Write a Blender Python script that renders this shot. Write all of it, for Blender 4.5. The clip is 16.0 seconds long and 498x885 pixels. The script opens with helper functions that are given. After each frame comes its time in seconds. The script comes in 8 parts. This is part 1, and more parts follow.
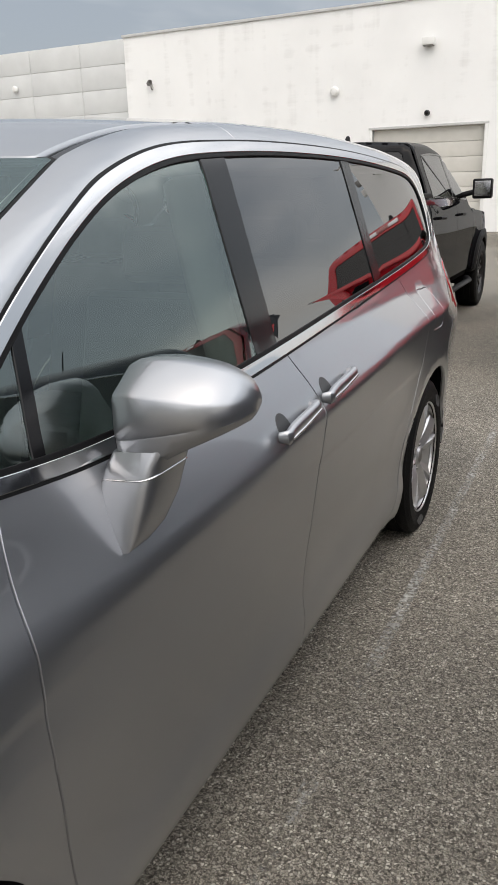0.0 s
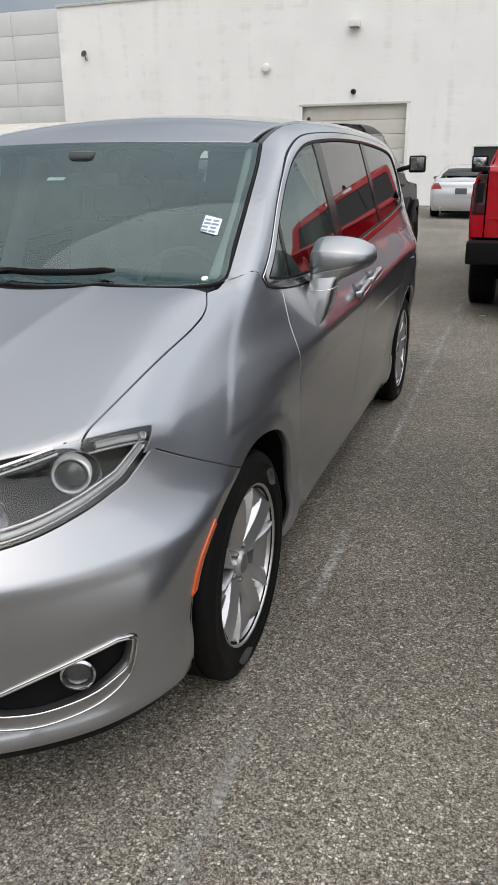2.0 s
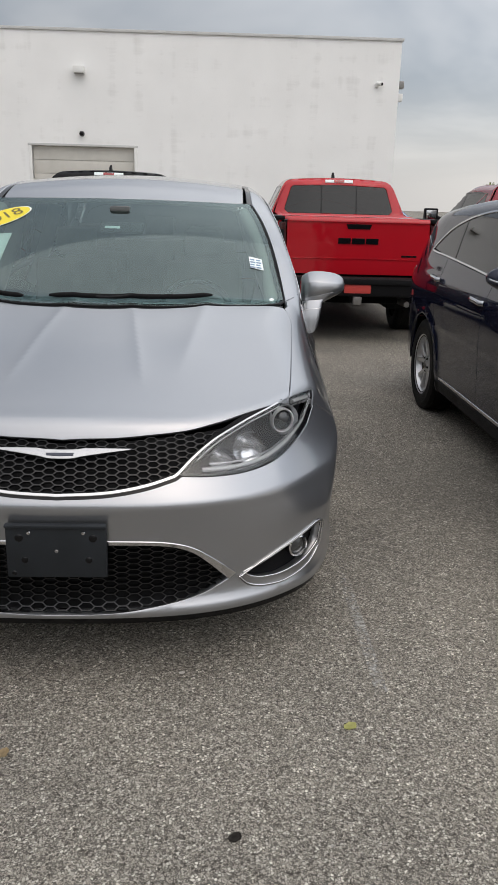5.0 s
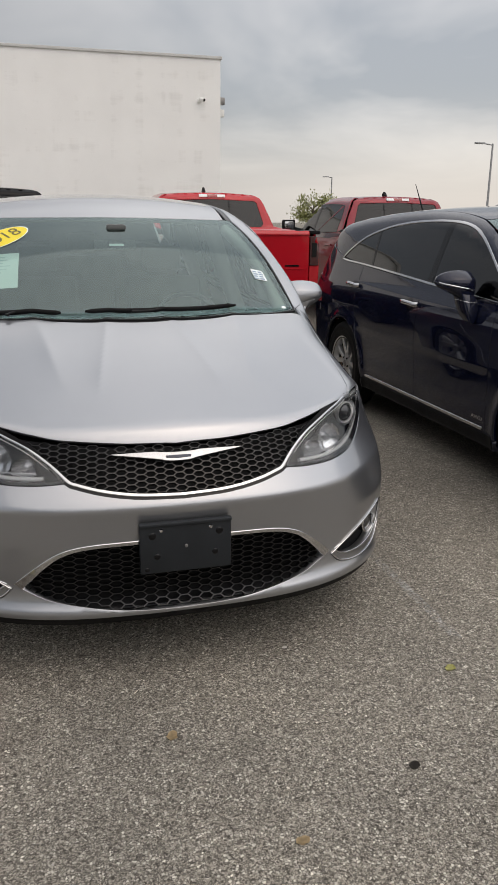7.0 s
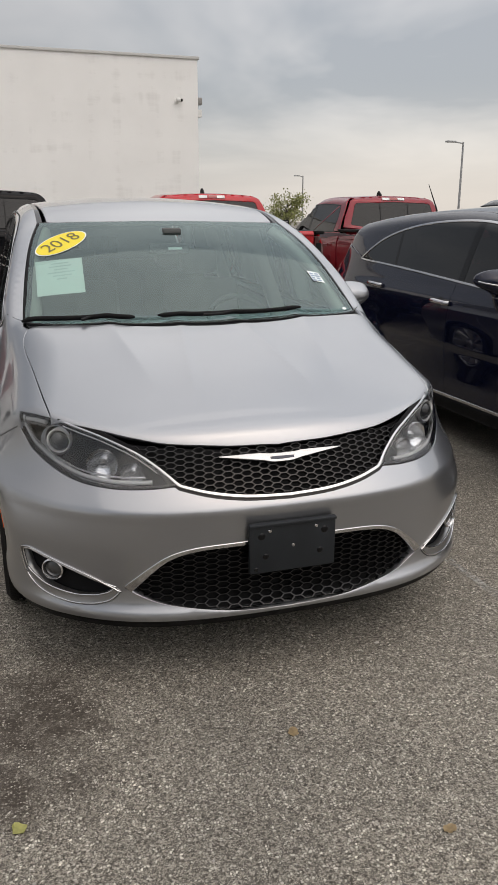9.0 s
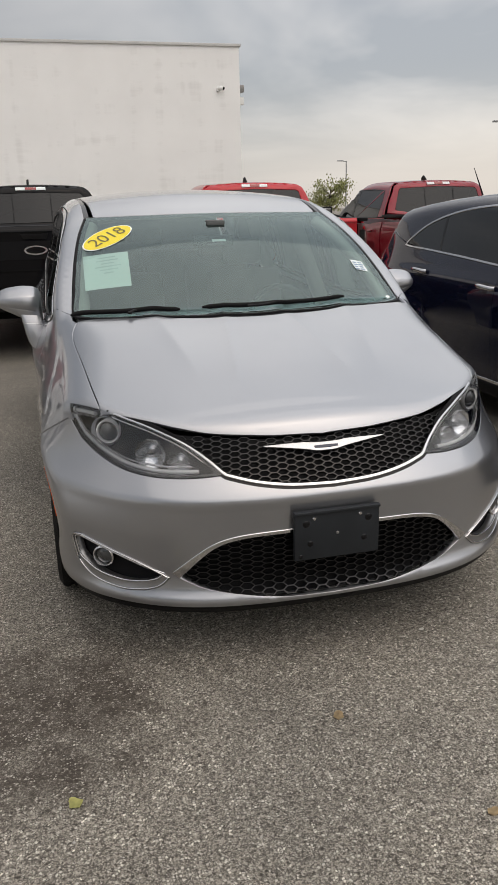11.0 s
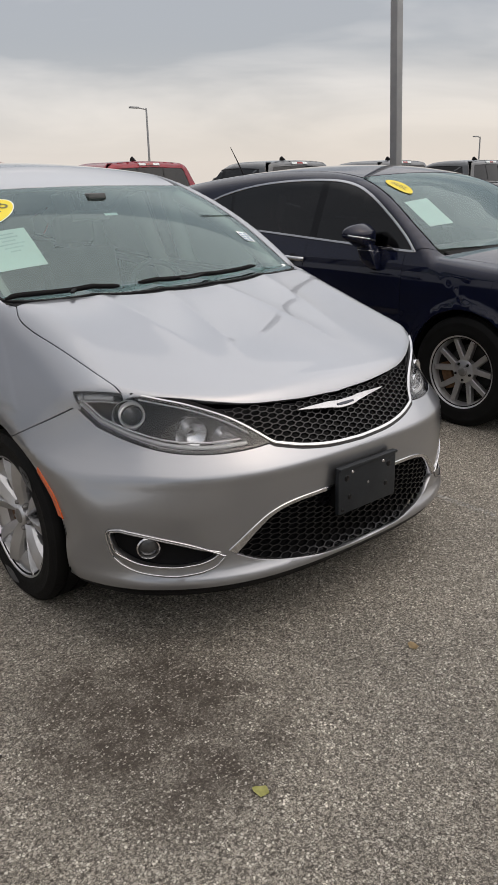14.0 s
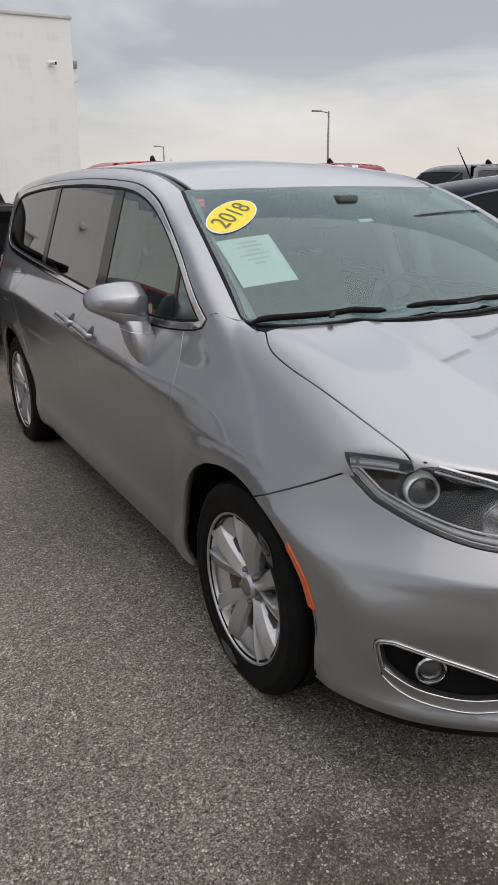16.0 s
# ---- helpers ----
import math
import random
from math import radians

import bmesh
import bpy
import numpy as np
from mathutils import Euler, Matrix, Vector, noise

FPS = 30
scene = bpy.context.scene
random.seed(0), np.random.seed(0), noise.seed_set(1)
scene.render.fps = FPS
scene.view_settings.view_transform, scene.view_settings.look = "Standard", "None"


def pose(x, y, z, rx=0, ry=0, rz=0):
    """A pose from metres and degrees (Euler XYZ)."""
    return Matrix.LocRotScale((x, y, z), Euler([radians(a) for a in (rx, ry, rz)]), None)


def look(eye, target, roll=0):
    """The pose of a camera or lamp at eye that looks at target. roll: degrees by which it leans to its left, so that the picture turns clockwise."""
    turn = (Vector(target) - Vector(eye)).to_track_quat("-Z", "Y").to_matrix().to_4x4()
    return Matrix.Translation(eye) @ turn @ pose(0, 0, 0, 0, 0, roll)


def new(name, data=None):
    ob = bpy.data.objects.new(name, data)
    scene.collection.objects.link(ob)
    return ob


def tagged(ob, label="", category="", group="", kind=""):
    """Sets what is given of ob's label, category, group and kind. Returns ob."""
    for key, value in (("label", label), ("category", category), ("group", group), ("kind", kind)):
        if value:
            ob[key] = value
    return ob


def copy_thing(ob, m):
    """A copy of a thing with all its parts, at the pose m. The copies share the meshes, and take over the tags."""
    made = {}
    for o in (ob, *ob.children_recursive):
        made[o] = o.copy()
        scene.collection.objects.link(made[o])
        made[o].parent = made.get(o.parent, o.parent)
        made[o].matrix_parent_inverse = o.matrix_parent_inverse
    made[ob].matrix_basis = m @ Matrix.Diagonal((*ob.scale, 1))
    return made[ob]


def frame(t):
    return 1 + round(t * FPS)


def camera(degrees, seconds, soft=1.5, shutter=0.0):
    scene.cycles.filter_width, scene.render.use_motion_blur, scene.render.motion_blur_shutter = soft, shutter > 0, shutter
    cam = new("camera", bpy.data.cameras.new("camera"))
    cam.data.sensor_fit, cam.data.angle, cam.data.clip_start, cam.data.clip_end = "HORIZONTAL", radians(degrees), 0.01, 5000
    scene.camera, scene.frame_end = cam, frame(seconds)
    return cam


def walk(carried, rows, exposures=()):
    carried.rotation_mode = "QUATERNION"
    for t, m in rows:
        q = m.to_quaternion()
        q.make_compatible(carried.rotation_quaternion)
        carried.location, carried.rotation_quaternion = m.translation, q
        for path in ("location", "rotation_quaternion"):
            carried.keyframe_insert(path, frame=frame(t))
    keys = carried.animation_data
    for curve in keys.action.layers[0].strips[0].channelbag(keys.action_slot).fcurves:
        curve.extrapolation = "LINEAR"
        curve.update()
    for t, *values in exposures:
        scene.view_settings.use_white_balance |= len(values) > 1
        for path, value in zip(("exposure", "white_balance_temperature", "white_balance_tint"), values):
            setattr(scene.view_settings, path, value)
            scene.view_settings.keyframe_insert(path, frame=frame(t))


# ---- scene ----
cam = camera(35.8, 16.0)
METRES, EYE, TILT, LEAN, TURN = 7.414, 1.485, 0.0, 0.0, 25.2
ROWS = [
    (0.0, 0.0, 0.0, 0.0, -0.47, -17.91, 1.45),
    (0.5, -0.0135, -0.0585, 0.0026, -1.53, -17.16, 2.29),
    (1.0, -0.043, -0.1094, -0.0014, -3.17, -18.09, 2.11),
    (1.5, -0.068, -0.1617, -0.0053, -5.02, -19.27, 1.61),
    (2.0, -0.1, -0.212, -0.0007, -6.24, -19.81, 0.48),
    (2.5, -0.1489, -0.2462, 0.0024, -6.99, -19.42, -0.2),
    (3.0, -0.1874, -0.2736, 0.0022, -8.46, -18.92, -0.09),
    (3.5, -0.2131, -0.2992, 0.0067, -11.29, -18.76, 0.18),
    (4.0, -0.2458, -0.3056, 0.0077, -16.34, -18.23, -0.25),
    (4.5, -0.2783, -0.3046, 0.0095, -22.03, -17.59, -1.05),
    (7.0, -0.437, -0.2628, 0.0104, -40.84, -16.08, -0.57),
    (7.5, -0.4618, -0.2508, 0.0141, -42.13, -16.08, -0.28),
    (8.0, -0.4875, -0.2261, 0.0118, -43.21, -16.02, -0.09),
    (10.5, -0.4834, -0.2271, 0.014, -41.51, -16.66, 0.6),
    (11.0, -0.4898, -0.2307, 0.0145, -40.05, -16.94, 1.31),
    (11.5, -0.5069, -0.2269, 0.0138, -41.35, -16.69, 1.7),
    (12.0, -0.5341, -0.2093, 0.012, -45.29, -17.13, 1.71),
    (12.5, -0.5475, -0.1865, 0.01, -50.72, -17.73, 2.03),
    (13.0, -0.5571, -0.153, 0.009, -56.82, -18.23, 2.33),
    (13.5, -0.5728, -0.1213, 0.0062, -62.77, -18.6, 2.16),
    (14.0, -0.5952, -0.0955, 0.01, -65.72, -18.56, 1.49),
    (14.5, -0.6023, -0.0835, 0.0111, -64.92, -18.06, 0.67),
    (15.0, -0.5959, -0.0694, 0.0107, -62.19, -17.83, 0.16),
    (15.5, -0.5669, -0.0357, 0.0085, -58.08, -17.96, 0.22),
    (16.0, -0.5429, -0.004, 0.0093, -53.69, -18.06, 0.67),
]
walk(cam, [(t, pose(1.645, -0.215, EYE, TILT, LEAN, TURN) @ pose(METRES * x, METRES * y, METRES * z, 90 + pitch, roll, yaw)) for t, x, y, z, yaw, pitch, roll in ROWS],
     exposures=[(0.0, 0.86, 6750, 11), (1.5, 0.70, 6650, 11), (2.5, 0.48, 6550, 10), (4.5, 0.42, 6550, 11), (7.0, 0.32, 6900, 13), (11.0, 0.32, 6950, 13), (14.5, 0.30, 6900, 14), (16.0, 0.32, 6700, 13)])

from mathutils import geometry


# ---- world and light ----
world = bpy.data.worlds.new("overcast")
scene.world = world
world.use_nodes = True
wn, wl = world.node_tree.nodes, world.node_tree.links
SUN_AT = (14, -26, 60)
SUN_EL = math.atan2(SUN_AT[2], math.hypot(SUN_AT[0], SUN_AT[1]))
sky = wn.new("ShaderNodeTexSky")
sky.sky_type, sky.sun_disc = "NISHITA", False
sky.sun_elevation, sky.sun_rotation = SUN_EL, math.atan2(SUN_AT[0], SUN_AT[1])
sky.dust_density = 4.0
coord = wn.new("ShaderNodeTexCoord")
sep = wn.new("ShaderNodeSeparateXYZ")
wl.new(coord.outputs["Generated"], sep.inputs[0])
lift = wn.new("ShaderNodeMath")
lift.operation = "ADD"
lift.inputs[1].default_value = 0.16
wl.new(sep.outputs[2], lift.inputs[0])
flat = wn.new("ShaderNodeCombineXYZ")
for axis in (0, 1):
    div = wn.new("ShaderNodeMath")
    div.operation = "DIVIDE"
    wl.new(sep.outputs[axis], div.inputs[0])
    wl.new(lift.outputs[0], div.inputs[1])
    wl.new(div.outputs[0], flat.inputs[axis])
clouds = wn.new("ShaderNodeTexNoise")
clouds.inputs["Scale"].default_value = 0.62
clouds.inputs["Detail"].default_value = 5.0
clouds.inputs["Roughness"].default_value = 0.52
clouds.inputs["Distortion"].default_value = 0.5
wl.new(flat.outputs[0], clouds.inputs["Vector"])
tone = wn.new("ShaderNodeValToRGB")
tone.color_ramp.elements[0].position, tone.color_ramp.elements[0].color = 0.40, (0.325, 0.353, 0.378, 1)
tone.color_ramp.elements[1].position, tone.color_ramp.elements[1].color = 0.62, (0.64, 0.645, 0.64, 1)
wl.new(clouds.outputs["Fac"], tone.inputs[0])
low = wn.new("ShaderNodeMapRange")
low.inputs["From Min"].default_value, low.inputs["From Max"].default_value = 0.0, 0.16
low.inputs["To Min"].default_value, low.inputs["To Max"].default_value = 1.0, 0.0
low.interpolation_type = "SMOOTHSTEP"
wl.new(sep.outputs[2], low.inputs["Value"])
veil = wn.new("ShaderNodeMix")
veil.data_type = "RGBA"
wl.new(low.outputs[0], veil.inputs[0])
wl.new(tone.outputs[0], veil.inputs[6])
warm = wn.new("ShaderNodeVectorMath")
warm.operation = "DOT_PRODUCT"
warm.inputs[1].default_value = (0.93, 0.37, 0.0)
wl.new(coord.outputs["Generated"], warm.inputs[0])
glow = wn.new("ShaderNodeMapRange")
glow.inputs["From Min"].default_value, glow.inputs["From Max"].default_value = 0.55, 1.0
wl.new(warm.outputs["Value"], glow.inputs["Value"])
haze = wn.new("ShaderNodeMix")
haze.data_type = "RGBA"
wl.new(glow.outputs[0], haze.inputs[0])
haze.inputs[6].default_value = (0.61, 0.605, 0.59, 1)
haze.inputs[7].default_value = (0.675, 0.645, 0.595, 1)
wl.new(haze.outputs[2], veil.inputs[7])
back_sky = wn.new("ShaderNodeBackground")
back_sky.inputs["Strength"].default_value = 0.03
wl.new(sky.outputs[0], back_sky.inputs[0])
over = wn.new("ShaderNodeMapRange")
over.inputs["From Min"].default_value, over.inputs["From Max"].default_value = 0.19, 0.66
over.inputs["To Min"].default_value, over.inputs["To Max"].default_value = 1.0, 1.95
over.interpolation_type = "SMOOTHSTEP"
wl.new(sep.outputs[2], over.inputs["Value"])
facing = wn.new("ShaderNodeVectorMath")
facing.operation = "DOT_PRODUCT"
facing.inputs[1].default_value = (0.92, 0.39, 0.0)
wl.new(coord.outputs["Generated"], facing.inputs[0])
bright = wn.new("ShaderNodeMapRange")
bright.inputs["From Min"].default_value, bright.inputs["From Max"].default_value = -0.8, 0.8
bright.inputs["To Min"].default_value, bright.inputs["To Max"].default_value = 1.0, 2.5
wl.new(facing.outputs["Value"], bright.inputs["Value"])
wl.new(bright.outputs[0], over.inputs["To Max"])
storm = wn.new("ShaderNodeVectorMath")
storm.operation = "DOT_PRODUCT"
storm.inputs[1].default_value = (-0.62, 0.78, 0.0)
wl.new(coord.outputs["Generated"], storm.inputs[0])
bank = wn.new("ShaderNodeMapRange")
bank.inputs["From Min"].default_value, bank.inputs["From Max"].default_value = 0.45, 0.95
bank.inputs["To Min"].default_value, bank.inputs["To Max"].default_value = 1.0, 0.54
bank.interpolation_type = "SMOOTHSTEP"
wl.new(storm.outputs["Value"], bank.inputs["Value"])
dim = wn.new("ShaderNodeVectorMath")
dim.operation = "SCALE"
wl.new(veil.outputs[2], dim.inputs[0])
wl.new(bank.outputs[0], dim.inputs["Scale"])
zenith = wn.new("ShaderNodeVectorMath")
zenith.operation = "SCALE"
wl.new(dim.outputs[0], zenith.inputs[0])
wl.new(over.outputs[0], zenith.inputs["Scale"])
back_cloud = wn["Background"]
back_cloud.inputs["Strength"].default_value = 0.86
wl.new(zenith.outputs[0], back_cloud.inputs[0])
both = wn.new("ShaderNodeAddShader")
wl.new(back_sky.outputs[0], both.inputs[0])
wl.new(back_cloud.outputs[0], both.inputs[1])
wl.new(both.outputs[0], wn["World Output"].inputs[0])

sun = new("sun", bpy.data.lights.new("sun", "SUN"))
sun.data.energy, sun.data.angle, sun.data.color = 0.8, radians(110), (1.0, 0.96, 0.9)
sun.matrix_world = look(SUN_AT, (0, 0, 0))


# ---- materials ----
def material(name, color, rough=0.5, metal=0.0, coat=0.0, vary=0.0, scale=6.0, fine=0.0, fine_scale=200.0,
             bump=0.0, bump_scale=80.0, spec=0.5, coat_rough=0.03, second=None, rand=0.0):
    """A Principled surface with large stains (vary), fine grain (fine), relief (bump) and a change from object to object (rand)."""
    m = bpy.data.materials.new(name)
    m.use_nodes = True
    n, l = m.node_tree.nodes, m.node_tree.links
    p = n["Principled BSDF"]
    p.inputs["Base Color"].default_value = (*color, 1)
    p.inputs["Roughness"].default_value, p.inputs["Metallic"].default_value = rough, metal
    p.inputs["Coat Weight"].default_value, p.inputs["Coat Roughness"].default_value = coat, coat_rough
    p.inputs["Specular IOR Level"].default_value = spec
    co = n.new("ShaderNodeTexCoord")
    out = None
    if vary or second:
        t = n.new("ShaderNodeTexNoise")
        t.inputs["Scale"].default_value, t.inputs["Detail"].default_value = scale, 6
        l.new(co.outputs["Object"], t.inputs["Vector"])
        mix = n.new("ShaderNodeMix")
        mix.data_type = "RGBA"
        ramp = n.new("ShaderNodeMapRange")
        ramp.inputs["From Min"].default_value, ramp.inputs["From Max"].default_value = 0.3, 0.7
        l.new(t.outputs["Fac"], ramp.inputs["Value"])
        l.new(ramp.outputs[0], mix.inputs[0])
        dark = second or tuple(c * (1 - vary) for c in color)
        mix.inputs[6].default_value = (*dark, 1)
        mix.inputs[7].default_value = (*color, 1)
        out = mix.outputs[2]
        rr = n.new("ShaderNodeMapRange")
        rr.inputs["To Min"].default_value, rr.inputs["To Max"].default_value = min(1, rough * 1.2 + 0.02), rough * 0.88
        l.new(t.outputs["Fac"], rr.inputs["Value"])
        l.new(rr.outputs[0], p.inputs["Roughness"])
    if fine or rand:
        mul = n.new("ShaderNodeHueSaturation")
        if out:
            l.new(out, mul.inputs["Color"])
        else:
            mul.inputs["Color"].default_value = (*color, 1)
        if fine:
            g = n.new("ShaderNodeTexNoise")
            g.inputs["Scale"].default_value, g.inputs["Detail"].default_value = fine_scale, 2
            l.new(co.outputs["Object"], g.inputs["Vector"])
            src = g.outputs["Fac"]
        else:
            src = n.new("ShaderNodeObjectInfo").outputs["Random"]
        mr = n.new("ShaderNodeMapRange")
        a = fine or rand
        mr.inputs["To Min"].default_value, mr.inputs["To Max"].default_value = 1 - a, 1 + a
        l.new(src, mr.inputs["Value"])
        l.new(mr.outputs[0], mul.inputs["Value"])
        out = mul.outputs[0]
    if out:
        l.new(out, p.inputs["Base Color"])
    if bump:
        g = n.new("ShaderNodeTexNoise")
        g.inputs["Scale"].default_value, g.inputs["Detail"].default_value = bump_scale, 4
        l.new(co.outputs["Object"], g.inputs["Vector"])
        b = n.new("ShaderNodeBump")
        b.inputs["Strength"].default_value, b.inputs["Distance"].default_value = bump, 0.01
        l.new(g.outputs["Fac"], b.inputs["Height"])
        l.new(b.outputs[0], p.inputs["Normal"])
    return m


def glass(name, tint, through_share=0.9, rough=0.0, sheen=(1, 1, 1)):
    """A thin pane: tinted, mostly see-through, with a mirror gloss by Fresnel."""
    m = bpy.data.materials.new(name)
    m.use_nodes = True
    n, l = m.node_tree.nodes, m.node_tree.links
    n.remove(n["Principled BSDF"])
    clear = n.new("ShaderNodeBsdfTransparent")
    clear.inputs[0].default_value = (*tint, 1)
    gloss = n.new("ShaderNodeBsdfGlossy")
    gloss.inputs["Roughness"].default_value = rough
    gloss.inputs[0].default_value = (*sheen, 1)
    fr = n.new("ShaderNodeFresnel")
    fr.inputs["IOR"].default_value = through_share
    mix = n.new("ShaderNodeMixShader")
    l.new(fr.outputs[0], mix.inputs[0])
    l.new(clear.outputs[0], mix.inputs[1])
    l.new(gloss.outputs[0], mix.inputs[2])
    l.new(mix.outputs[0], n["Material Output"].inputs[0])
    return m


def paint(name, color, flake=0.0, metal=0.0, rough=0.3, vary=0.06):
    return material(name, color, rough, metal, coat=1.0, vary=vary, scale=1.7, fine=flake, fine_scale=900.0, coat_rough=0.03, spec=0.0)


SILVER = paint("silver_paint", (0.355, 0.364, 0.386), flake=0.05, metal=0.9, rough=0.29)
SILVER.node_tree.nodes["Principled BSDF"].inputs["Coat IOR"].default_value = 1.65
NAVY = paint("navy_paint", (0.005, 0.007, 0.022), flake=0.03, metal=0.2, rough=0.3)
BLACKP = paint("black_paint", (0.005, 0.005, 0.006), rough=0.3)
BLACKP.node_tree.nodes["Principled BSDF"].inputs["Coat Weight"].default_value = 0.35
RED = paint("red_paint", (0.42, 0.008, 0.016), flake=0.08, metal=0.1, rough=0.35)
DARKRED = paint("dark_red_paint", (0.22, 0.010, 0.022), flake=0.1, metal=0.35, rough=0.35)
WHITEP = paint("white_paint", (0.72, 0.72, 0.71), rough=0.35)
GREYP = paint("grey_paint", (0.10, 0.105, 0.11), flake=0.1, metal=0.5, rough=0.35)
BLUEP = paint("blue_paint", (0.03, 0.12, 0.36), rough=0.35)
CHROME = material("chrome", (0.60, 0.60, 0.61), 0.07, 1.0, vary=0.05, scale=9)
# darker than the body paint: the shade of the handle hollow as colour
CUPM = material("shaded_handle_recess", (0.07, 0.071, 0.074), 0.35, 0.6, vary=0.1, scale=12)
BEZEL = material("satin_grey_bezel", (0.30, 0.30, 0.305), 0.28, 0.9, vary=0.08, scale=12)
SATIN = material("satin_silver_trim", (0.66, 0.66, 0.67), 0.22, 1.0, vary=0.05, scale=9)
ALLOY = material("alloy_silver", (0.57, 0.57, 0.58), 0.32, 0.85, coat=0.6, vary=0.12, scale=14, fine=0.05)
ALLOYD = material("alloy_dark", (0.05, 0.05, 0.052), 0.35, 0.6, vary=0.2, scale=14)
RUBBER = material("tyre_rubber", (0.006, 0.006, 0.006), 0.6, vary=0.35, scale=7, bump=0.2, bump_scale=160, spec=0.15)
CHALK = material("tyre_dust", (0.10, 0.10, 0.10), 0.7, vary=0.5, scale=30)
PLASTIC = material("black_plastic", (0.008, 0.008, 0.009), 0.5, spec=0.12, vary=0.3, scale=8, bump=0.12, bump_scale=500)
GRILLEM = material("gloss_black_grille", (0.006, 0.006, 0.007), 0.2, spec=0.5, vary=0.2, scale=8)
GLOSSB = material("gloss_black", (0.004, 0.004, 0.005), 0.14, spec=0.28, vary=0.2, scale=8)
PLATEB = material("dark_grey_plastic", (0.017, 0.020, 0.024), 0.42, spec=0.3, vary=0.25, scale=8, bump=0.1, bump_scale=600)
LINER = material("wheel_liner", (0.005, 0.005, 0.005), 0.9, spec=0.1, vary=0.3, scale=9)
SEATC = material("grey_seat_cloth", (0.30, 0.30, 0.29), 0.85, vary=0.15, scale=9, bump=0.2, bump_scale=400)
DASH = material("dark_dash", (0.035, 0.037, 0.038), 0.7, vary=0.2, scale=9, bump=0.1, bump_scale=500)
TRIMC = material("light_trim", (0.45, 0.45, 0.43), 0.7, vary=0.1, scale=5)
WGLASS = glass("windscreen_glass", (0.58, 0.74, 0.70), 2.05, sheen=(0.80, 0.96, 0.95))
SGLASS = glass("door_glass", (0.42, 0.56, 0.52), 2.45, sheen=(0.86, 0.97, 0.95))
PGLASS = glass("privacy_glass", (0.035, 0.038, 0.04), 2.25)
TGLASS = glass("black_tinted_glass", (0.03, 0.032, 0.034), 1.5)
LENS = glass("lamp_lens", (0.96, 0.97, 0.98), 1.62)
AMBER = material("amber_lens", (0.85, 0.13, 0.015), 0.18, coat=1.0, vary=0.15, scale=40, bump=0.2, bump_scale=700)
SMOKED = material("smoked_red_lens", (0.05, 0.004, 0.006), 0.10, coat=1.0, vary=0.3, scale=30)
PAPERW = material("pale_white_paper", (0.86, 0.84, 0.84), 0.7, vary=0.05, scale=12)
REDLENS = material("red_lens", (0.30, 0.012, 0.014), 0.12, coat=1.0, vary=0.2, scale=30)
DRLM = material("white_guide_and_chrome_gleam", (0.88, 0.89, 0.90), 0.25, vary=0.08, scale=30)
GUIDE = material("grey_light_guide", (0.55, 0.56, 0.57), 0.2, coat=1.0, vary=0.1, scale=30)
REFLECT = material("lamp_reflector", (0.74, 0.75, 0.77), 0.18, 0.95, vary=0.2, scale=40, bump=0.12, bump_scale=30)
LAMPIN = material("lamp_housing", (0.014, 0.0145, 0.015), 0.35, 0.0, vary=0.3, scale=20, spec=0.1)
YELLOW = material("yellow_sticker", (0.78, 0.63, 0.015), 0.4, vary=0.04, scale=20)
INK = material("dark_olive_ink", (0.13, 0.11, 0.03), 0.5, vary=0.1, scale=20)
PAPER = material("pale_green_paper", (0.83, 0.84, 0.83), 0.7, vary=0.05, scale=12)
PAPERINK = material("pale_print", (0.68, 0.73, 0.73), 0.7, vary=0.2, scale=12)
STICKW = material("white_sticker", (0.80, 0.86, 0.86), 0.5, vary=0.05, scale=20)
STICKB = material("blue_print", (0.20, 0.30, 0.42), 0.5, vary=0.1, scale=20)
STEEL = material("dull_steel", (0.30, 0.29, 0.28), 0.45, 0.8, vary=0.3, scale=20)
RUST = material("rusty_brake", (0.22, 0.12, 0.06), 0.7, 0.4, vary=0.5, scale=25)
WINGM = material("winged_badge_chrome", (0.50, 0.50, 0.51), 0.16, 1.0, vary=0.08, scale=30)
EMBLUE = material("emblem_blue", (0.03, 0.035, 0.06), 0.3, coat=0.2, vary=0.1, scale=30)
FOLIAGE = material("green_leaves", (0.075, 0.11, 0.03), 0.6, second=(0.13, 0.13, 0.04), scale=3)
BARK = material("tree_bark", (0.10, 0.08, 0.06), 0.9, vary=0.4, scale=8, bump=0.5, bump_scale=40)
GALV = material("galvanised_pole", (0.34, 0.35, 0.36), 0.5, 0.5, vary=0.15, scale=4)


# ---- mesh tools ----
def part(name, bm, mat, parent=None, label=""):
    """Links a bmesh as one mesh object, under a thing or a part when one is given."""
    me = bpy.data.meshes.new(name)
    bm.to_mesh(me)
    bm.free()
    return mesh_object(name, me, mat, parent, label)


def mesh_object(name, me, mat, parent=None, label=""):
    me.materials.append(mat)
    ob = new(name, me)
    if parent:
        ob.parent = parent
    if label:
        ob["label"] = label
    return ob


def thing(name, m, label, category, group="", kind=""):
    ob = new(name)
    ob.empty_display_size = 0.2
    ob.matrix_world = m
    return tagged(ob, label, category, group, kind)


def smooth(bm, angle=35):
    for f in bm.faces:
        f.smooth = True
    for e in bm.edges:
        e.smooth = len(e.link_faces) == 2 and e.calc_face_angle(3.0) < radians(angle)
    return bm


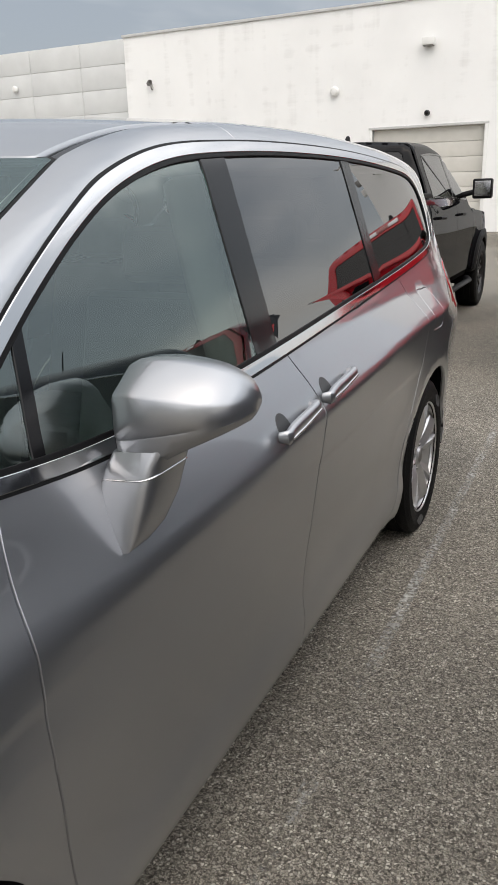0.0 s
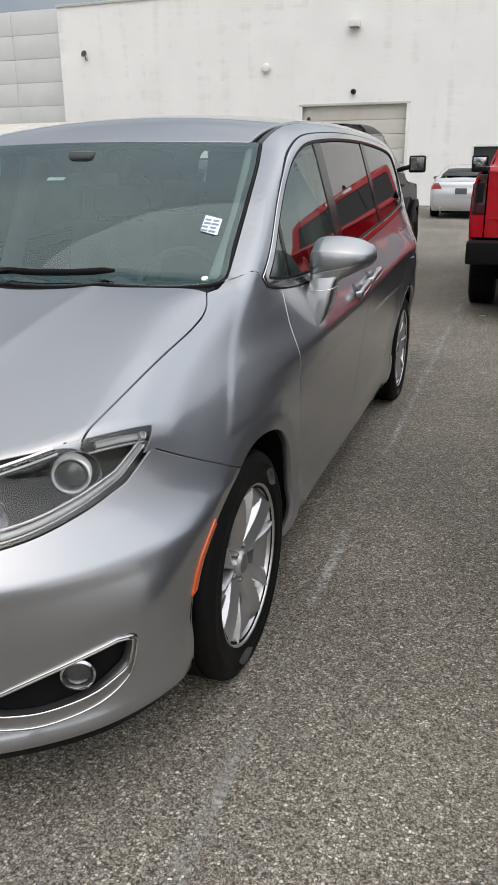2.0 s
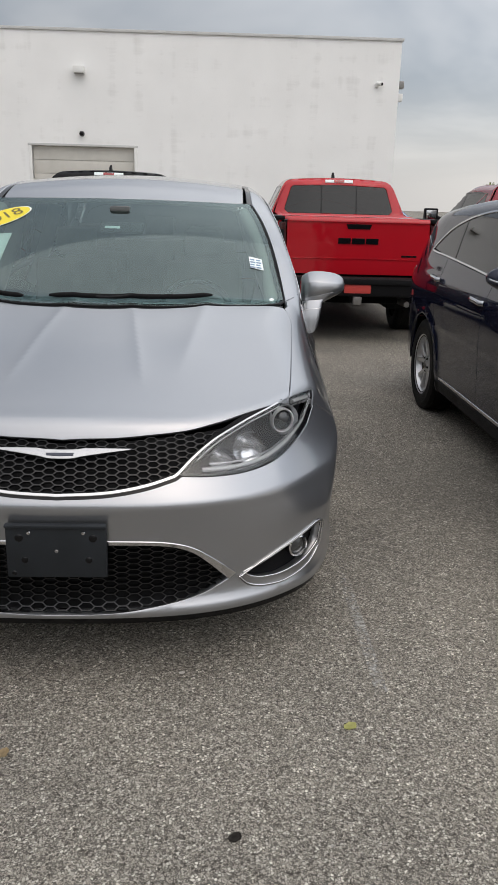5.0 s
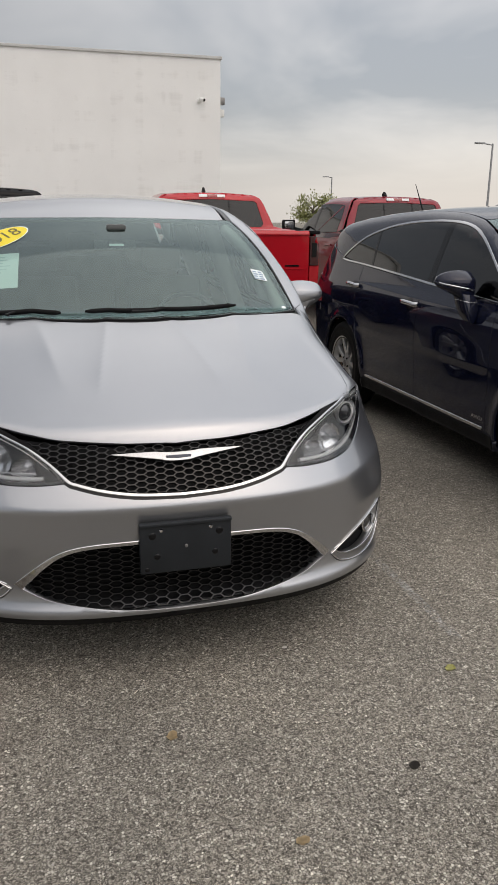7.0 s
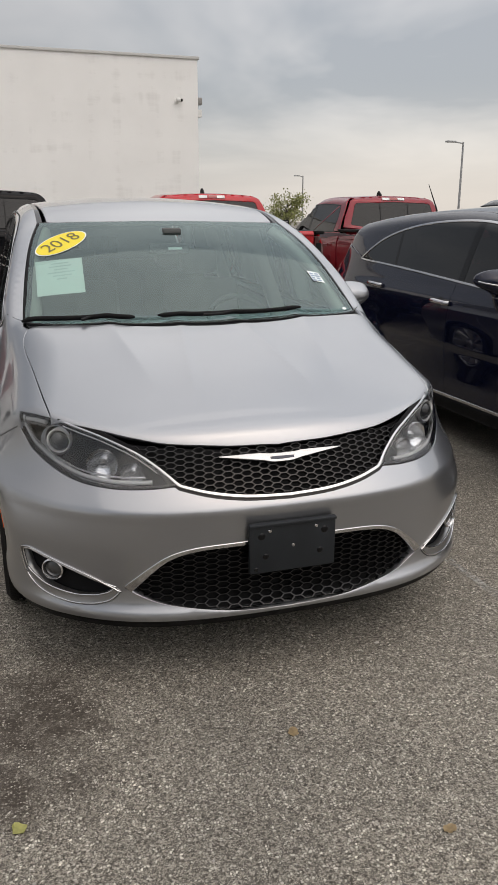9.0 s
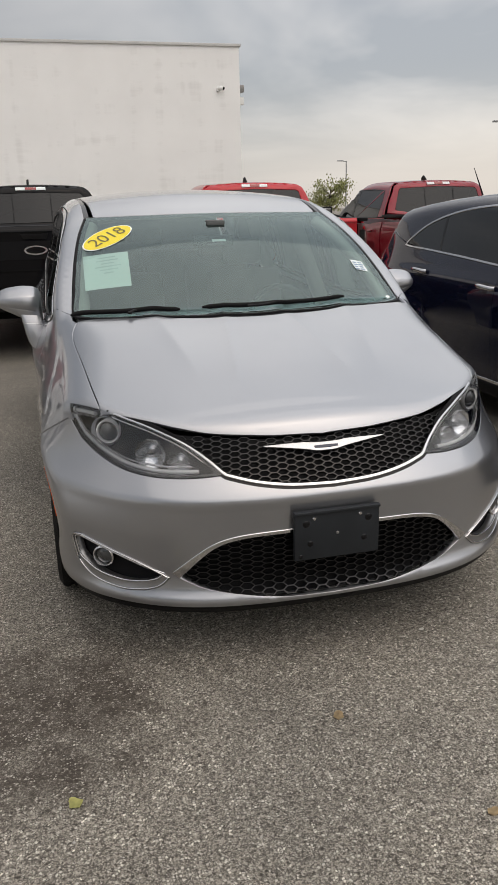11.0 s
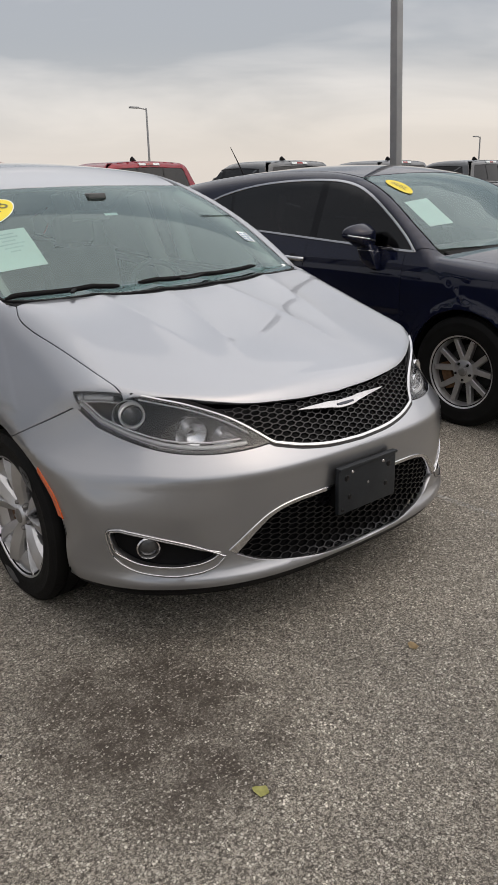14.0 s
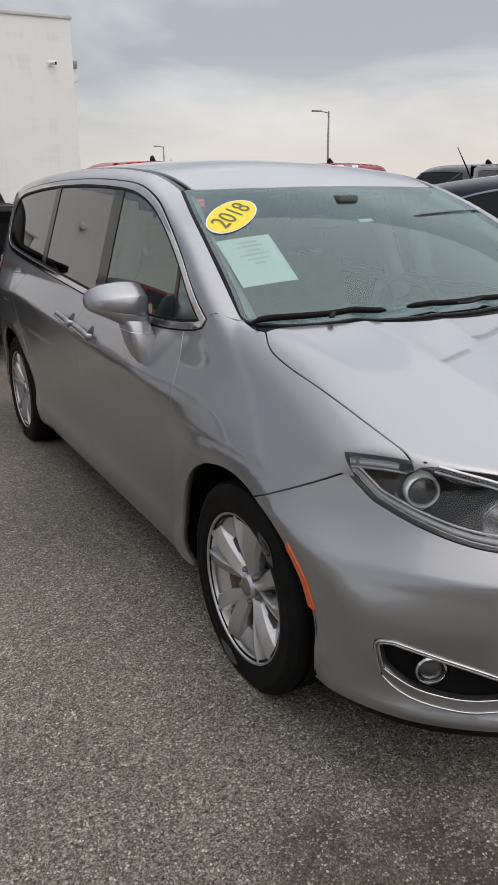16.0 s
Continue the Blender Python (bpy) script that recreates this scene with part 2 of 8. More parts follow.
def box(x0, x1, y0, y1, z0, z1, bevel=0.0, seg=2, bm=None):
    bm = bm or bmesh.new()
    v = bmesh.ops.create_cube(bm, size=1)["verts"]
    for q in v:
        q.co = ((x0 + x1) / 2 + q.co.x * (x1 - x0), (y0 + y1) / 2 + q.co.y * (y1 - y0), (z0 + z1) / 2 + q.co.z * (z1 - z0))
    if bevel:
        es = list({e for q in v for e in q.link_edges})
        bmesh.ops.bevel(bm, geom=es, offset=bevel, segments=seg, affect="EDGES", profile=0.6)
        smooth(bm)
    return bm


def lathe(profile, steps=48, m=None):
    """Turns (radius, height) pairs round the z axis."""
    bm = bmesh.new()
    rings = []
    for r, h in profile:
        if r < 1e-6:
            rings.append([bm.verts.new((0, 0, h))])
        else:
            rings.append([bm.verts.new((r * math.cos(2 * math.pi * i / steps), r * math.sin(2 * math.pi * i / steps), h)) for i in range(steps)])
    for a, b in zip(rings, rings[1:]):
        for i in range(steps):
            j = (i + 1) % steps
            if len(a) == 1 and len(b) == 1:
                continue
            if len(a) == 1:
                bm.faces.new((a[0], b[j], b[i]))
            elif len(b) == 1:
                bm.faces.new((a[i], a[j], b[0]))
            else:
                bm.faces.new((a[i], a[j], b[j], b[i]))
    bmesh.ops.recalc_face_normals(bm, faces=bm.faces)
    smooth(bm)
    if m:
        bm.transform(m)
    return bm


def tube(path, radius, sides=8, closed=False, flat=1.0, bm=None):
    """A rod along a path; radius may change from end to end; flat squeezes it upright."""
    bm = bm or bmesh.new()
    pts = [Vector(p) for p in path]
    rings = []
    for i, p in enumerate(pts):
        a = pts[i - 1] if i or closed else p
        b = pts[(i + 1) % len(pts)] if i < len(pts) - 1 or closed else p
        d = (b - a).normalized()
        up = Vector((0, 0, 1)) if abs(d.z) < 0.9 else Vector((0, 1, 0))
        u = d.cross(up).normalized()
        w = u.cross(d)
        r = radius[i] if isinstance(radius, (list, tuple)) else radius
        rings.append([bm.verts.new(p + r * (math.cos(2 * math.pi * k / sides) * u + flat * math.sin(2 * math.pi * k / sides) * w)) for k in range(sides)])
    n = len(rings)
    for i in range(n if closed else n - 1):
        a, b = rings[i], rings[(i + 1) % n]
        for k in range(sides):
            bm.faces.new((a[k], a[(k + 1) % sides], b[(k + 1) % sides], b[k]))
    if not closed:
        bm.faces.new(rings[0][::-1])
        bm.faces.new(rings[-1])
    bmesh.ops.recalc_face_normals(bm, faces=bm.faces)
    return smooth(bm, 50)


def prism(outline, depth, bevel=0.0, m=None, seg=1):
    """An outline in xy, thick along z, with its upper rim bevelled."""
    bm = bmesh.new()
    vs = [bm.verts.new((x, y, 0)) for x, y in outline]
    f = bm.faces.new(vs)
    if f.normal.z < 0 or sum(a.co.x * b.co.y - b.co.x * a.co.y for a, b in zip(vs, vs[1:] + vs[:1])) < 0:
        f.normal_flip()
    r = bmesh.ops.extrude_face_region(bm, geom=[f])
    top = [g for g in r["geom"] if isinstance(g, bmesh.types.BMVert)]
    for v in top:
        v.co.z += depth
    bmesh.ops.recalc_face_normals(bm, faces=bm.faces)
    if bevel:
        es = [e for e in bm.edges if all(v.co.z > depth - 1e-6 for v in e.verts)]
        bmesh.ops.bevel(bm, geom=es, offset=bevel, segments=seg, affect="EDGES")
    smooth(bm, 30)
    if m:
        bm.transform(m)
    return bm


def curve(xs, ys):
    """A smooth function through the given pairs."""
    xs, ys = np.array(xs, float), np.array(ys, float)
    t = np.gradient(ys, xs)

    def f(q):
        q = np.clip(q, xs[0], xs[-1])
        i = np.clip(np.searchsorted(xs, q) - 1, 0, len(xs) - 2)
        h = xs[i + 1] - xs[i]
        s = (q - xs[i]) / h
        return ((1 + 2 * s) * (1 - s) ** 2 * ys[i] + s * (1 - s) ** 2 * h * t[i]
                + s * s * (3 - 2 * s) * ys[i + 1] + s * s * (s - 1) * h * t[i + 1])
    return f


def smax(a, b, k):
    h = np.clip(0.5 + 0.5 * (a - b) / k, 0, 1)
    return b + (a - b) * h + k * h * (1 - h)


def smin(a, b, k):
    return -smax(-a, -b, k)


def rise(a, b, q):
    s = np.clip((q - a) / (b - a), 0, 1)
    return s * s * (3 - 2 * s)


def spl(*pts, n=10):
    """A smooth open line through 2D or 3D points."""
    p = np.array(pts, float)
    if len(p) == 2:
        return [tuple(p[0] + (p[1] - p[0]) * i / n) for i in range(n + 1)]
    q = np.vstack([2 * p[0] - p[1], p, 2 * p[-1] - p[-2]])
    out = []
    for i in range(1, len(q) - 2):
        a, b, c, d = q[i - 1:i + 3]
        for s in np.arange(n) / n:
            out.append(tuple(0.5 * (2 * b + (c - a) * s + (2 * a - 5 * b + 4 * c - d) * s ** 2 + (3 * b - a - 3 * c + d) * s ** 3)))
    return out + [tuple(p[-1])]


def loop(*lines):
    """Joins open lines into a closed outline, with a corner at each joint."""
    out = []
    for line in lines:
        out += list(line)[:-1]
    return out


def even(poly, step):
    """The outline with points at even steps, its corners kept."""
    p = np.array(poly, float)
    out = []
    n = len(p)
    d = np.roll(p, -1, 0) - p
    ln = np.linalg.norm(d, axis=1)
    p, d, ln = p[ln > 1e-7], d[ln > 1e-7], ln[ln > 1e-7]
    d /= ln[:, None]
    carry = 0.0
    for i in range(len(p)):
        turn = float(np.dot(d[i - 1][:2], d[i][:2])) if p.shape[1] == 2 else float(np.dot(d[i - 1], d[i]))
        if turn < 0.88:
            out.append(p[i])
            carry = step
        s = carry if carry > 0 else 0.0
        if not out:
            s = 0.0
        while s < ln[i] - 1e-9:
            q = p[i] + d[i] * s
            if not out or np.linalg.norm(q - out[-1]) > step * 0.4:
                out.append(q)
            s += step
        carry = s - ln[i]
    if np.linalg.norm(out[0] - out[-1]) < step * 0.35:
        out.pop()
    return np.array(out)


def inside(poly, q):
    x, y = q[:, 0], q[:, 1]
    r = np.zeros(len(q), bool)
    a = poly
    b = np.roll(poly, -1, 0)
    for (x0, y0), (x1, y1) in zip(a, b):
        if y0 != y1:
            c = (y0 > y) != (y1 > y)
            r ^= c & (x < (x1 - x0) * (y - y0) / (y1 - y0) + x0)
    return r


def near(poly, q):
    """The distance of points to the points of an outline."""
    best = np.empty(len(q))
    for i in range(0, len(q), 2000):
        d = q[i:i + 2000, None, :] - poly[None, :, :]
        best[i:i + 2000] = np.sqrt((d * d).sum(2).min(1))
    return best


def shrink(poly, d):
    """The outline moved inwards by d (outwards where d is negative)."""
    p = np.array(poly, float)
    area = np.sum(p[:, 0] * np.roll(p[:, 1], -1) - np.roll(p[:, 0], -1) * p[:, 1])
    e0, e1 = p - np.roll(p, 1, 0), np.roll(p, -1, 0) - p
    n0 = np.stack([-e0[:, 1], e0[:, 0]], 1) / (np.linalg.norm(e0, axis=1)[:, None] + 1e-12)
    n1 = np.stack([-e1[:, 1], e1[:, 0]], 1) / (np.linalg.norm(e1, axis=1)[:, None] + 1e-12)
    n = n0 + n1
    n /= np.maximum(0.35, np.linalg.norm(n, axis=1))[:, None] * np.maximum(0.5, np.linalg.norm(n, axis=1) / 2)[:, None]
    return p + np.sign(area) * d * n


class Shell:
    """A body given by a signed function f(points), symmetric in x, from which panels are cut along a way of looking:
    side (y, z), top (x, y), fan (round the upright line x = 0, y = fy) and roll (round the long line x = 0, z = rz)."""

    def __init__(self, f, fy=0.6, rz=0.55):
        self.f, self.fy, self.rz = f, fy, rz

    def flat(self, way, pts):
        p = np.array(pts, float)
        if p.shape[1] == 2:
            return p
        x, y, z = p.T
        if way == "side":
            return np.stack([y, z], 1)
        if way == "top":
            return np.stack([x, y], 1)
        if way == "back":
            return np.stack([x, z], 1)
        if way == "fan":
            return np.stack([1.3 * np.arctan2(x, self.fy - y), z], 1)
        return np.stack([y, np.arctan2(z - self.rz, x)], 1)

    def shoot(self, way, q):
        q = np.array(q, float)
        a, b = q.T
        o = np.zeros_like(a)
        if way == "side":
            p0, d = np.stack([o + 1.6, a, b], 1), np.stack([o - 1, o, o], 1)
            far = 1.6
        elif way == "top":
            p0, d = np.stack([a, b, o + 2.6], 1), np.stack([o, o, o - 1], 1)
            far = 2.4
        elif way == "back":
            p0, d = np.stack([a, o + 7.0, b], 1), np.stack([o, o - 1, o], 1)
            far = 5.0
        elif way == "fan":
            s, c = np.sin(a / 1.3), np.cos(a / 1.3)
            p0, d = np.stack([2.6 * s, self.fy - 2.6 * c, b], 1), np.stack([-s, c, o], 1)
            far = 2.55
        else:
            s, c = np.sin(b), np.cos(b)
            p0, d = np.stack([2.2 * c, a, self.rz + 2.2 * s], 1), np.stack([-c, o, -s], 1)
            far = 2.1
        lo, hi = np.zeros(len(a)), np.full(len(a), far)
        last = 0.0
        todo = np.arange(len(a))
        for s in np.linspace(0, far, 56)[1:]:
            if not len(todo):
                break
            hit = self.f(p0[todo] + d[todo] * s) < 0
            lo[todo[hit]], hi[todo[hit]] = last, s
            todo = todo[~hit]
            last = s
        for _ in range(17):
            mid = (lo + hi) / 2
            neg = self.f(p0 + d * mid[:, None]) < 0
            hi = np.where(neg, mid, hi)
            lo = np.where(neg, lo, mid)
        return p0 + d * ((lo + hi) / 2)[:, None]

    def normal(self, p):
        e = 2e-3
        g = np.stack([self.f(p + e * np.eye(3)[i]) - self.f(p - e * np.eye(3)[i]) for i in range(3)], 1)
        return g / (np.linalg.norm(g, axis=1)[:, None] + 1e-12)

    def place(self, way, pts, off=0.0):
        p = self.shoot(way, self.flat(way, pts))
        return p + off * self.normal(p)

    def panel(self, name, way, outline, mat, parent, s=1, res=0.03, holes=(), off=0.0, depth=0.02, gap=0.0022, label="", round_edge=True):
        """One sheet of the body inside an outline, less its holes, with rounded rims that turn inwards by depth."""
        rings = [even(self.flat(way, o), res * 0.6) for o in (outline, *holes)]
        allp = np.vstack(rings)
        lo, hi = rings[0].min(0), rings[0].max(0)
        gx, gy = np.arange(lo[0] + res / 2, hi[0], res), np.arange(lo[1] + res / 2, hi[1], res * 0.866)
        g = np.array([(x + (res / 2 if j % 2 else 0), y) for j, y in enumerate(gy) for x in gx]) if len(gx) and len(gy) else np.zeros((0, 2))
        if len(g):
            ok = inside(rings[0], g)
            for r in rings[1:]:
                ok &= ~inside(r, g)
            g = g[ok]
        for r in rings:
            if len(g):
                g = g[near(r, g) > res * 0.55]
        pts = np.vstack([allp, g]) if len(g) else allp
        edges, k = [], 0
        for r in rings:
            edges += [(k + i, k + (i + 1) % len(r)) for i in range(len(r))]
            k += len(r)
        from_2d = geometry.delaunay_2d_cdt([Vector(q) for q in pts], edges, [], 0, 1e-7)
        q = np.array([tuple(v) for v in from_2d[0]])
        tri = np.array([f for f in from_2d[2] if len(f) == 3])
        c = q[tri].mean(1)
        ok = inside(rings[0], c)
        for r in rings[1:]:
            ok &= ~inside(r, c)
        tri = tri[ok]
        p = self.shoot(way, q)
        nrm = self.normal(p)
        t3 = p[tri]
        fn = np.cross(t3[:, 1] - t3[:, 0], t3[:, 2] - t3[:, 0])
        flip = np.einsum("ij,ij->i", fn, nrm[tri[:, 0]]) < 0
        tri[flip] = tri[flip][:, ::-1]
        p = p + off * nrm
        # rims
        he = {}
        for a, b, d in tri:
            for u, v in ((a, b), (b, d), (d, a)):
                he[(u, v)] = True
        nxt = {u: v for (u, v) in he if (v, u) not in he}
        prv = {v: u for u, v in nxt.items()}
        verts, norms, faces = p.copy(), nrm.copy(), [tuple(f) for f in tri]
        if nxt:
            bi = np.array([i for i in nxt if i in prv])
            tan = p[[nxt[i] for i in bi]] - p[[prv[i] for i in bi]]
            tan /= np.linalg.norm(tan, axis=1)[:, None] + 1e-12
            out = np.cross(tan, nrm[bi])
            out /= np.linalg.norm(out, axis=1)[:, None] + 1e-12
            base = p[bi] - out * gap
            e = 0.0014 if round_edge else 0.0004
            verts[bi] = base - out * e
            m0 = len(verts)
            half = (out + nrm[bi]) / 1.4142
            verts = np.vstack([verts, base - nrm[bi] * e * 0.7, base - nrm[bi] * depth])
            norms = np.vstack([norms, (half + out * 0.3) / np.linalg.norm(half + out * 0.3, axis=1)[:, None], out])
            pos = {i: k for k, i in enumerate(bi)}
            nb = len(bi)
            for i in bi:
                j = nxt[i]
                if j in pos:
                    a, b = m0 + pos[i], m0 + pos[j]
                    faces.append((i, a, b, j))
                    faces.append((a, a + nb, b + nb, b))
        if s < 0:
            verts, norms = verts * (-1, 1, 1), norms * (-1, 1, 1)
            faces = [f[::-1] for f in faces]
        me = bpy.data.meshes.new(name)
        me.from_pydata(verts.tolist(), [], [tuple(int(i) for i in f) for f in faces])
        me.polygons.foreach_set("use_smooth", [True] * len(me.polygons))
        me.normals_split_custom_set_from_vertices(norms.tolist())
        me.update()
        return mesh_object(name, me, mat, parent, label)


def mirrored(half):
    """Closes a half outline (from the middle and back to it, x >= 0) with its mirror image."""
    h = [tuple(p) for p in half]
    m = [(-p[0], *p[1:]) for p in h[::-1]]
    return h + m[(1 if abs(h[-1][0]) < 1e-6 else 0):(-1 if abs(h[0][0]) < 1e-6 else None)]


def circle(cx, cy, r, n=40, a0=0, a1=360):
    return [(cx + r * math.cos(radians(a0 + (a1 - a0) * i / n)), cy + r * math.sin(radians(a0 + (a1 - a0) * i / n))) for i in range(n + (a1 - a0 != 360))]


def clip(poly, p, q):
    """The part of an outline on the left of the line from p to q."""
    out = []
    d = (q[0] - p[0], q[1] - p[1])
    side_of = [d[0] * (a[1] - p[1]) - d[1] * (a[0] - p[0]) for a in poly]
    for i, a in enumerate(poly):
        b, s, t = poly[(i + 1) % len(poly)], side_of[i], side_of[(i + 1) % len(poly)]
        if s >= 0:
            out.append(tuple(a))
        if (s >= 0) != (t >= 0):
            k = s / (s - t)
            out.append((a[0] + k * (b[0] - a[0]), a[1] + k * (b[1] - a[1])))
    return out


def arch(cy, cz, a, b, d0, d1, n=40):
    """Part of a wheel opening in (y, z), from d0 to d1 degrees."""
    return [(cy + a * math.cos(radians(d0 + (d1 - d0) * i / n)), cz + b * math.sin(radians(d0 + (d1 - d0) * i / n))) for i in range(n + 1)]


def loft(secs, m=None, angle=32, caps=True):
    """A skin over a row of rings with equal numbers of points."""
    bm = bmesh.new()
    rings = [[bm.verts.new(p) for p in r] for r in secs]
    n = len(rings[0])
    for a, b in zip(rings, rings[1:]):
        for i in range(n):
            bm.faces.new((a[i], a[(i + 1) % n], b[(i + 1) % n], b[i]))
    if caps:
        bm.faces.new(rings[0])
        bm.faces.new(rings[-1])
    bmesh.ops.recalc_face_normals(bm, faces=bm.faces)
    smooth(bm, angle)
    if m:
        bm.transform(m)
    return bm


def build_mirror(car, s, c, mat, k=1.0, chrome=False):
    """A door mirror: creased shell that tapers outwards, its glass behind, a wedge-shaped stalk to the door."""
    at = lambda x, y, z: (s * (c[0] + k * (x - 1.035)), c[1] + k * (y - 0.83), c[2] + k * (z - 1.143))
    spans = [curve((0.928, 0.936, 0.955, 1.0, 1.06, 1.11, 1.138, 1.150, 1.154), v) for v in (
        (1.195, 1.215, 1.230, 1.239, 1.237, 1.226, 1.210, 1.195, 1.182), (1.172, 1.180, 1.188, 1.192, 1.189, 1.183, 1.179, 1.177, 1.174),
        (1.112, 1.112, 1.115, 1.124, 1.136, 1.146, 1.152, 1.158, 1.163), (1.066, 1.056, 1.053, 1.066, 1.098, 1.122, 1.136, 1.146, 1.155),
        (0.800, 0.775, 0.758, 0.746, 0.752, 0.772, 0.800, 0.826, 0.845))]
    secs = []
    for x in (0.928, 0.936, 0.948, 0.965, 0.985, 1.005, 1.03, 1.055, 1.08, 1.10, 1.12, 1.135, 1.145, 1.151, 1.154):
        top, crease, seam, bot, f = [float(g(x)) for g in spans]
        yb = 0.882 + 0.06 * max(0.0, 1.0 - x)
        d = yb - f
        secs.append([at(x, y, z) for y, z in ((yb, bot + 0.010), (yb - 0.35 * d, bot), (f + 0.22 * d, bot + 0.002), (f + 0.09 * d, bot + 0.012), (f + 0.03 * d, seam - 0.003),
                                              (f + 0.035 * d, seam), (f + 0.005 * d, seam + 0.005), (f, 0.6 * seam + 0.4 * crease), (f + 0.01 * d, crease - 0.003), (f + 0.04 * d, crease + 0.003),
                                              (f + 0.24 * d, 0.52 * crease + 0.48 * top), (f + 0.46 * d, 0.06 * crease + 0.94 * top), (f + 0.56 * d, top), (yb - 0.08 * d, top - 0.003), (yb, top - 0.010))])
    mir = part("door_mirror", loft(secs, None, 42), mat, car, "creased door mirror in body colour")
    g = [at(x, 0.884, z) for x, z in ((0.950, 1.095), (0.955, 1.215), (1.0, 1.224), (1.06, 1.222), (1.11, 1.210), (1.138, 1.185), (1.11, 1.142), (1.05, 1.108))]
    part("mirror_glass", loft([g, [(p[0], p[1] + 0.003 * k, p[2]) for p in g]]), CHROME, mir, "mirror glass")
    rings = []
    for x0, x1, y0, y1, z in ((0.934, 1.046, 0.752, 0.878, 1.100), (0.926, 1.034, 0.740, 0.872, 1.075), (0.920, 1.028, 0.730, 0.866, 1.045), (0.925, 1.022, 0.722, 0.850, 1.005), (0.940, 1.010, 0.716, 0.815, 0.962), (0.955, 0.996, 0.714, 0.775, 0.938)):
        mx, my, hx, hy = (x0 + x1) / 2, (y0 + y1) / 2, (x1 - x0) / 2, (y1 - y0) / 2
        rings.append([at(mx + hx * math.copysign(abs(math.cos(a)) ** 0.45, math.cos(a)), my + hy * math.copysign(abs(math.sin(a)) ** 0.45, math.sin(a)), z + 0.010 * math.cos(a)) for a in np.linspace(0, 2 * math.pi, 24, endpoint=False)])
    part("mirror_stalk", loft(rings, None, 30), mat, mir)
    part("stalk_joint", tube([Vector(p) * 0.4 + Vector(q) * 0.6 for p, q in zip(rings[1], rings[2])], 0.0016 * k, 6, True), SATIN, mir)
    if chrome:
        part("mirror_strip", tube([at(x, float(spans[4](x)) + 0.002, float(spans[2](x)) + 0.01) for x in np.linspace(0.95, 1.15, 14)], 0.006, 8), CHROME, mir, "bright indicator strip")
    return mir


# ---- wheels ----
# near black: the shade behind the spokes is put into this colour
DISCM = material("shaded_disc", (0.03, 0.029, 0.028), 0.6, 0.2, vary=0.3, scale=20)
LENSD = material("dark_lamp_lens", (0.05, 0.052, 0.055), 0.08, 0.2, coat=1.0, vary=0.3, scale=60)
GREYIN = material("grey_cabin_plastic", (0.10, 0.105, 0.105), 0.7, vary=0.15, scale=9)

def spoke_y(r0, r1, split, w, wt, depth, m, twist=0.0):
    """A spoke that divides in two on its way from hub to rim."""
    a = radians(split)
    e = wt / r1
    pts = [(r0, -w), (r0 + 0.05, -w * 0.95), (r1, 0), (r1, 0), (r0 + 0.075, -0.003), (r0 + 0.075, 0.003), (r1, 0), (r1, 0), (r0 + 0.05, w * 0.95), (r0, w)]
    pts[2] = (r1 * math.cos(a + e), -r1 * math.sin(a + e))
    pts[3] = (r1 * math.cos(a - e), -r1 * math.sin(a - e))
    pts[6] = (r1 * math.cos(a - e), r1 * math.sin(a - e))
    pts[7] = (r1 * math.cos(a + e), r1 * math.sin(a + e))
    return prism(pts, depth, 0.006, m, 2)


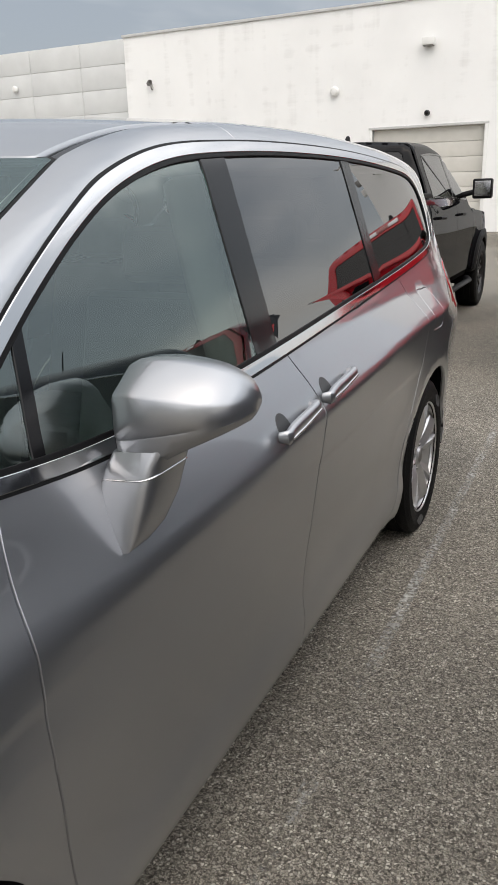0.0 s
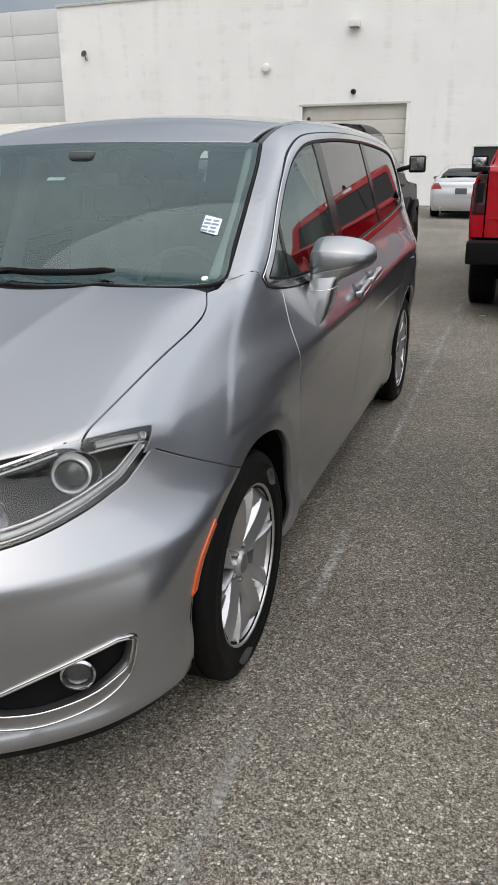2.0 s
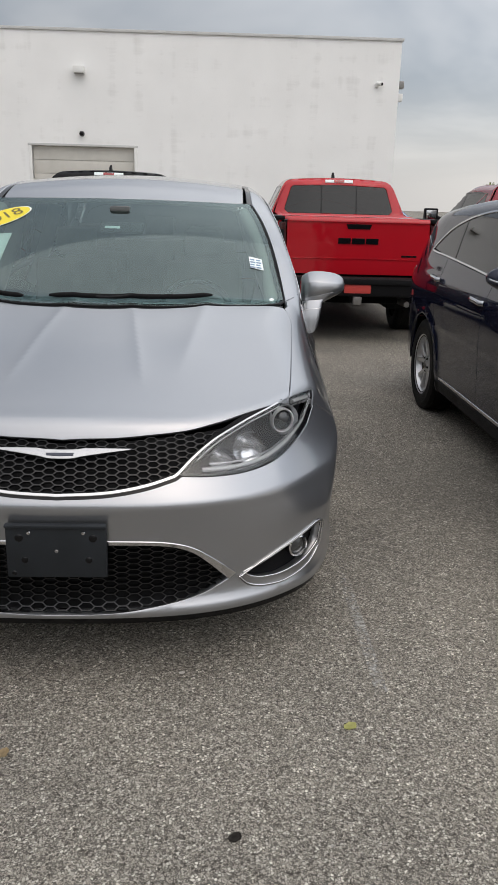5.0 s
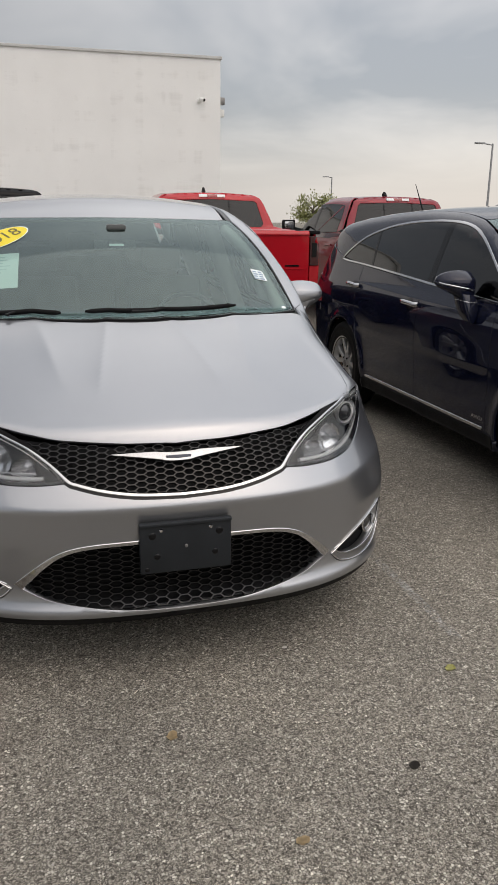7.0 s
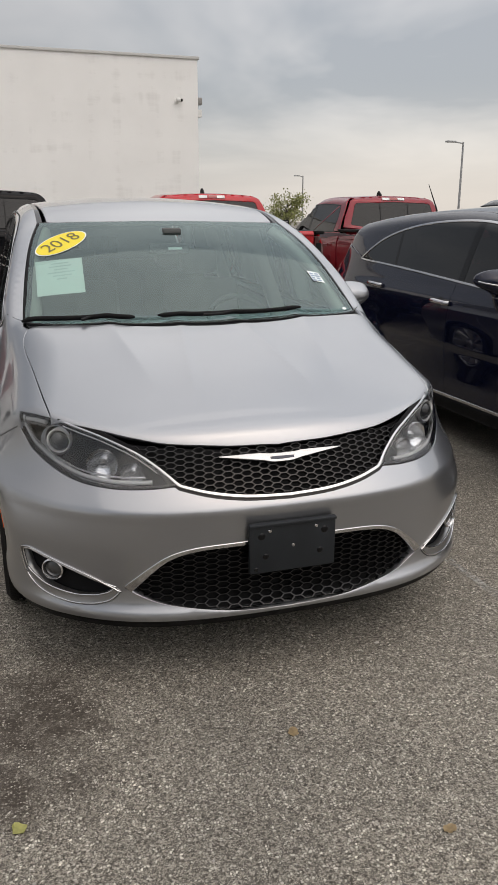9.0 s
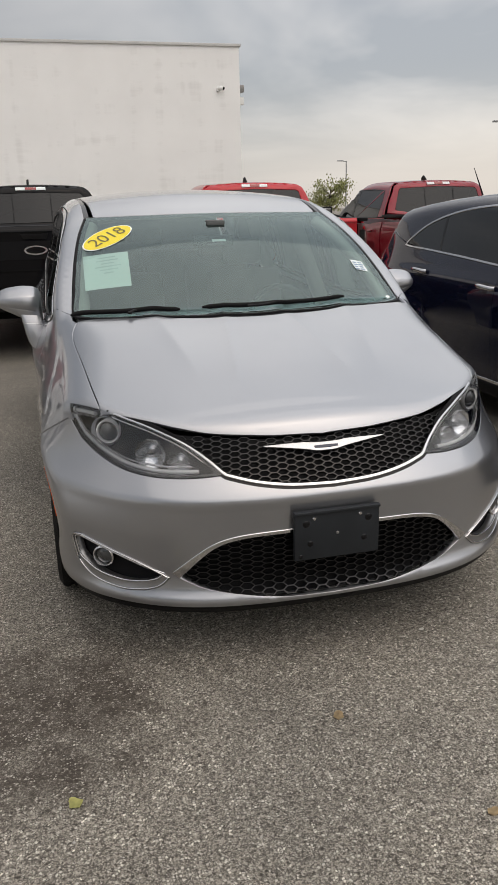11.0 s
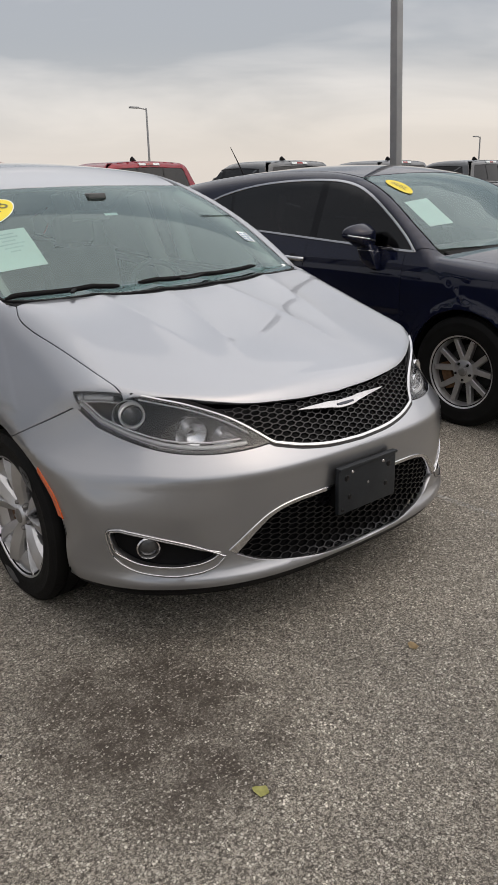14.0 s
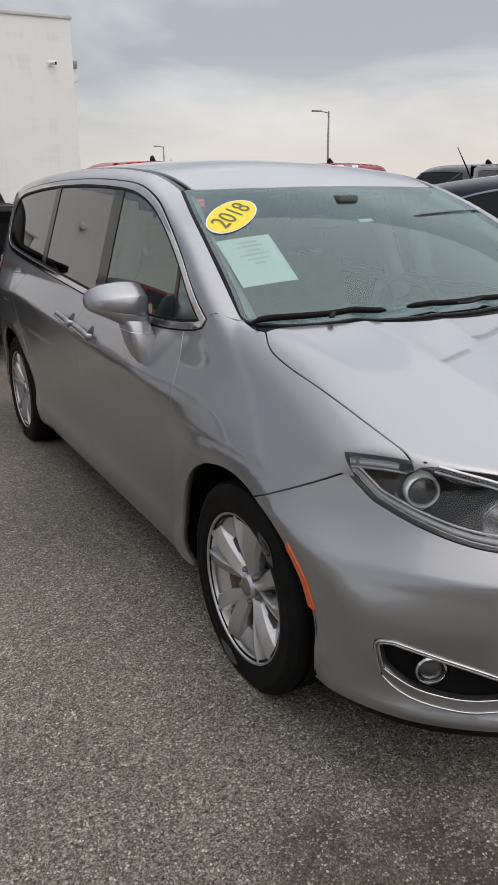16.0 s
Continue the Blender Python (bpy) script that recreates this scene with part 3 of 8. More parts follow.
def spoke_sector(rim_r, m):
    """One fifth of a cast wheel face: a spoke that forks into two broad, faceted arms, with a slot between them and pockets beside them."""
    centre = curve((0.03, 0.06, 0.10, 0.15, 0.20, 0.245), [radians(q) for q in (5.0, 8.0, 11.5, 14.0, 15.3, 16.0)])
    half_w = curve((0.03, 0.08, 0.12, 0.17, 0.22, 0.245), (0.013, 0.0175, 0.0205, 0.0230, 0.0260, 0.0285))
    lift = curve((0.03, 0.06, 0.10, 0.15, 0.20, 0.245), (-0.022, -0.020, -0.012, -0.002, 0.003, 0.002))
    rs = np.concatenate([np.linspace(0.030, 0.07, 5)[:-1], np.linspace(0.07, rim_r - 0.004, 30)])
    ph = np.radians(np.linspace(-36, 36, 73))
    R, A = np.meshgrid(rs, ph, indexing="ij")
    c, hw = centre(R), half_w(R)
    d = R * (np.abs(A) - c)
    z0 = lift(R)
    across = np.clip((d + hw) / (2 * hw), 0, 1)
    z = z0 - 0.018 * across ** 1.2
    # towards the window between two spokes: a short wall, then a sunken web that rises to the rim
    win = np.clip(d - hw, 0, None)
    web = z0 - 0.046 + 0.026 * rise(0.15, 0.235, R)
    z = np.where(d > hw, np.maximum(web, z - 2.2 * win), z)
    slot = np.clip(-hw - d, 0, None)
    z = np.where(d < -hw, np.maximum(z0 - 0.030, z - 2.6 * slot), z)
    hole = (((d < -hw - 0.003) & (R * np.abs(A) < 0.013) & (R > 0.115) & (R < rim_r - 0.026)) |
            ((d > hw + 0.005) & (R > 0.074) & (R < 0.172)))
    bm = bmesh.new()
    grid = [[bm.verts.new((r * math.cos(t), r * math.sin(t), float(z[i, j]))) for j, t in enumerate(ph)] for i, r in enumerate(rs)]
    for i in range(len(rs) - 1):
        for j in range(len(ph) - 1):
            if not (hole[i, j] and hole[i + 1, j] and hole[i, j + 1] and hole[i + 1, j + 1]):
                bm.faces.new((grid[i][j], grid[i + 1][j], grid[i + 1][j + 1], grid[i][j + 1]))
    rim_edges = [e for e in bm.edges if len(e.link_faces) == 1 and not all(abs(v.co.length_squared - v.co.z ** 2 - (rim_r - 0.004) ** 2) < 1e-5 for v in e.verts)]
    out = bmesh.ops.extrude_edge_only(bm, edges=rim_edges)
    for v in out["geom"]:
        if isinstance(v, bmesh.types.BMVert):
            v.co.z -= 0.022
    for v in [v for v in bm.verts if not v.link_faces]:
        bm.verts.remove(v)
    bmesh.ops.recalc_face_normals(bm, faces=bm.faces)
    if sum(f.normal.z * f.calc_area() for f in bm.faces) < 0:
        bmesh.ops.reverse_faces(bm, faces=bm.faces)
    smooth(bm, 24)
    bm.transform(m)
    return bm


def make_wheel(parent, name, m, tyre_r, rim_r, width, style, rim_mat, chalk=False):
    """A wheel as a part: tyre, rim with its spokes, hub cap, nuts and brake disc. Its face looks along +z before m."""
    w = width / 2
    hubp = new(name)
    hubp.empty_display_size = 0.1
    hubp.parent = parent
    hubp.matrix_local = m
    b = tyre_r - rim_r
    prof = [(rim_r - 0.01, -w * 0.9), (rim_r + b * 0.25, -w), (rim_r + b * 0.7, -w * 0.98), (tyre_r - 0.012, -w * 0.86), (tyre_r, -w * 0.7)]
    for k in (-0.4, 0.0, 0.4):
        prof += [(tyre_r, (k - 0.06) * w * 1.3), (tyre_r - 0.008, (k - 0.055) * w * 1.3), (tyre_r - 0.008, (k + 0.055) * w * 1.3), (tyre_r, (k + 0.06) * w * 1.3)]
    prof += [(tyre_r, w * 0.72), (tyre_r - 0.008, w * 0.86), (tyre_r - 0.02, w * 0.91), (rim_r + b * 0.7, w * 0.985), (rim_r + b * 0.62, w * 0.995),
             (rim_r + b * 0.60, w * 0.985), (rim_r + b * 0.3, w), (rim_r + b * 0.12, w * 0.97), (rim_r + 0.004, w * 0.9), (rim_r - 0.012, w * 0.86)]
    rubber = lathe(prof, 96)
    for v in rubber.verts:
        # the tyre flattens where it carries the car
        q = m @ v.co
        if q.z < 0.002:
            v.co += m.to_3x3().inverted() @ Vector((0, 0, 0.002 - q.z))
    tyre = part("tyre", rubber, RUBBER, hubp, "black rubber tyre")
    if chalk:
        for c0, c1 in ((38, 62), (-118, -92)):
            bm = bmesh.new()
            rows = []
            for i in range(13):
                a = radians(c0 + (c1 - c0) * i / 12)
                h = 0.3 * math.sin(math.pi * i / 12) + 0.02
                rows.append([bm.verts.new(((rim_r + b * q) * math.cos(a), (rim_r + b * q) * math.sin(a), w * 1.002 + 0.001)) for q in (0.42 - h * 0.8, 0.42 + h * 0.6)])
            for p0, p1 in zip(rows, rows[1:]):
                bm.faces.new((p0[0], p0[1], p1[1], p1[0]))
            bmesh.ops.recalc_face_normals(bm, faces=bm.faces)
            part("dust_mark", bm, CHALK, tyre, "grey dust mark on the sidewall")
        mid = rim_r + b * 0.44
        lettering(tyre, "HP2", lambda u, v: ((mid + 0.017 * v) * math.cos(radians(50) - 0.017 * u / mid), (mid + 0.017 * v) * math.sin(radians(50) - 0.017 * u / mid), w * 1.002 + 0.0022), RUBBER, "black raised tyre letters")
    face = w * (0.86 if style == "van" else 0.72)
    lip = [(rim_r - 0.008, face - 0.03), (rim_r - 0.005, face), (rim_r, w * 0.92), (rim_r + 0.005, w * 0.93), (rim_r + 0.006, w * 0.86)]
    if style != "van":
        lip = [(rim_r - 0.026, face - 0.035), (rim_r - 0.022, face - 0.012), (rim_r - 0.012, w * 0.84), (rim_r - 0.002, w * 0.89), (rim_r + 0.006, w * 0.93), (rim_r + 0.006, w * 0.86)]
    rim = part("rim", lathe(lip, 72), rim_mat, hubp, "")
    part("barrel", lathe([(rim_r - 0.03, -w * 0.8), (rim_r - 0.03, face - 0.05), (rim_r - 0.026, face - 0.034)], 56), DISCM, hubp, "inner barrel of the wheel, coloured dark as in shade")
    n = {"van": 5, "suv": 5, "truck": 6, "car": 10}[style]
    for i in range(n):
        a = 360 * i / n + 90
        turn = pose(0, 0, face - 0.045, 0, 0, a)
        if style == "van":
            part("spoke", spoke_sector(rim_r, pose(0, 0, face + 0.004, 0, 0, a)), rim_mat, rim)
            continue
        elif style == "suv":
            bm = spoke_y(0.03, rim_r - 0.018, 18, 0.036, 0.017, 0.038, turn)
        elif style == "truck":
            bm = spoke_y(0.04, rim_r - 0.018, 14, 0.035, 0.02, 0.04, turn)
        else:
            bm = spoke_y(0.03, rim_r - 0.018, 7, 0.016, 0.012, 0.035, turn)
        # the spoke dips towards its hub
        for v in bm.verts:
            r = math.hypot(v.co.x, v.co.y)
            v.co.z += -0.018 * (1 - min(1, r / rim_r)) ** 2 + 0.012 * (r / rim_r) ** 3
        part("spoke", bm, rim_mat, rim)
    part("hub", lathe([(0, face - 0.004), (0.05, face - 0.006), (0.078, face - 0.016), (0.084, face - 0.05)] if style != "van" else [(0, face - 0.012), (0.034, face - 0.013), (0.042, face - 0.022), (0.046, face - 0.06)], 32), rim_mat, rim)
    cap = face - (0.012 if style == "van" else 0.0)
    part("centre_cap", lathe([(0, cap + 0.006), (0.022, cap + 0.005), (0.03, cap), (0.032, cap - 0.012)], 24), STEEL, rim, "grey centre cap")
    for i in range(5 if style != "truck" else 6):
        a = math.radians(360 * i / 5 + (126 if style == "van" else 54))
        part("nut", lathe([(0, 0.012), (0.007, 0.011), (0.010, 0.004), (0.011, -0.02)], 6, pose(0.056 * math.cos(a), 0.056 * math.sin(a), face - (0.030 if style == "van" else 0.010))), STEEL if style == "van" else GLOSSB, rim)
    part("brake_disc", lathe([(0.06, -0.01), (rim_r - 0.07, -0.01), (rim_r - 0.07, -0.03)], 40), DISCM, hubp, "worn steel brake disc, coloured dark for the shade behind the spokes")
    cal = box(rim_r - 0.12, rim_r - 0.045, -0.09, 0.09, -0.03, 0.045, 0.012)
    cal.transform(pose(0, 0, 0, 0, 0, 200))
    part("brake_caliper", cal, RUST, hubp, "rusty brown brake caliper")
    return hubp


def wheel_set(car, axles, half, tyre_r, rim_r, width, style, rim_mat, chalk=False, hub_z=None):
    for y in axles:
        for s in (1, -1):
            make_wheel(car, "wheel", pose(s * (half - width / 2), y, hub_z or tyre_r - 0.006, 90, 0, 90 if s > 0 else -90), tyre_r, rim_r, width, style, rim_mat, chalk)


def well(car, cy, cz, a, b, x0, x1):
    """A dark wheel housing on both sides."""
    for s in (1, -1):
        bm = bmesh.new()
        rim = [(cy + a * math.cos(t), max(0.24, cz + b * math.sin(t))) for t in np.linspace(-0.2, math.pi + 0.2, 32)]
        o = [bm.verts.new((s * x1, y, z)) for y, z in rim]
        i = [bm.verts.new((s * x0, y, z)) for y, z in rim]
        for k in range(len(rim) - 1):
            bm.faces.new((o[k], o[k + 1], i[k + 1], i[k]))
        bm.faces.new(i)
        part("wheel_liner", bm, LINER, car)


# ---- the silver minivan: x across, y from its front axle to its tail, z up ----
WY0, WY1 = 0.03, 3.11
ARCH_Z, ARCH_A, ARCH_B = 0.335, 0.440, 0.400
van_side = curve((0.10, 0.18, 0.26, 0.33, 0.40, 0.50, 0.62, 0.74, 0.84, 0.880, 0.896, 0.96, 1.04, 1.10, 1.20, 1.40, 1.60, 1.80),
                 (0.880, 0.915, 0.948, 0.957, 0.950, 0.955, 0.970, 0.982, 0.988, 0.986, 0.981, 0.958, 0.930, 0.905, 0.876, 0.817, 0.757, 0.69))
van_fender = curve((0.10, 0.70, 0.74, 0.78, 0.82, 0.88, 0.92, 0.96, 1.00, 1.05, 1.10, 1.20, 1.80), (0.99, 0.989, 0.982, 0.969, 0.953, 0.926, 0.906, 0.884, 0.857, 0.820, 0.778, 0.69, 0.30))
van_nose = curve((0.14, 0.20, 0.25, 0.262, 0.272, 0.284, 0.30, 0.34, 0.40, 0.46, 0.53, 0.60, 0.634, 0.648, 0.662, 0.70, 0.74, 0.78, 0.83, 0.90, 1.00),
                 (-0.87, -0.932, -0.958, -0.962, -0.961, -0.953, -0.944, -0.934, -0.9365, -0.940, -0.946, -0.954, -0.9575, -0.9535, -0.943, -0.910, -0.872, -0.843, -0.816, -0.795, -0.76))
van_hood = curve((-1.0, -0.85, -0.80, -0.70, -0.55, -0.30, 0.0, 0.15, 0.40, 1.0, 4.3), (0.72, 0.825, 0.862, 0.905, 0.960, 1.038, 1.117, 1.148, 1.17, 1.17, 1.17))
van_screen = curve((-0.4, 0.0, 0.25, 0.416, 0.651, 0.80, 1.045, 1.25, 1.6), (0.62, 0.955, 1.135, 1.246, 1.385, 1.457, 1.556, 1.625, 1.73))
van_roof = curve((0.6, 0.95, 1.2, 1.6, 2.1, 2.7, 3.3, 3.8, 4.3), (1.52, 1.615, 1.657, 1.698, 1.718, 1.716, 1.69, 1.645, 1.57))
van_tail = curve((0.15, 0.30, 0.50, 0.90, 1.10, 1.30, 1.50, 1.75), (4.02, 4.13, 4.19, 4.17, 4.12, 4.03, 3.92, 3.78))


def van_front(x, z):
    c = 0.40 + 0.17 * rise(0.5, 0.72, z)
    return van_nose(z) + 0.119 * x ** 2 + c * x ** 4


van_crease = curve((0.3, 0.5, 0.83, 1.13, 1.42, 1.97, 2.5, 3.0, 3.6), (0.888, 0.892, 0.900, 0.907, 0.919, 0.944, 0.975, 0.985, 0.985))
VAN_BELT, VAN_WAIST = float(van_side(1.09)), float(van_side(0.62))


def van_flank(y, z):
    """The half width of the doors: a crease that climbs to the rear, a straight shoulder from it to the windows."""
    w = van_side(z)
    zc = van_crease(y)
    upper = VAN_BELT + (1.002 - VAN_BELT) * (1.09 - z) / (1.09 - zc)
    lower = VAN_WAIST + (1.002 - VAN_WAIST) * (z - 0.62) / (zc - 0.62)
    shaped = np.where((z > 0.62) & (z < 1.09), smin(upper, lower, 0.014), w)
    return w + rise(0.30, 0.80, y) * (1 - rise(3.1, 3.9, y)) * (shaped - w)


def van_f(p):
    x, y, z = np.abs(p[:, 0]), p[:, 1], p[:, 2]
    fade = rise(0.90, -0.45, y) * (1 - rise(0.94, 1.16, z) * rise(-0.10, 0.60, y))
    flank_w = van_flank(y, z)
    w = flank_w + fade * (np.minimum(van_fender(z + 0.02 + 0.07 * rise(0.30, -0.60, y)), flank_w) - flank_w)
    w = w - 0.042 * rise(-0.05, -0.85, y) * rise(1.1, 0.5, z) - 0.09 * rise(3.0, 4.25, y) ** 2
    for cy in (WY0 + 0.015, WY1 + 0.015):
        # the flank swells to a crease, inside which a flat lip turns back to the opening
        r = np.hypot((y - cy) / ARCH_A, (z - ARCH_Z) / ARCH_B)
        w = w + (0.014 * np.clip((1.55 - r) / 0.42, 0, 1) ** 1.6 - 0.005 * np.clip((1.13 - r) / 0.13, 0, 1.2)) * rise(1.0, 0.84, z)
    side = x - w
    c = 0.09 - 0.075 * rise(-0.55, 0.10, y)
    ridge = 0.012 * np.exp(-np.sqrt((x - 0.36 - 0.14 * (y + 0.5)) ** 2 + 1e-4) / 0.06) * rise(-0.62, -0.2, y)
    ridge = ridge + 0.006 * np.exp(-np.sqrt((x - 0.15 + 0.15 * y) ** 2 + 2e-5) / 0.030) * rise(-0.64, -0.42, y)
    top = z - (van_hood(y) - c * x * x + ridge)
    nose = van_front(x, z) - y
    tail = y - (van_tail(z) - 0.10 * x * x - 0.15 * x ** 4)
    flank = smax(side, top, 0.055 + 0.05 * rise(0.60, -0.05, y) * rise(-0.80, -0.52, y))
    low = smax(smax(flank, smax(nose, tail, 0.02), 0.10 - 0.066 * rise(0.28, 0.45, z)), 0.205 - z, 0.02)
    roof = z - (van_roof(y) - 0.10 * x * x)
    screen = z - (van_screen(y) + 0.045 * (1 - (x / 0.7) ** 2))
    high = smax(smax(smax(side, roof, 0.09), screen, 0.035), tail, 0.10)
    return smin(low, smax(high, 0.8 - z, 0.02), 0.012)


def build_van():
    S = Shell(van_f)
    car = thing("minivan", pose(0, 0, 0), "silver minivan with chrome window trim, parked on the asphalt lot", "minivan")
    top3 = lambda pts: [tuple(p) for p in S.place("top", pts)]
    side3 = lambda pts: [tuple(p) for p in S.place("side", pts)]
    fan3 = lambda pts: [(p[0], van_front(abs(p[0]), p[1]), p[1]) if len(p) == 2 else p for p in pts]
    # outlines
    hood_edge = spl((0, -0.822), (0.20, -0.812), (0.38, -0.782), (0.50, -0.735), (0.60, -0.673), (0.68, -0.613), (0.755, -0.548))
    hood_line = spl((0.755, -0.548), (0.772, -0.40), (0.790, -0.20), (0.808, 0.0), (0.808, 0.09), (0.785, 0.155))
    hood_rear = spl((0.785, 0.155), (0.62, 0.135), (0.40, 0.085), (0.20, 0.055), (0.0, 0.045))
    S.panel("hood", "top", mirrored(hood_edge + hood_line[1:] + hood_rear[1:]), SILVER, car, res=0.018, depth=0.025)
    dlo = loop(spl((0.395, 1.145), (0.405, 1.122), (0.44, 1.108), (0.56, 1.092), (0.77, 1.078), (1.10, 1.078), (1.48, 1.089), (2.00, 1.115), (2.77, 1.158), (3.30, 1.198),
                   (3.48, 1.222), (3.575, 1.262), (3.605, 1.32), (3.585, 1.42), (3.50, 1.51), (3.33, 1.568), (2.95, 1.60), (2.50, 1.617), (2.0, 1.618), (1.60, 1.606),
                   (1.30, 1.583), (1.07, 1.532), (0.90, 1.462), (0.70, 1.348), (0.50, 1.212), (0.395, 1.145), n=8))
    glassy = [tuple(p) for p in shrink(even(dlo, 0.03), 0.024)]
    cowl_side = (0.80, 0.27)
    tip = (0.862, -0.388, 0.901)
    knee = (0.884, -0.432, 0.851)
    cut = (0.985, -0.118, 0.706)
    a_edge = [(0.802, 0.20), (0.80, 0.27), (0.784, 0.42), (0.757, 0.62), (0.718, 0.84), (0.668, 1.045)]
    a_edge3 = top3(spl(*a_edge))
    d0 = math.degrees(math.atan2((cut[2] - ARCH_Z) / ARCH_B, (cut[1] - WY0 - 0.015) / ARCH_A))
    front_arch = arch(WY0 + 0.015, ARCH_Z, ARCH_A, ARCH_B, d0, -22)
    seam_f = spl((0.515, 0.19), (0.565, 0.19)) [:1] + spl((0.575, 0.19), (0.54, 0.40), (0.515, 0.60), (0.497, 0.75), (0.497, 0.90), (0.512, 1.02), (0.53, 1.094))
    hl3 = top3(hood_line)
    seam_b = [tuple(p) for p in S.place("fan", spl(knee, (0.926, -0.338, 0.805), (0.960, -0.230, 0.757), cut, n=6))]
    for s in (1, -1):
        fender = loop(hl3, top3(spl((0.785, 0.155), (0.802, 0.20))), a_edge3[:11],
                      [a_edge3[10], *side3([(0.40, 1.16)])], side3(spl((0.40, 1.16), (0.398, 1.14), (0.41, 1.121), (0.45, 1.105), (0.53, 1.094))),
                      side3(seam_f[:0:-1]), side3([(0.575, 0.19), (front_arch[-1][0], 0.19)]), side3([(front_arch[-1][0], 0.19), *front_arch[::-1]]),
                      seam_b[::-1], spl(knee, (0.874, -0.405, 0.88), tip), spl(tip, (0.81, -0.475, 0.906), (0.752, -0.558, 0.905)))
        S.panel("fender", "roll", fender, SILVER, car, s, res=0.016, depth=0.03)
        # pillar and roof rail
        ditch = top3(spl((0.668, 1.045), (0.665, 1.25), (0.663, 1.55), (0.660, 2.1), (0.655, 2.8), (0.64, 3.4), (0.61, 3.72)))
        cut_y = 1.68
        upper = [q for q in dlo if q[1] > 1.145 + 0.02 * q[0]]
        upper = [q for q in dlo[::-1]]
        k0 = min(range(len(upper)), key=lambda i: abs(upper[i][0] - 0.40) + abs(upper[i][1] - 1.15))
        upper = upper[k0:] + upper[:k0]
        rail = [q for q in upper if q[1] >= 1.145 + 0.05 * max(0, q[0] - 0.4) / 3.2 and not (q[0] > 0.45 and q[1] < 1.2)]
        f_rail = [q for q in rail if q[0] < cut_y]
        r_rail = [q for q in rail if q[0] > cut_y and q[1] > 1.30]
        S.panel("pillar", "roll", loop(a_edge3[10:], [d for d in ditch if d[1] < cut_y] + top3([(0.662, cut_y)]),
                                       [top3([(0.662, cut_y)])[0], *side3([(cut_y, 1.608)])], side3([(cut_y, 1.608)] + f_rail[::-1]),
                                       [*side3([f_rail[0]]), a_edge3[10]]), SILVER, car, s, res=0.025, depth=0.02)
        S.panel("roof_rail", "roll", loop(top3([(0.662, cut_y)]) + [d for d in ditch if d[1] > cut_y], [ditch[-1], *side3([(3.80, 1.42)])],
                                          side3([(3.80, 1.42), (3.74, 1.34), (3.605, 1.31)]), side3([(3.605, 1.31)] + r_rail[::-1] + [(cut_y, 1.608)]),
                                          [*side3([(cut_y, 1.608)]), *top3([(0.662, cut_y)])]), SILVER, car, s, res=0.025, depth=0.02)
        S.panel("rail_joint", "roll", [*top3([(0.662, cut_y - 0.025), (0.662, cut_y + 0.025)]), *side3([(cut_y + 0.025, 1.60), (cut_y - 0.025, 1.60)])], LINER, car, s, res=0.02, off=-0.007, depth=0.004)
        # doors, sill and rear quarter
        belt = [q for q in dlo if q[1] < 1.235 and q[0] > 0.5 and q[0] < 3.5]
        seam_m = spl((1.585, 1.094), (1.635, 0.97), (1.625, 0.83), (1.60, 0.55), (1.585, 0.235))
        seam_r = spl((2.80, 1.160), (2.865, 1.06), (2.868, 0.95), (2.835, 0.84), (2.775, 0.745), (2.70, 0.63), (2.635, 0.50), (2.60, 0.38), (2.545, 0.285), (2.44, 0.235))
        door_f = S.panel("front_door", "side", loop(seam_f[1:][::1] + [(0.53, 1.094)], [(0.53, 1.094)] + [q for q in belt if 0.53 < q[0] < 1.585] + [(1.585, 1.094)],
                                                    seam_m, [(1.585, 0.235), (0.566, 0.235)], [(0.566, 0.235), (0.575, 0.19)]), SILVER, car, s, res=0.022, depth=0.022)
        door_r = S.panel("sliding_door", "side", loop(seam_m[::-1], [(1.585, 1.094)] + [q for q in belt if 1.585 < q[0] < 2.80] + [(2.80, 1.160)], seam_r,
                                                      [(2.44, 0.235), (1.585, 0.235)]), SILVER, car, s, res=0.022, depth=0.022)
        S.panel("sill", "side", loop([(0.58, 0.235), (2.44, 0.235)], [(2.44, 0.235), (2.62, 0.20)], [(2.62, 0.195), (0.58, 0.195)], [(0.58, 0.195), (0.58, 0.235)]), SILVER, car, s, res=0.03, depth=0.05)
        rear_arch = arch(WY1 + 0.015, ARCH_Z, ARCH_A, ARCH_B, 202, -22)
        fuel = loop(spl((2.985, 0.93), (3.06, 0.925), (3.15, 0.93), (3.165, 1.0), (3.16, 1.075), (3.08, 1.083), (3.0, 1.08), (2.982, 1.0), (2.985, 0.93)))
        lamp = loop(spl((3.86, 0.90), (3.80, 1.04), (3.86, 1.13), (4.0, 1.15)), [(4.0, 1.15), (4.10, 1.12)], spl((4.10, 1.12), (4.13, 1.0), (4.13, 0.90)), [(4.13, 0.90), (3.86, 0.90)])
        quarter = loop(seam_r[::-1], [(2.80, 1.160)] + [q for q in belt if q[0] > 2.80] + [(3.575, 1.262), (3.605, 1.31), (3.74, 1.34), (3.80, 1.42)],
                       [(3.80, 1.42), (3.90, 1.36), (4.02, 1.13), (4.08, 0.9), (4.10, 0.62)], spl((4.10, 0.62), (3.90, 0.58), (3.56, 0.50)), rear_arch[36:3:-1] , [rear_arch[4], (2.62, 0.20), (2.44, 0.235)])
        S.panel("rear_quarter", "side", quarter, SILVER, car, s, res=0.03, holes=[fuel], depth=0.022)
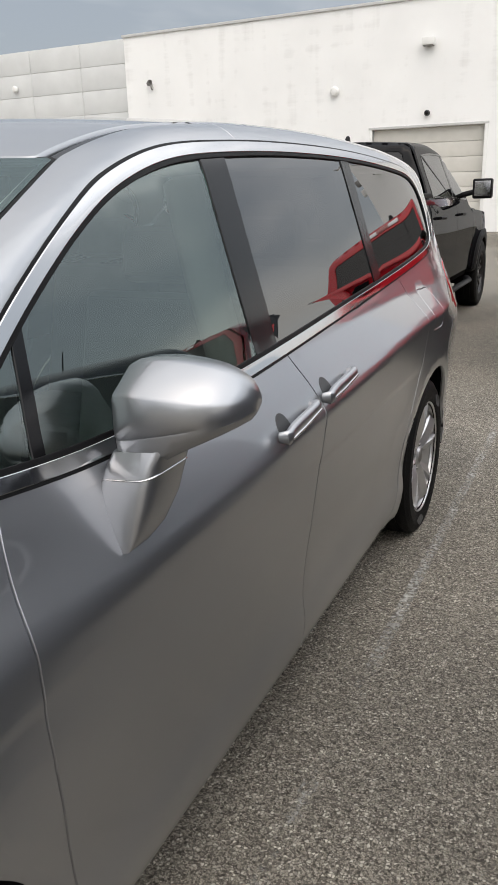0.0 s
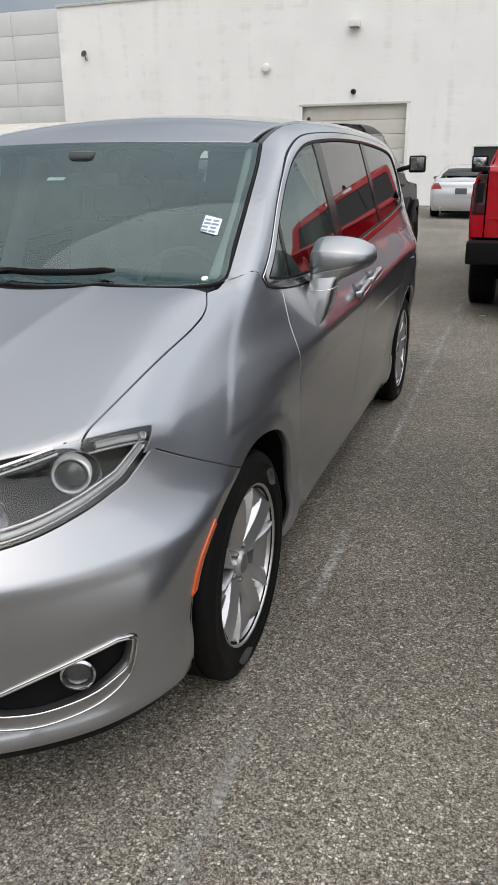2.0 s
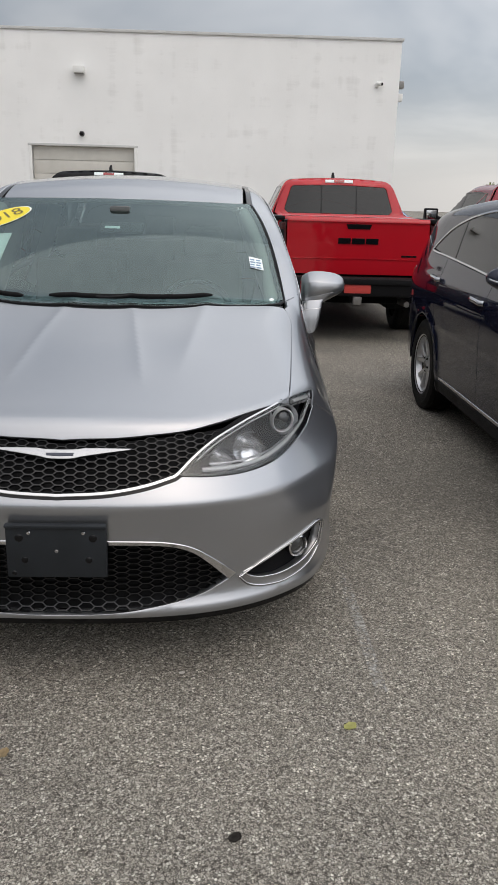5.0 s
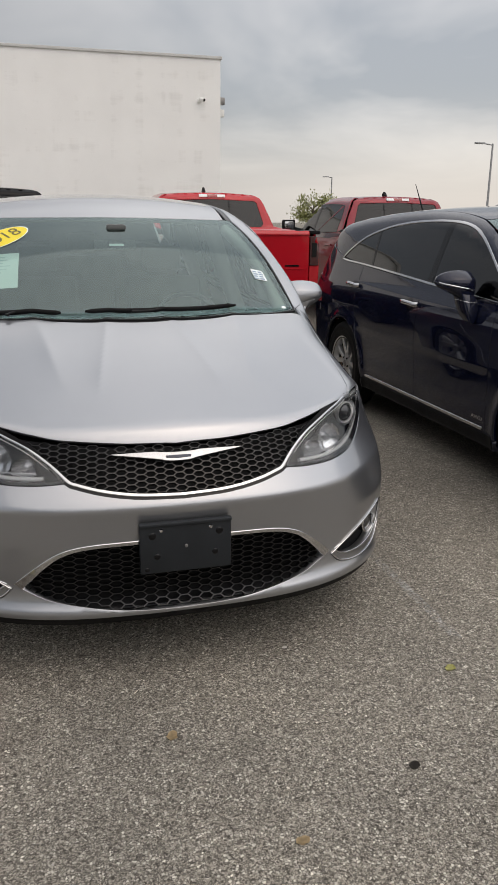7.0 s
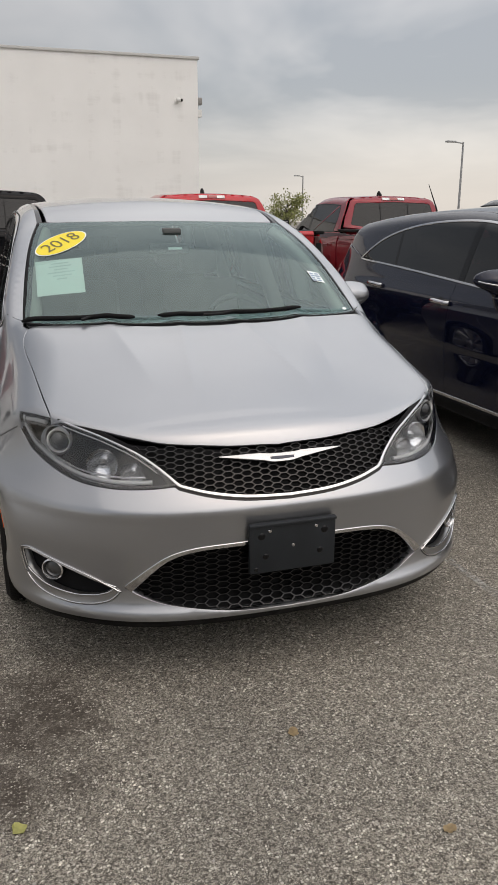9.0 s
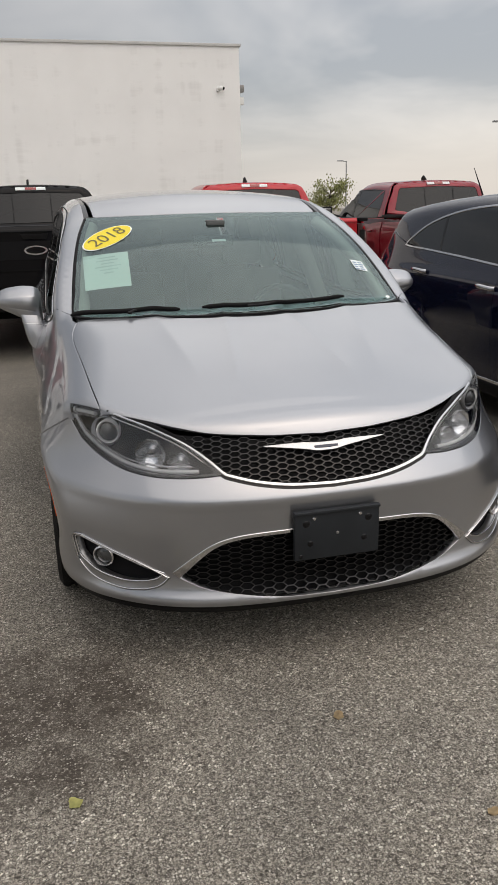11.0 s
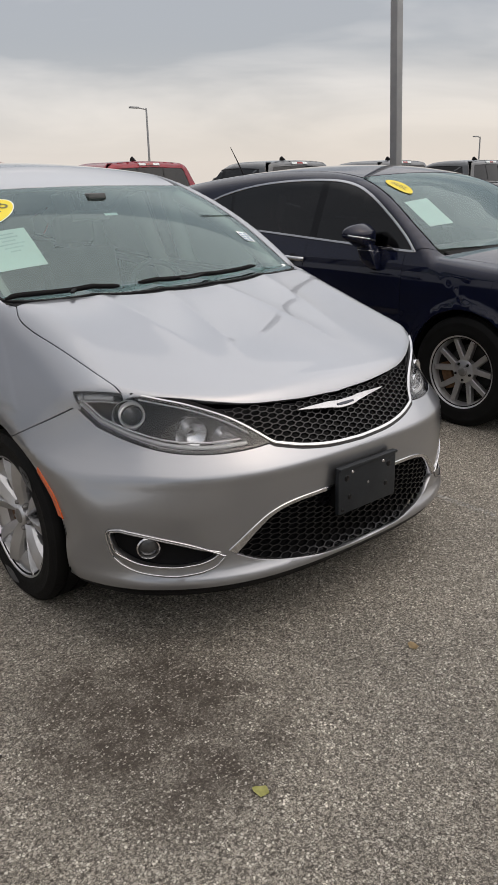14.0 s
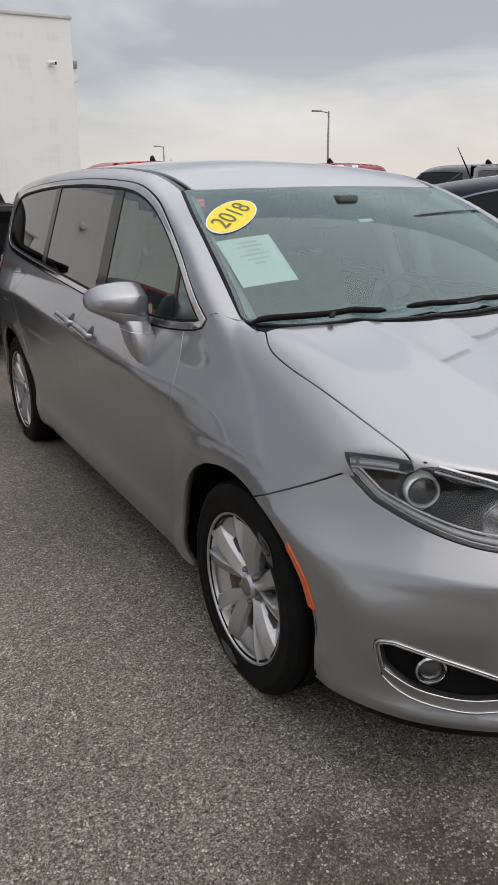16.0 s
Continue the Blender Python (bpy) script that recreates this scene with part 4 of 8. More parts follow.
        S.panel("fuel_door", "side", fuel, SILVER, car, s, res=0.03, depth=0.01)
        S.panel("tail_lamp", "side", lamp, REDLENS, car, s, res=0.03, off=0.004, depth=0.02, label="red tail lamp lens")
        S.panel("rear_bumper", "side", loop(spl((3.56, 0.50), (3.90, 0.58), (4.14, 0.62)), [(4.14, 0.62), (4.10, 0.25)], [(4.10, 0.25), (3.54, 0.22)], rear_arch[39:35:-1] + [(3.56, 0.50)]), SILVER, car, s, res=0.03, depth=0.03)
        # window ring, panes and posts
        ring_outer = even(dlo, 0.03)
        S.panel("window_trim", "side", ring_outer, CHROME, car, s, res=0.03, holes=[glassy], off=0.004, depth=0.012, gap=0.0, label="bright chrome window surround")
        S.panel("window_seal", "side", glassy, PLASTIC, car, s, res=0.03, holes=[shrink(np.array(glassy), 0.010)], off=0.0015, depth=0.006, gap=0.0, label="black rubber window seal")
        S.panel("trim_shadow_gap", "side", shrink(ring_outer, -0.006), PLASTIC, car, s, res=0.03, holes=[ring_outer], off=0.0012, depth=0.006, gap=0.0, label="thin black gap round the window trim")
        posts = ((0.625, 1.06, 0.70, 1.4, 0.014), (1.492, 1.06, 1.497, 1.66, 0.064), (2.54, 1.1, 2.49, 1.66, 0.044))
        cuts = []
        for y0, z0, y1, z1, w in posts:
            cuts.append((((y0 - w, z0), (y1 - w, z1)), ((y0 + w, z0), (y1 + w, z1))))
        prev = None
        names = ("quarter_light", "door_glass", "sliding_door_glass", "rear_side_glass")
        for i in range(4):
            g = glassy
            if i:
                a, b = cuts[i - 1][1]
                g = clip(g, b, a)
            if i < 3:
                a, b = cuts[i][0]
                g = clip(g, a, b)
            if i == 0:
                g = [q for q in g if q[0] < 1.0]
            S.panel(names[i], "side", g, SGLASS if i < 2 else PGLASS, car, s, res=0.05, off=-0.004, depth=0.004, gap=0.0, round_edge=False,
                    label="pale green tinted door glass" if i < 2 else "dark privacy glass").visible_shadow = i >= 2
        for i, name in enumerate(("window_bar", "b_pillar_cover", "c_pillar_cover")):
            g = clip(clip(glassy, *cuts[i][0][::-1]), *cuts[i][1])
            S.panel(name, "side", g, GLOSSB, car, s, res=0.03, off=-0.001, depth=0.01, gap=0.0, label="gloss black window post")
        # inner lining under the seams
        S.panel("inner_side", "side", loop([(0.60, 0.26), (0.53, 0.55)], [(0.53, 0.55), (0.47, 0.72)], [(0.47, 0.72), (0.47, 1.06)], [(0.47, 1.06), (1.5, 1.06), (2.7, 1.13), (3.9, 1.2)], [(3.9, 1.2), (4.0, 0.82)], [(4.0, 0.82), (2.5, 0.82)], [(2.5, 0.82), (2.5, 0.26)], [(2.5, 0.26), (0.6, 0.26)]),
                LINER, car, s, res=0.08, off=-0.035, depth=0.01)
        # black roof channel
        S.panel("roof_channel", "roll", loop(top3(spl((0.640, 1.03), (0.640, 1.6), (0.640, 2.4), (0.61, 3.5))), top3([(0.61, 3.5), (0.655, 3.5)]),
                                             top3(spl((0.655, 3.5), (0.675, 2.4), (0.68, 1.6), (0.682, 1.03))), top3([(0.682, 1.03), (0.640, 1.03)])), GLOSSB, car, s, res=0.03, off=-0.005, depth=0.01)
        # handles
        for y0, y1, z0, nm, own in ((1.33, 1.55, 0.948, "door_handle", door_f), (1.635, 1.87, 0.966, "door_handle", door_r)):
            line = S.place("side", spl((y0, z0 - 0.008), (y0 + 0.05, z0), (y1 - 0.05, z0 + 0.008), (y1, z0 + 0.012)), 0.028)
            line[0] -= (0.022, 0, 0)
            line[-1] -= (0.022, 0, 0)
            bm = tube([(s * p[0], p[1], p[2]) for p in line], [0.008] + [0.0115] * (len(line) - 2) + [0.008], 12, flat=1.6)
            part(nm, bm, SILVER, own, "silver door handle with a chrome lower edge")
            line2 = S.place("side", spl((y0 + 0.01, z0 - 0.013), ((y0 + y1) / 2, z0 - 0.007), (y1 - 0.01, z0 + 0.002)), 0.0345)
            part("handle_trim", tube([(s * p[0], p[1], p[2]) for p in line2], 0.0035, 8, flat=1.2), CHROME, own, "chrome strip on the handle")
            # no hollow is cut; a flat disc carries its shade as colour
            S.panel("handle_cup", "side", circle((y0 + y1) / 2 + (-0.05 if nm else 0), z0 + 0.010, 0.036, 24), CUPM, own, s, res=0.02, off=0.0015, depth=0.004, label="flat dark disc painted as the shaded recess behind the handle")
    # rear door, roof, glass
    S.panel("liftgate", "back", mirrored(spl((0, 0.62), (0.80, 0.62)) + spl((0.82, 0.70), (0.86, 1.0), (0.80, 1.2))+ spl((0.78, 1.25), (0.68, 1.5), (0.58, 1.62), (0, 1.665))), SILVER, car, res=0.05, depth=0.03)
    S.panel("rear_glass", "back", mirrored(spl((0, 1.20), (0.66, 1.20)) + spl((0.68, 1.24), (0.60, 1.5), (0, 1.56))), PGLASS, car, res=0.05, off=0.006, depth=0.01)
    S.panel("bumper_back", "back", mirrored(spl((0, 0.25), (0.84, 0.25)) + spl((0.86, 0.3), (0.86, 0.62), (0.86, 0.615)) + spl((0.85, 0.615), (0, 0.615))), SILVER, car, res=0.05, depth=0.03)
    header = spl((0, 0.965), (0.25, 0.975), (0.45, 1.0), (0.600, 1.03), (0.648, 1.045))
    S.panel("roof", "top", mirrored([q for q in header if q[0] < 0.615] + spl((0.622, 1.04), (0.632, 1.6), (0.632, 2.2), (0.622, 2.9), (0.59, 3.6), (0.54, 3.80)) + spl((0.50, 3.83), (0.25, 3.87), (0, 3.88))), SILVER, car, res=0.035, depth=0.02)
    base = spl((0, 0.10), (0.30, 0.115), (0.55, 0.15), (0.70, 0.185), (0.765, 0.225))
    edge = spl((0.765, 0.225), (0.790, 0.30), (0.772, 0.42), (0.745, 0.62), (0.706, 0.84), (0.658, 1.038))
    scr = mirrored(base + edge[1:] + header[::-1][1:])
    ws = S.panel("windscreen", "top", scr, WGLASS, car, res=0.03, off=-0.002, depth=0.005, gap=0.001, round_edge=False, label="pale green tinted windscreen")
    ws.visible_shadow = False
    inner = shrink(even(scr, 0.03), 0.022)
    inner[:, 1] += 0.05 * rise(0.35, 0.1, inner[:, 1])
    S.panel("windscreen_border", "top", shrink(even(scr, 0.03), 0.001), GLOSSB, car, res=0.03, holes=[inner], off=-0.008, depth=0.002, gap=0.0, label="black printed glass border")
    S.panel("windscreen_seal", "top", shrink(even(scr, 0.03), -0.010), PLASTIC, car, res=0.03, holes=[shrink(even(scr, 0.03), 0.0)], off=-0.004, depth=0.01, gap=0.0)
    S.panel("cowl", "top", mirrored(spl((0, 0.03), (0.3, 0.045), (0.6, 0.12), (0.78, 0.15)) + spl((0.79, 0.22), (0.70, 0.20), (0.3, 0.14), (0, 0.125))), PLASTIC, car, res=0.03, off=-0.012, depth=0.02)
    # wipers
    for x0, x1, x2 in ((-0.545, -0.80, -0.33), (-0.02, -0.225, 0.47)):
        ends = S.place("top", spl((x1, 0.205 if x1 < -0.5 else 0.150), ((x1 + x2) / 2, 0.165 if x1 < -0.5 else 0.150), (x2, 0.135 if x1 < -0.5 else 0.185)), 0.020)
        wiper = part("wiper", tube([tuple(p) for p in ends], [0.003] + [0.0065] * (len(ends) - 2) + [0.003], 8, flat=1.6), PLASTIC, car, "black wiper blade")
        arm = S.place("top", spl((x0, 0.128), (x0 * 0.5 + (x1 + x2) * 0.25, 0.13), ((x1 + x2) / 2 + 0.05, 0.165)), 0.022)
        part("wiper_arm", tube([tuple(p) for p in arm], 0.008, 8, flat=0.7), PLASTIC, wiper)
    # front: grille, lamps, bumper
    hl_top = spl((0.752, -0.558, 0.903), (0.68, -0.632, 0.882), (0.60, -0.695, 0.858), (0.50, -0.752, 0.815), (0.43, -0.80, 0.768), (0.368, -0.838, 0.717))
    hl_low = fan3(spl((0.368, 0.717), (0.48, 0.709), (0.60, 0.708), (0.70, 0.720), (0.775, 0.750), (0.83, 0.790))) + [(0.866, -0.465, 0.822), knee]
    chin_mid = fan3(spl((0, 0.668), (0.15, 0.674), (0.27, 0.690), (0.368, 0.713)))
    arch_low = side3([(q[0], q[1]) for q in arch(WY0 + 0.015, ARCH_Z, ARCH_A, ARCH_B, d0, 195)])
    fascia_half = [p for p in chin_mid] + hl_low[1:] + seam_b[1:] + arch_low[1:] + \
        [(0.93, -0.415, 0.236)] + fan3(spl((0.86, 0.244), (0.6, 0.246), (0.3, 0.246), (0, 0.246)))
    lg_top = spl((0, 0.508), (0.20, 0.506), (0.33, 0.498), (0.41, 0.475), (0.47, 0.430), (0.545, 0.352))
    lg_low = spl((0.545, 0.352), (0.45, 0.312), (0.30, 0.285), (0.15, 0.270), (0, 0.265))
    lg = mirrored(fan3(lg_top + lg_low[1:]))
    fog = fan3(loop(spl((0.578, 0.352), (0.68, 0.405), (0.78, 0.442), (0.862, 0.468)), spl((0.862, 0.468), (0.890, 0.458), (0.888, 0.41), (0.872, 0.350), (0.825, 0.308), (0.74, 0.293), (0.66, 0.300)), spl((0.66, 0.300), (0.612, 0.318), (0.578, 0.352))))
    fogm = [(-p[0], *p[1:]) for p in fog]
    bumper = S.panel("front_bumper", "fan", mirrored(fascia_half), SILVER, car, res=0.017, holes=[lg, fog, fogm], depth=0.045)
    # added black strip: stands in for the shade where the bumper curves under
    chin_strip = fan3(spl((0, 0.250), (0.3, 0.250), (0.6, 0.250), (0.86, 0.246))) + [(0.93, -0.42, 0.238), (0.92, -0.42, 0.212)] + fan3(spl((0.86, 0.212), (0.6, 0.210), (0.3, 0.208), (0, 0.206)))
    S.panel("air_dam", "fan", mirrored(chin_strip), PLASTIC, car, res=0.03, off=-0.006, depth=0.03, gap=0.0, label="black strip in place of the shade under the bumper")
    gr_top = [(p[0], p[1], p[2] - 0.004) for p in top3(spl((0, -0.822), (0.20, -0.812), (0.38, -0.782), (0.50, -0.742), (0.60, -0.688)))]
    gr = mirrored(chin_mid + [tuple(p) for p in hl_top[::-1] if p[0] < 0.60][1:] + gr_top[::-1])

    def mesh_cells(name, outline, w, h, off, margin, wall, own, lab):
        poly = shrink(even(S.flat("fan", outline), 0.012), margin)
        lo, hi = poly.min(0), poly.max(0)
        cen = np.array([((i + (0.5 if j % 2 else 0)) * w, lo[1] + j * h) for j in range(int((hi[1] - lo[1]) / h) + 2) for i in range(int(lo[0] / w) - 1, int(hi[0] / w) + 2)])
        cen = cen[inside(poly, cen)]
        bow = [(-0.35, 0.0), (-0.16, -0.98), (0, -1.02), (0.16, -0.98), (0.35, 0.0), (0.16, 0.98), (0, 1.02), (-0.16, 0.98)]
        q, faces = [], []
        for c in cen:
            k = len(q)
            q += [(c[0] + u * w * 1.02, c[1] + v * h) for u, v in bow]
            q += [(c[0] + u * w * 0.89, c[1] + v * (h - 0.0014)) for u, v in bow]
            q += [(c[0] + u * w * 0.86, c[1] + v * (h - 0.0020)) for u, v in bow]
            for i in range(8):
                j = (i + 1) % 8
                faces += [(k + i, k + j, k + 8 + j, k + 8 + i), (k + 8 + i, k + 8 + j, k + 16 + j, k + 16 + i)]
        q = np.array(q)
        p = S.shoot("fan", q)
        n = S.normal(p)
        ring = (np.arange(len(q)) // 8) % 3
        p = p + n * np.where(ring == 2, off - wall, off)[:, None]
        me = bpy.data.meshes.new(name)
        me.from_pydata(p.tolist(), [], faces)
        bm = bmesh.new()
        bm.from_mesh(me)
        bpy.data.meshes.remove(me)
        return part(name, bm, GRILLEM, own, lab)
    grille = S.panel("grille", "fan", gr, PLASTIC, car, res=0.03, off=-0.030, depth=0.01, gap=0.0, label="black honeycomb upper grille")
    mesh_cells("grille_mesh", gr, 0.058, 0.0085, -0.006, 0.006, 0.012, grille, "gloss black honeycomb mesh")
    lower = S.panel("lower_grille", "fan", lg, PLASTIC, car, res=0.03, off=-0.045, depth=0.01, gap=0.0, label="black honeycomb lower grille")
    mesh_cells("grille_mesh", lg, 0.066, 0.0105, -0.016, 0.004, 0.016, lower, "gloss black honeycomb mesh")
    # chrome lines of the front
    band = lambda pts, a: [(p[0], p[1], p[2] + a) for p in pts]
    frame_line = chin_mid + [tuple(p) for p in hl_top[5:][::-1]][1:]
    low_line = S.flat("fan", frame_line)
    low_line = np.array([low_line[0]] + [q for q in low_line[1:]])
    full = np.vstack([low_line[::-1] * (-1, 1), low_line[1:]])
    tang = np.gradient(full, axis=0)
    nn = np.stack([-tang[:, 1], tang[:, 0]], 1) / np.linalg.norm(tang, axis=1)[:, None]
    wide = (0.003 + 0.003 * np.exp(-(full[:, 0] / 0.45) ** 4))[:, None]
    S.panel("grille_surround", "fan", np.vstack([full + nn * wide, (full - nn * 0.002)[::-1]]), CHROME, car, res=0.02, off=0.007, depth=0.02, gap=0.0, label="bright chrome line under the grille")
    S.panel("grille_shadow_line", "fan", np.vstack([full + nn * 0.001, (full - nn * 0.010)[::-1]]), GLOSSB, car, res=0.02, off=0.0005, depth=0.012, gap=0.0)
    up = np.array(lg_top)
    full = np.vstack([up[::-1] * (-1, 1), up[1:]])
    full = S.flat("fan", fan3([tuple(q) for q in full]))
    tang = np.gradient(full, axis=0)
    nn = np.stack([-tang[:, 1], tang[:, 0]], 1) / np.linalg.norm(tang, axis=1)[:, None]
    wide = (0.013 + 0.018 * np.exp(-((np.abs(full[:, 0]) - 0.50) / 0.10) ** 2))[:, None]
    S.panel("lower_grille_trim", "fan", np.vstack([full + nn * wide, full[::-1]]), CHROME, car, res=0.02, off=0.006, depth=0.02, gap=0.0, label="bright chrome strip over the lower grille")
    # winged badge as a plain shape
    wing = loop(spl((0, 0.7615), (0.035, 0.7625), (0.07, 0.769)), spl((0.07, 0.769), (0.15, 0.7795), (0.226, 0.788)), spl((0.226, 0.791), (0.14, 0.7925), (0.075, 0.7925)), spl((0.075, 0.7925), (0.045, 0.789), (0, 0.788)))
    badge = S.panel("badge", "fan", mirrored(fan3(wing + [(0, 0.788)])), WINGM, car, res=0.012, off=0.016, depth=0.02, gap=0.0, label="chrome winged badge")
    S.panel("badge_inlay", "fan", mirrored(fan3(spl((0, 0.7685), (0.042, 0.7705)) + spl((0.044, 0.778), (0, 0.7785)))), EMBLUE, badge, res=0.012, off=0.018, depth=0.004, gap=0.0, label="dark blue badge inlay")
    # headlamps and fog lamps
    for s in (1, -1):
        hl_out = hl_low[::-1]
        outline = loop(hl_top, fan3(spl((0.368, 0.717), (0.48, 0.709), (0.60, 0.708), (0.70, 0.720), (0.775, 0.750), (0.83, 0.790))) + [(0.866, -0.465, 0.822), knee],
                       spl(knee, (0.874, -0.405, 0.88), tip), spl(tip, (0.81, -0.475, 0.906), (0.752, -0.558, 0.903)))
        flat = even(S.flat("fan", outline), 0.015)
        lamp = S.panel("headlamp", "fan", flat, LAMPIN, car, s, res=0.025, off=-0.050, depth=0.02, gap=-0.004, label="clear headlamp with projector and dark housing")
        S.panel("headlamp_rim", "fan", flat, GLOSSB, lamp, s, res=0.02, holes=[shrink(flat, 0.010)], off=-0.003, depth=0.055, gap=0.0)
        S.panel("headlamp_lens", "fan", flat, LENS, lamp, s, res=0.025, off=0.001, depth=0.006, gap=0.001, label="clear lamp lens").visible_shadow = False
        # light guide along the lower and outer edge: a grey bar between two pale lines
        for inset, rad, mt, nm in ((0.012, 0.0030, CHROME, "guide_line"), (0.022, 0.0085, GUIDE, "light_guide"), (0.034, 0.0046, SATIN, "guide_line")):
            ringp = shrink(even(flat, 0.02), inset)
            keep = near(S.flat("fan", hl_top), ringp) > 0.036
            first = next(i for i in range(len(ringp)) if keep[i] and not keep[i - 1])
            run = []
            for i in range(len(ringp)):
                q = (first + i) % len(ringp)
                if not keep[q]:
                    break
                run.append(ringp[q])
            g = S.place("fan", run, -0.006 if mt is SATIN else -0.014)
            part(nm, tube([(s * p[0], p[1], p[2]) for p in g], rad, 8, flat=0.9), mt, lamp, "pale light guide strip")
        g = S.place("fan", [tuple(p) for p in S.flat("fan", hl_top)[::4] + (0, -0.012)], -0.006)
        part("lamp_brow", tube([(s * p[0], p[1], p[2]) for p in g[1:-2]], 0.0035, 8), DRLM, lamp)
        c = S.place("fan", [(0.760, -0.585, 0.830)], -0.026)[0]
        aim = pose(s * c[0], c[1], c[2], 90, 0, s * 25)
        # white colour stands in for the sky's reflection in the chrome ring
        part("projector", lathe([(0.045, -0.02), (0.045, 0.008), (0.042, 0.014), (0.038, 0.010), (0.036, -0.01)], 36, aim), DRLM, lamp, "projector ring, coloured white for the gleam of its chrome")
        part("projector_lens", lathe([(0.037, 0.0), (0.033, 0.012), (0.022, 0.020), (0.0, 0.025)], 32, aim), LENSD, lamp, "dark projector lens")
        part("projector_bowl", lathe([(0.040, -0.030), (0.052, -0.006), (0.056, 0.000), (0.054, -0.03)], 36, aim @ pose(0.012 * s, 0, 0)), REFLECT, lamp)
        # added black strip: hides the lens's sky reflection, darkens the gap below the hood
        brow = hl_top[:36]
        fall = np.array([(0.0, (0.008 + 0.003 * math.sin(math.pi * i / 40)) * min(1.0, 0.15 + i / 10)) for i in range(len(brow))])
        S.panel("lamp_brow_cover", "fan", np.vstack([S.flat("fan", brow) + 1.6 * fall, (S.flat("fan", brow) - fall)[::-1]]), PLASTIC, lamp, s, res=0.012, off=-0.002, depth=0.006, gap=0.0, label="black strip added to darken the lamp's upper edge")
        for x, z, r, deep in ((0.612, 0.778, 0.056, 0.032), (0.520, 0.755, 0.042, 0.020)):
            c = S.place("fan", fan3([(x, z)]), -0.022)[0]
            at_ = pose(s * c[0], c[1], c[2], 90, 0, s * 20)
            part("reflector", lathe([(0.0, -deep * 0.5), (r * 0.24, -deep * 0.45), (r * 0.55, -deep * 0.3), (r * 0.85, 0.004), (r, 0.012), (r * 1.02, 0.008), (r * 0.9, -deep)], 11, at_), REFLECT, lamp, "bright faceted reflector bowl")
            part("bulb_shield", lathe([(0, 0.010), (r * 0.20, 0.008), (r * 0.26, 0.0), (r * 0.26, -0.02)], 16, at_), CHROME, lamp)
        # fog lamp
        ff = even(S.flat("fan", fog), 0.012)
        hole = shrink(ff, 0.010)
        low_side = rise(0.40, 0.33, hole[:, 1])
        hole[:, 1] += 0.020 * low_side
        hole[:, 0] -= 0.022 * rise(0.86, 0.98, hole[:, 0]) * rise(0.47, 0.44, hole[:, 1])
        recess = S.panel("fog_recess", "fan", ff, PLASTIC, car, s, res=0.025, off=-0.038, depth=0.005, gap=-0.002, label="black fog lamp recess")
        S.panel("fog_trim", "fan", ff, BEZEL, recess, s, res=0.012, holes=[hole], off=0.002, depth=0.035, gap=0.0, label="satin grey fog lamp bezel")
        for ring, rad, nm in ((shrink(ff, 0.002), 0.0032, "bezel_edge"), (hole, 0.0038, "bezel_lip")):
            g = S.place("fan", ring, 0.004 if nm == "bezel_edge" else 0.0)
            part(nm, tube([(s * p[0], p[1], p[2]) for p in g], rad, 8, True), CHROME, recess, "thin chrome edge of the fog lamp bezel")
        c = S.place("fan", [(0.790, -0.69, 0.398)], -0.004)[0]
        aim = pose(s * c[0], c[1], c[2], 90, 0, s * 30)
        part("fog_lamp", lathe([(0.040, -0.03), (0.040, 0.004), (0.035, 0.008), (0.031, 0.0), (0.030, -0.01)], 32, aim), CHROME, recess, "round chrome fog lamp ring")
        part("fog_lens", lathe([(0.030, -0.006), (0.018, 0.001), (0, 0.003)], 24, aim), LENSD, recess, "dark clear fog lamp lens")
        # side marker
        mk = loop(spl((-0.418, 0.455), (-0.388, 0.54), (-0.318, 0.632)), [(-0.318, 0.632), (-0.303, 0.612)], spl((-0.303, 0.612), (-0.358, 0.53), (-0.384, 0.458)), [(-0.384, 0.458), (-0.418, 0.455)])
        S.panel("side_marker", "side", [(y + 0.022, z) for y, z in mk], AMBER, car, s, res=0.02, off=0.004, depth=0.008, gap=0.0, label="orange side marker lens")
        # mirror
        build_mirror(car, s, (1.035, 0.830, 1.143), SILVER)
    # plate bracket
    br = part("plate_bracket", box(-0.158, 0.158, -0.978, -0.958, 0.408, 0.588, 0.008), PLATEB, car, "dark plastic plate bracket with no plate")
    part("bracket_back", box(-0.14, 0.14, -0.962, -0.91, 0.425, 0.58, 0.005), PLASTIC, br)
    part("bracket_ledge", box(-0.158, 0.158, -0.986, -0.960, 0.579, 0.590, 0.004), PLATEB, br)
    for x, z, r, mt in ((-0.085, 0.562, 0.007, CHROME), (0.085, 0.562, 0.007, CHROME), (-0.115, 0.545, 0.013, GLOSSB), (0.115, 0.545, 0.013, GLOSSB), (-0.10, 0.47, 0.011, GLOSSB),
                        (0.10, 0.47, 0.011, GLOSSB), (0.0, 0.50, 0.006, STEEL), (-0.135, 0.425, 0.008, GLOSSB)):
        part("screw" if mt != GLOSSB else "mounting_hole", lathe([(0, 0.003), (r * 0.7, 0.0025), (r, 0)], 16, pose(x, -0.978, z, 90)), mt, br)
    # wheels and underside
    wheel_set(car, (WY0 - 0.005, WY1), 0.966, 0.352, 0.246, 0.232, "van", ALLOY, True, 0.329)
    well(car, WY0 + 0.015, ARCH_Z, ARCH_A + 0.012, ARCH_B + 0.015, 0.55, 0.945)
    well(car, WY1 + 0.015, ARCH_Z, ARCH_A + 0.012, ARCH_B + 0.015, 0.55, 0.945)
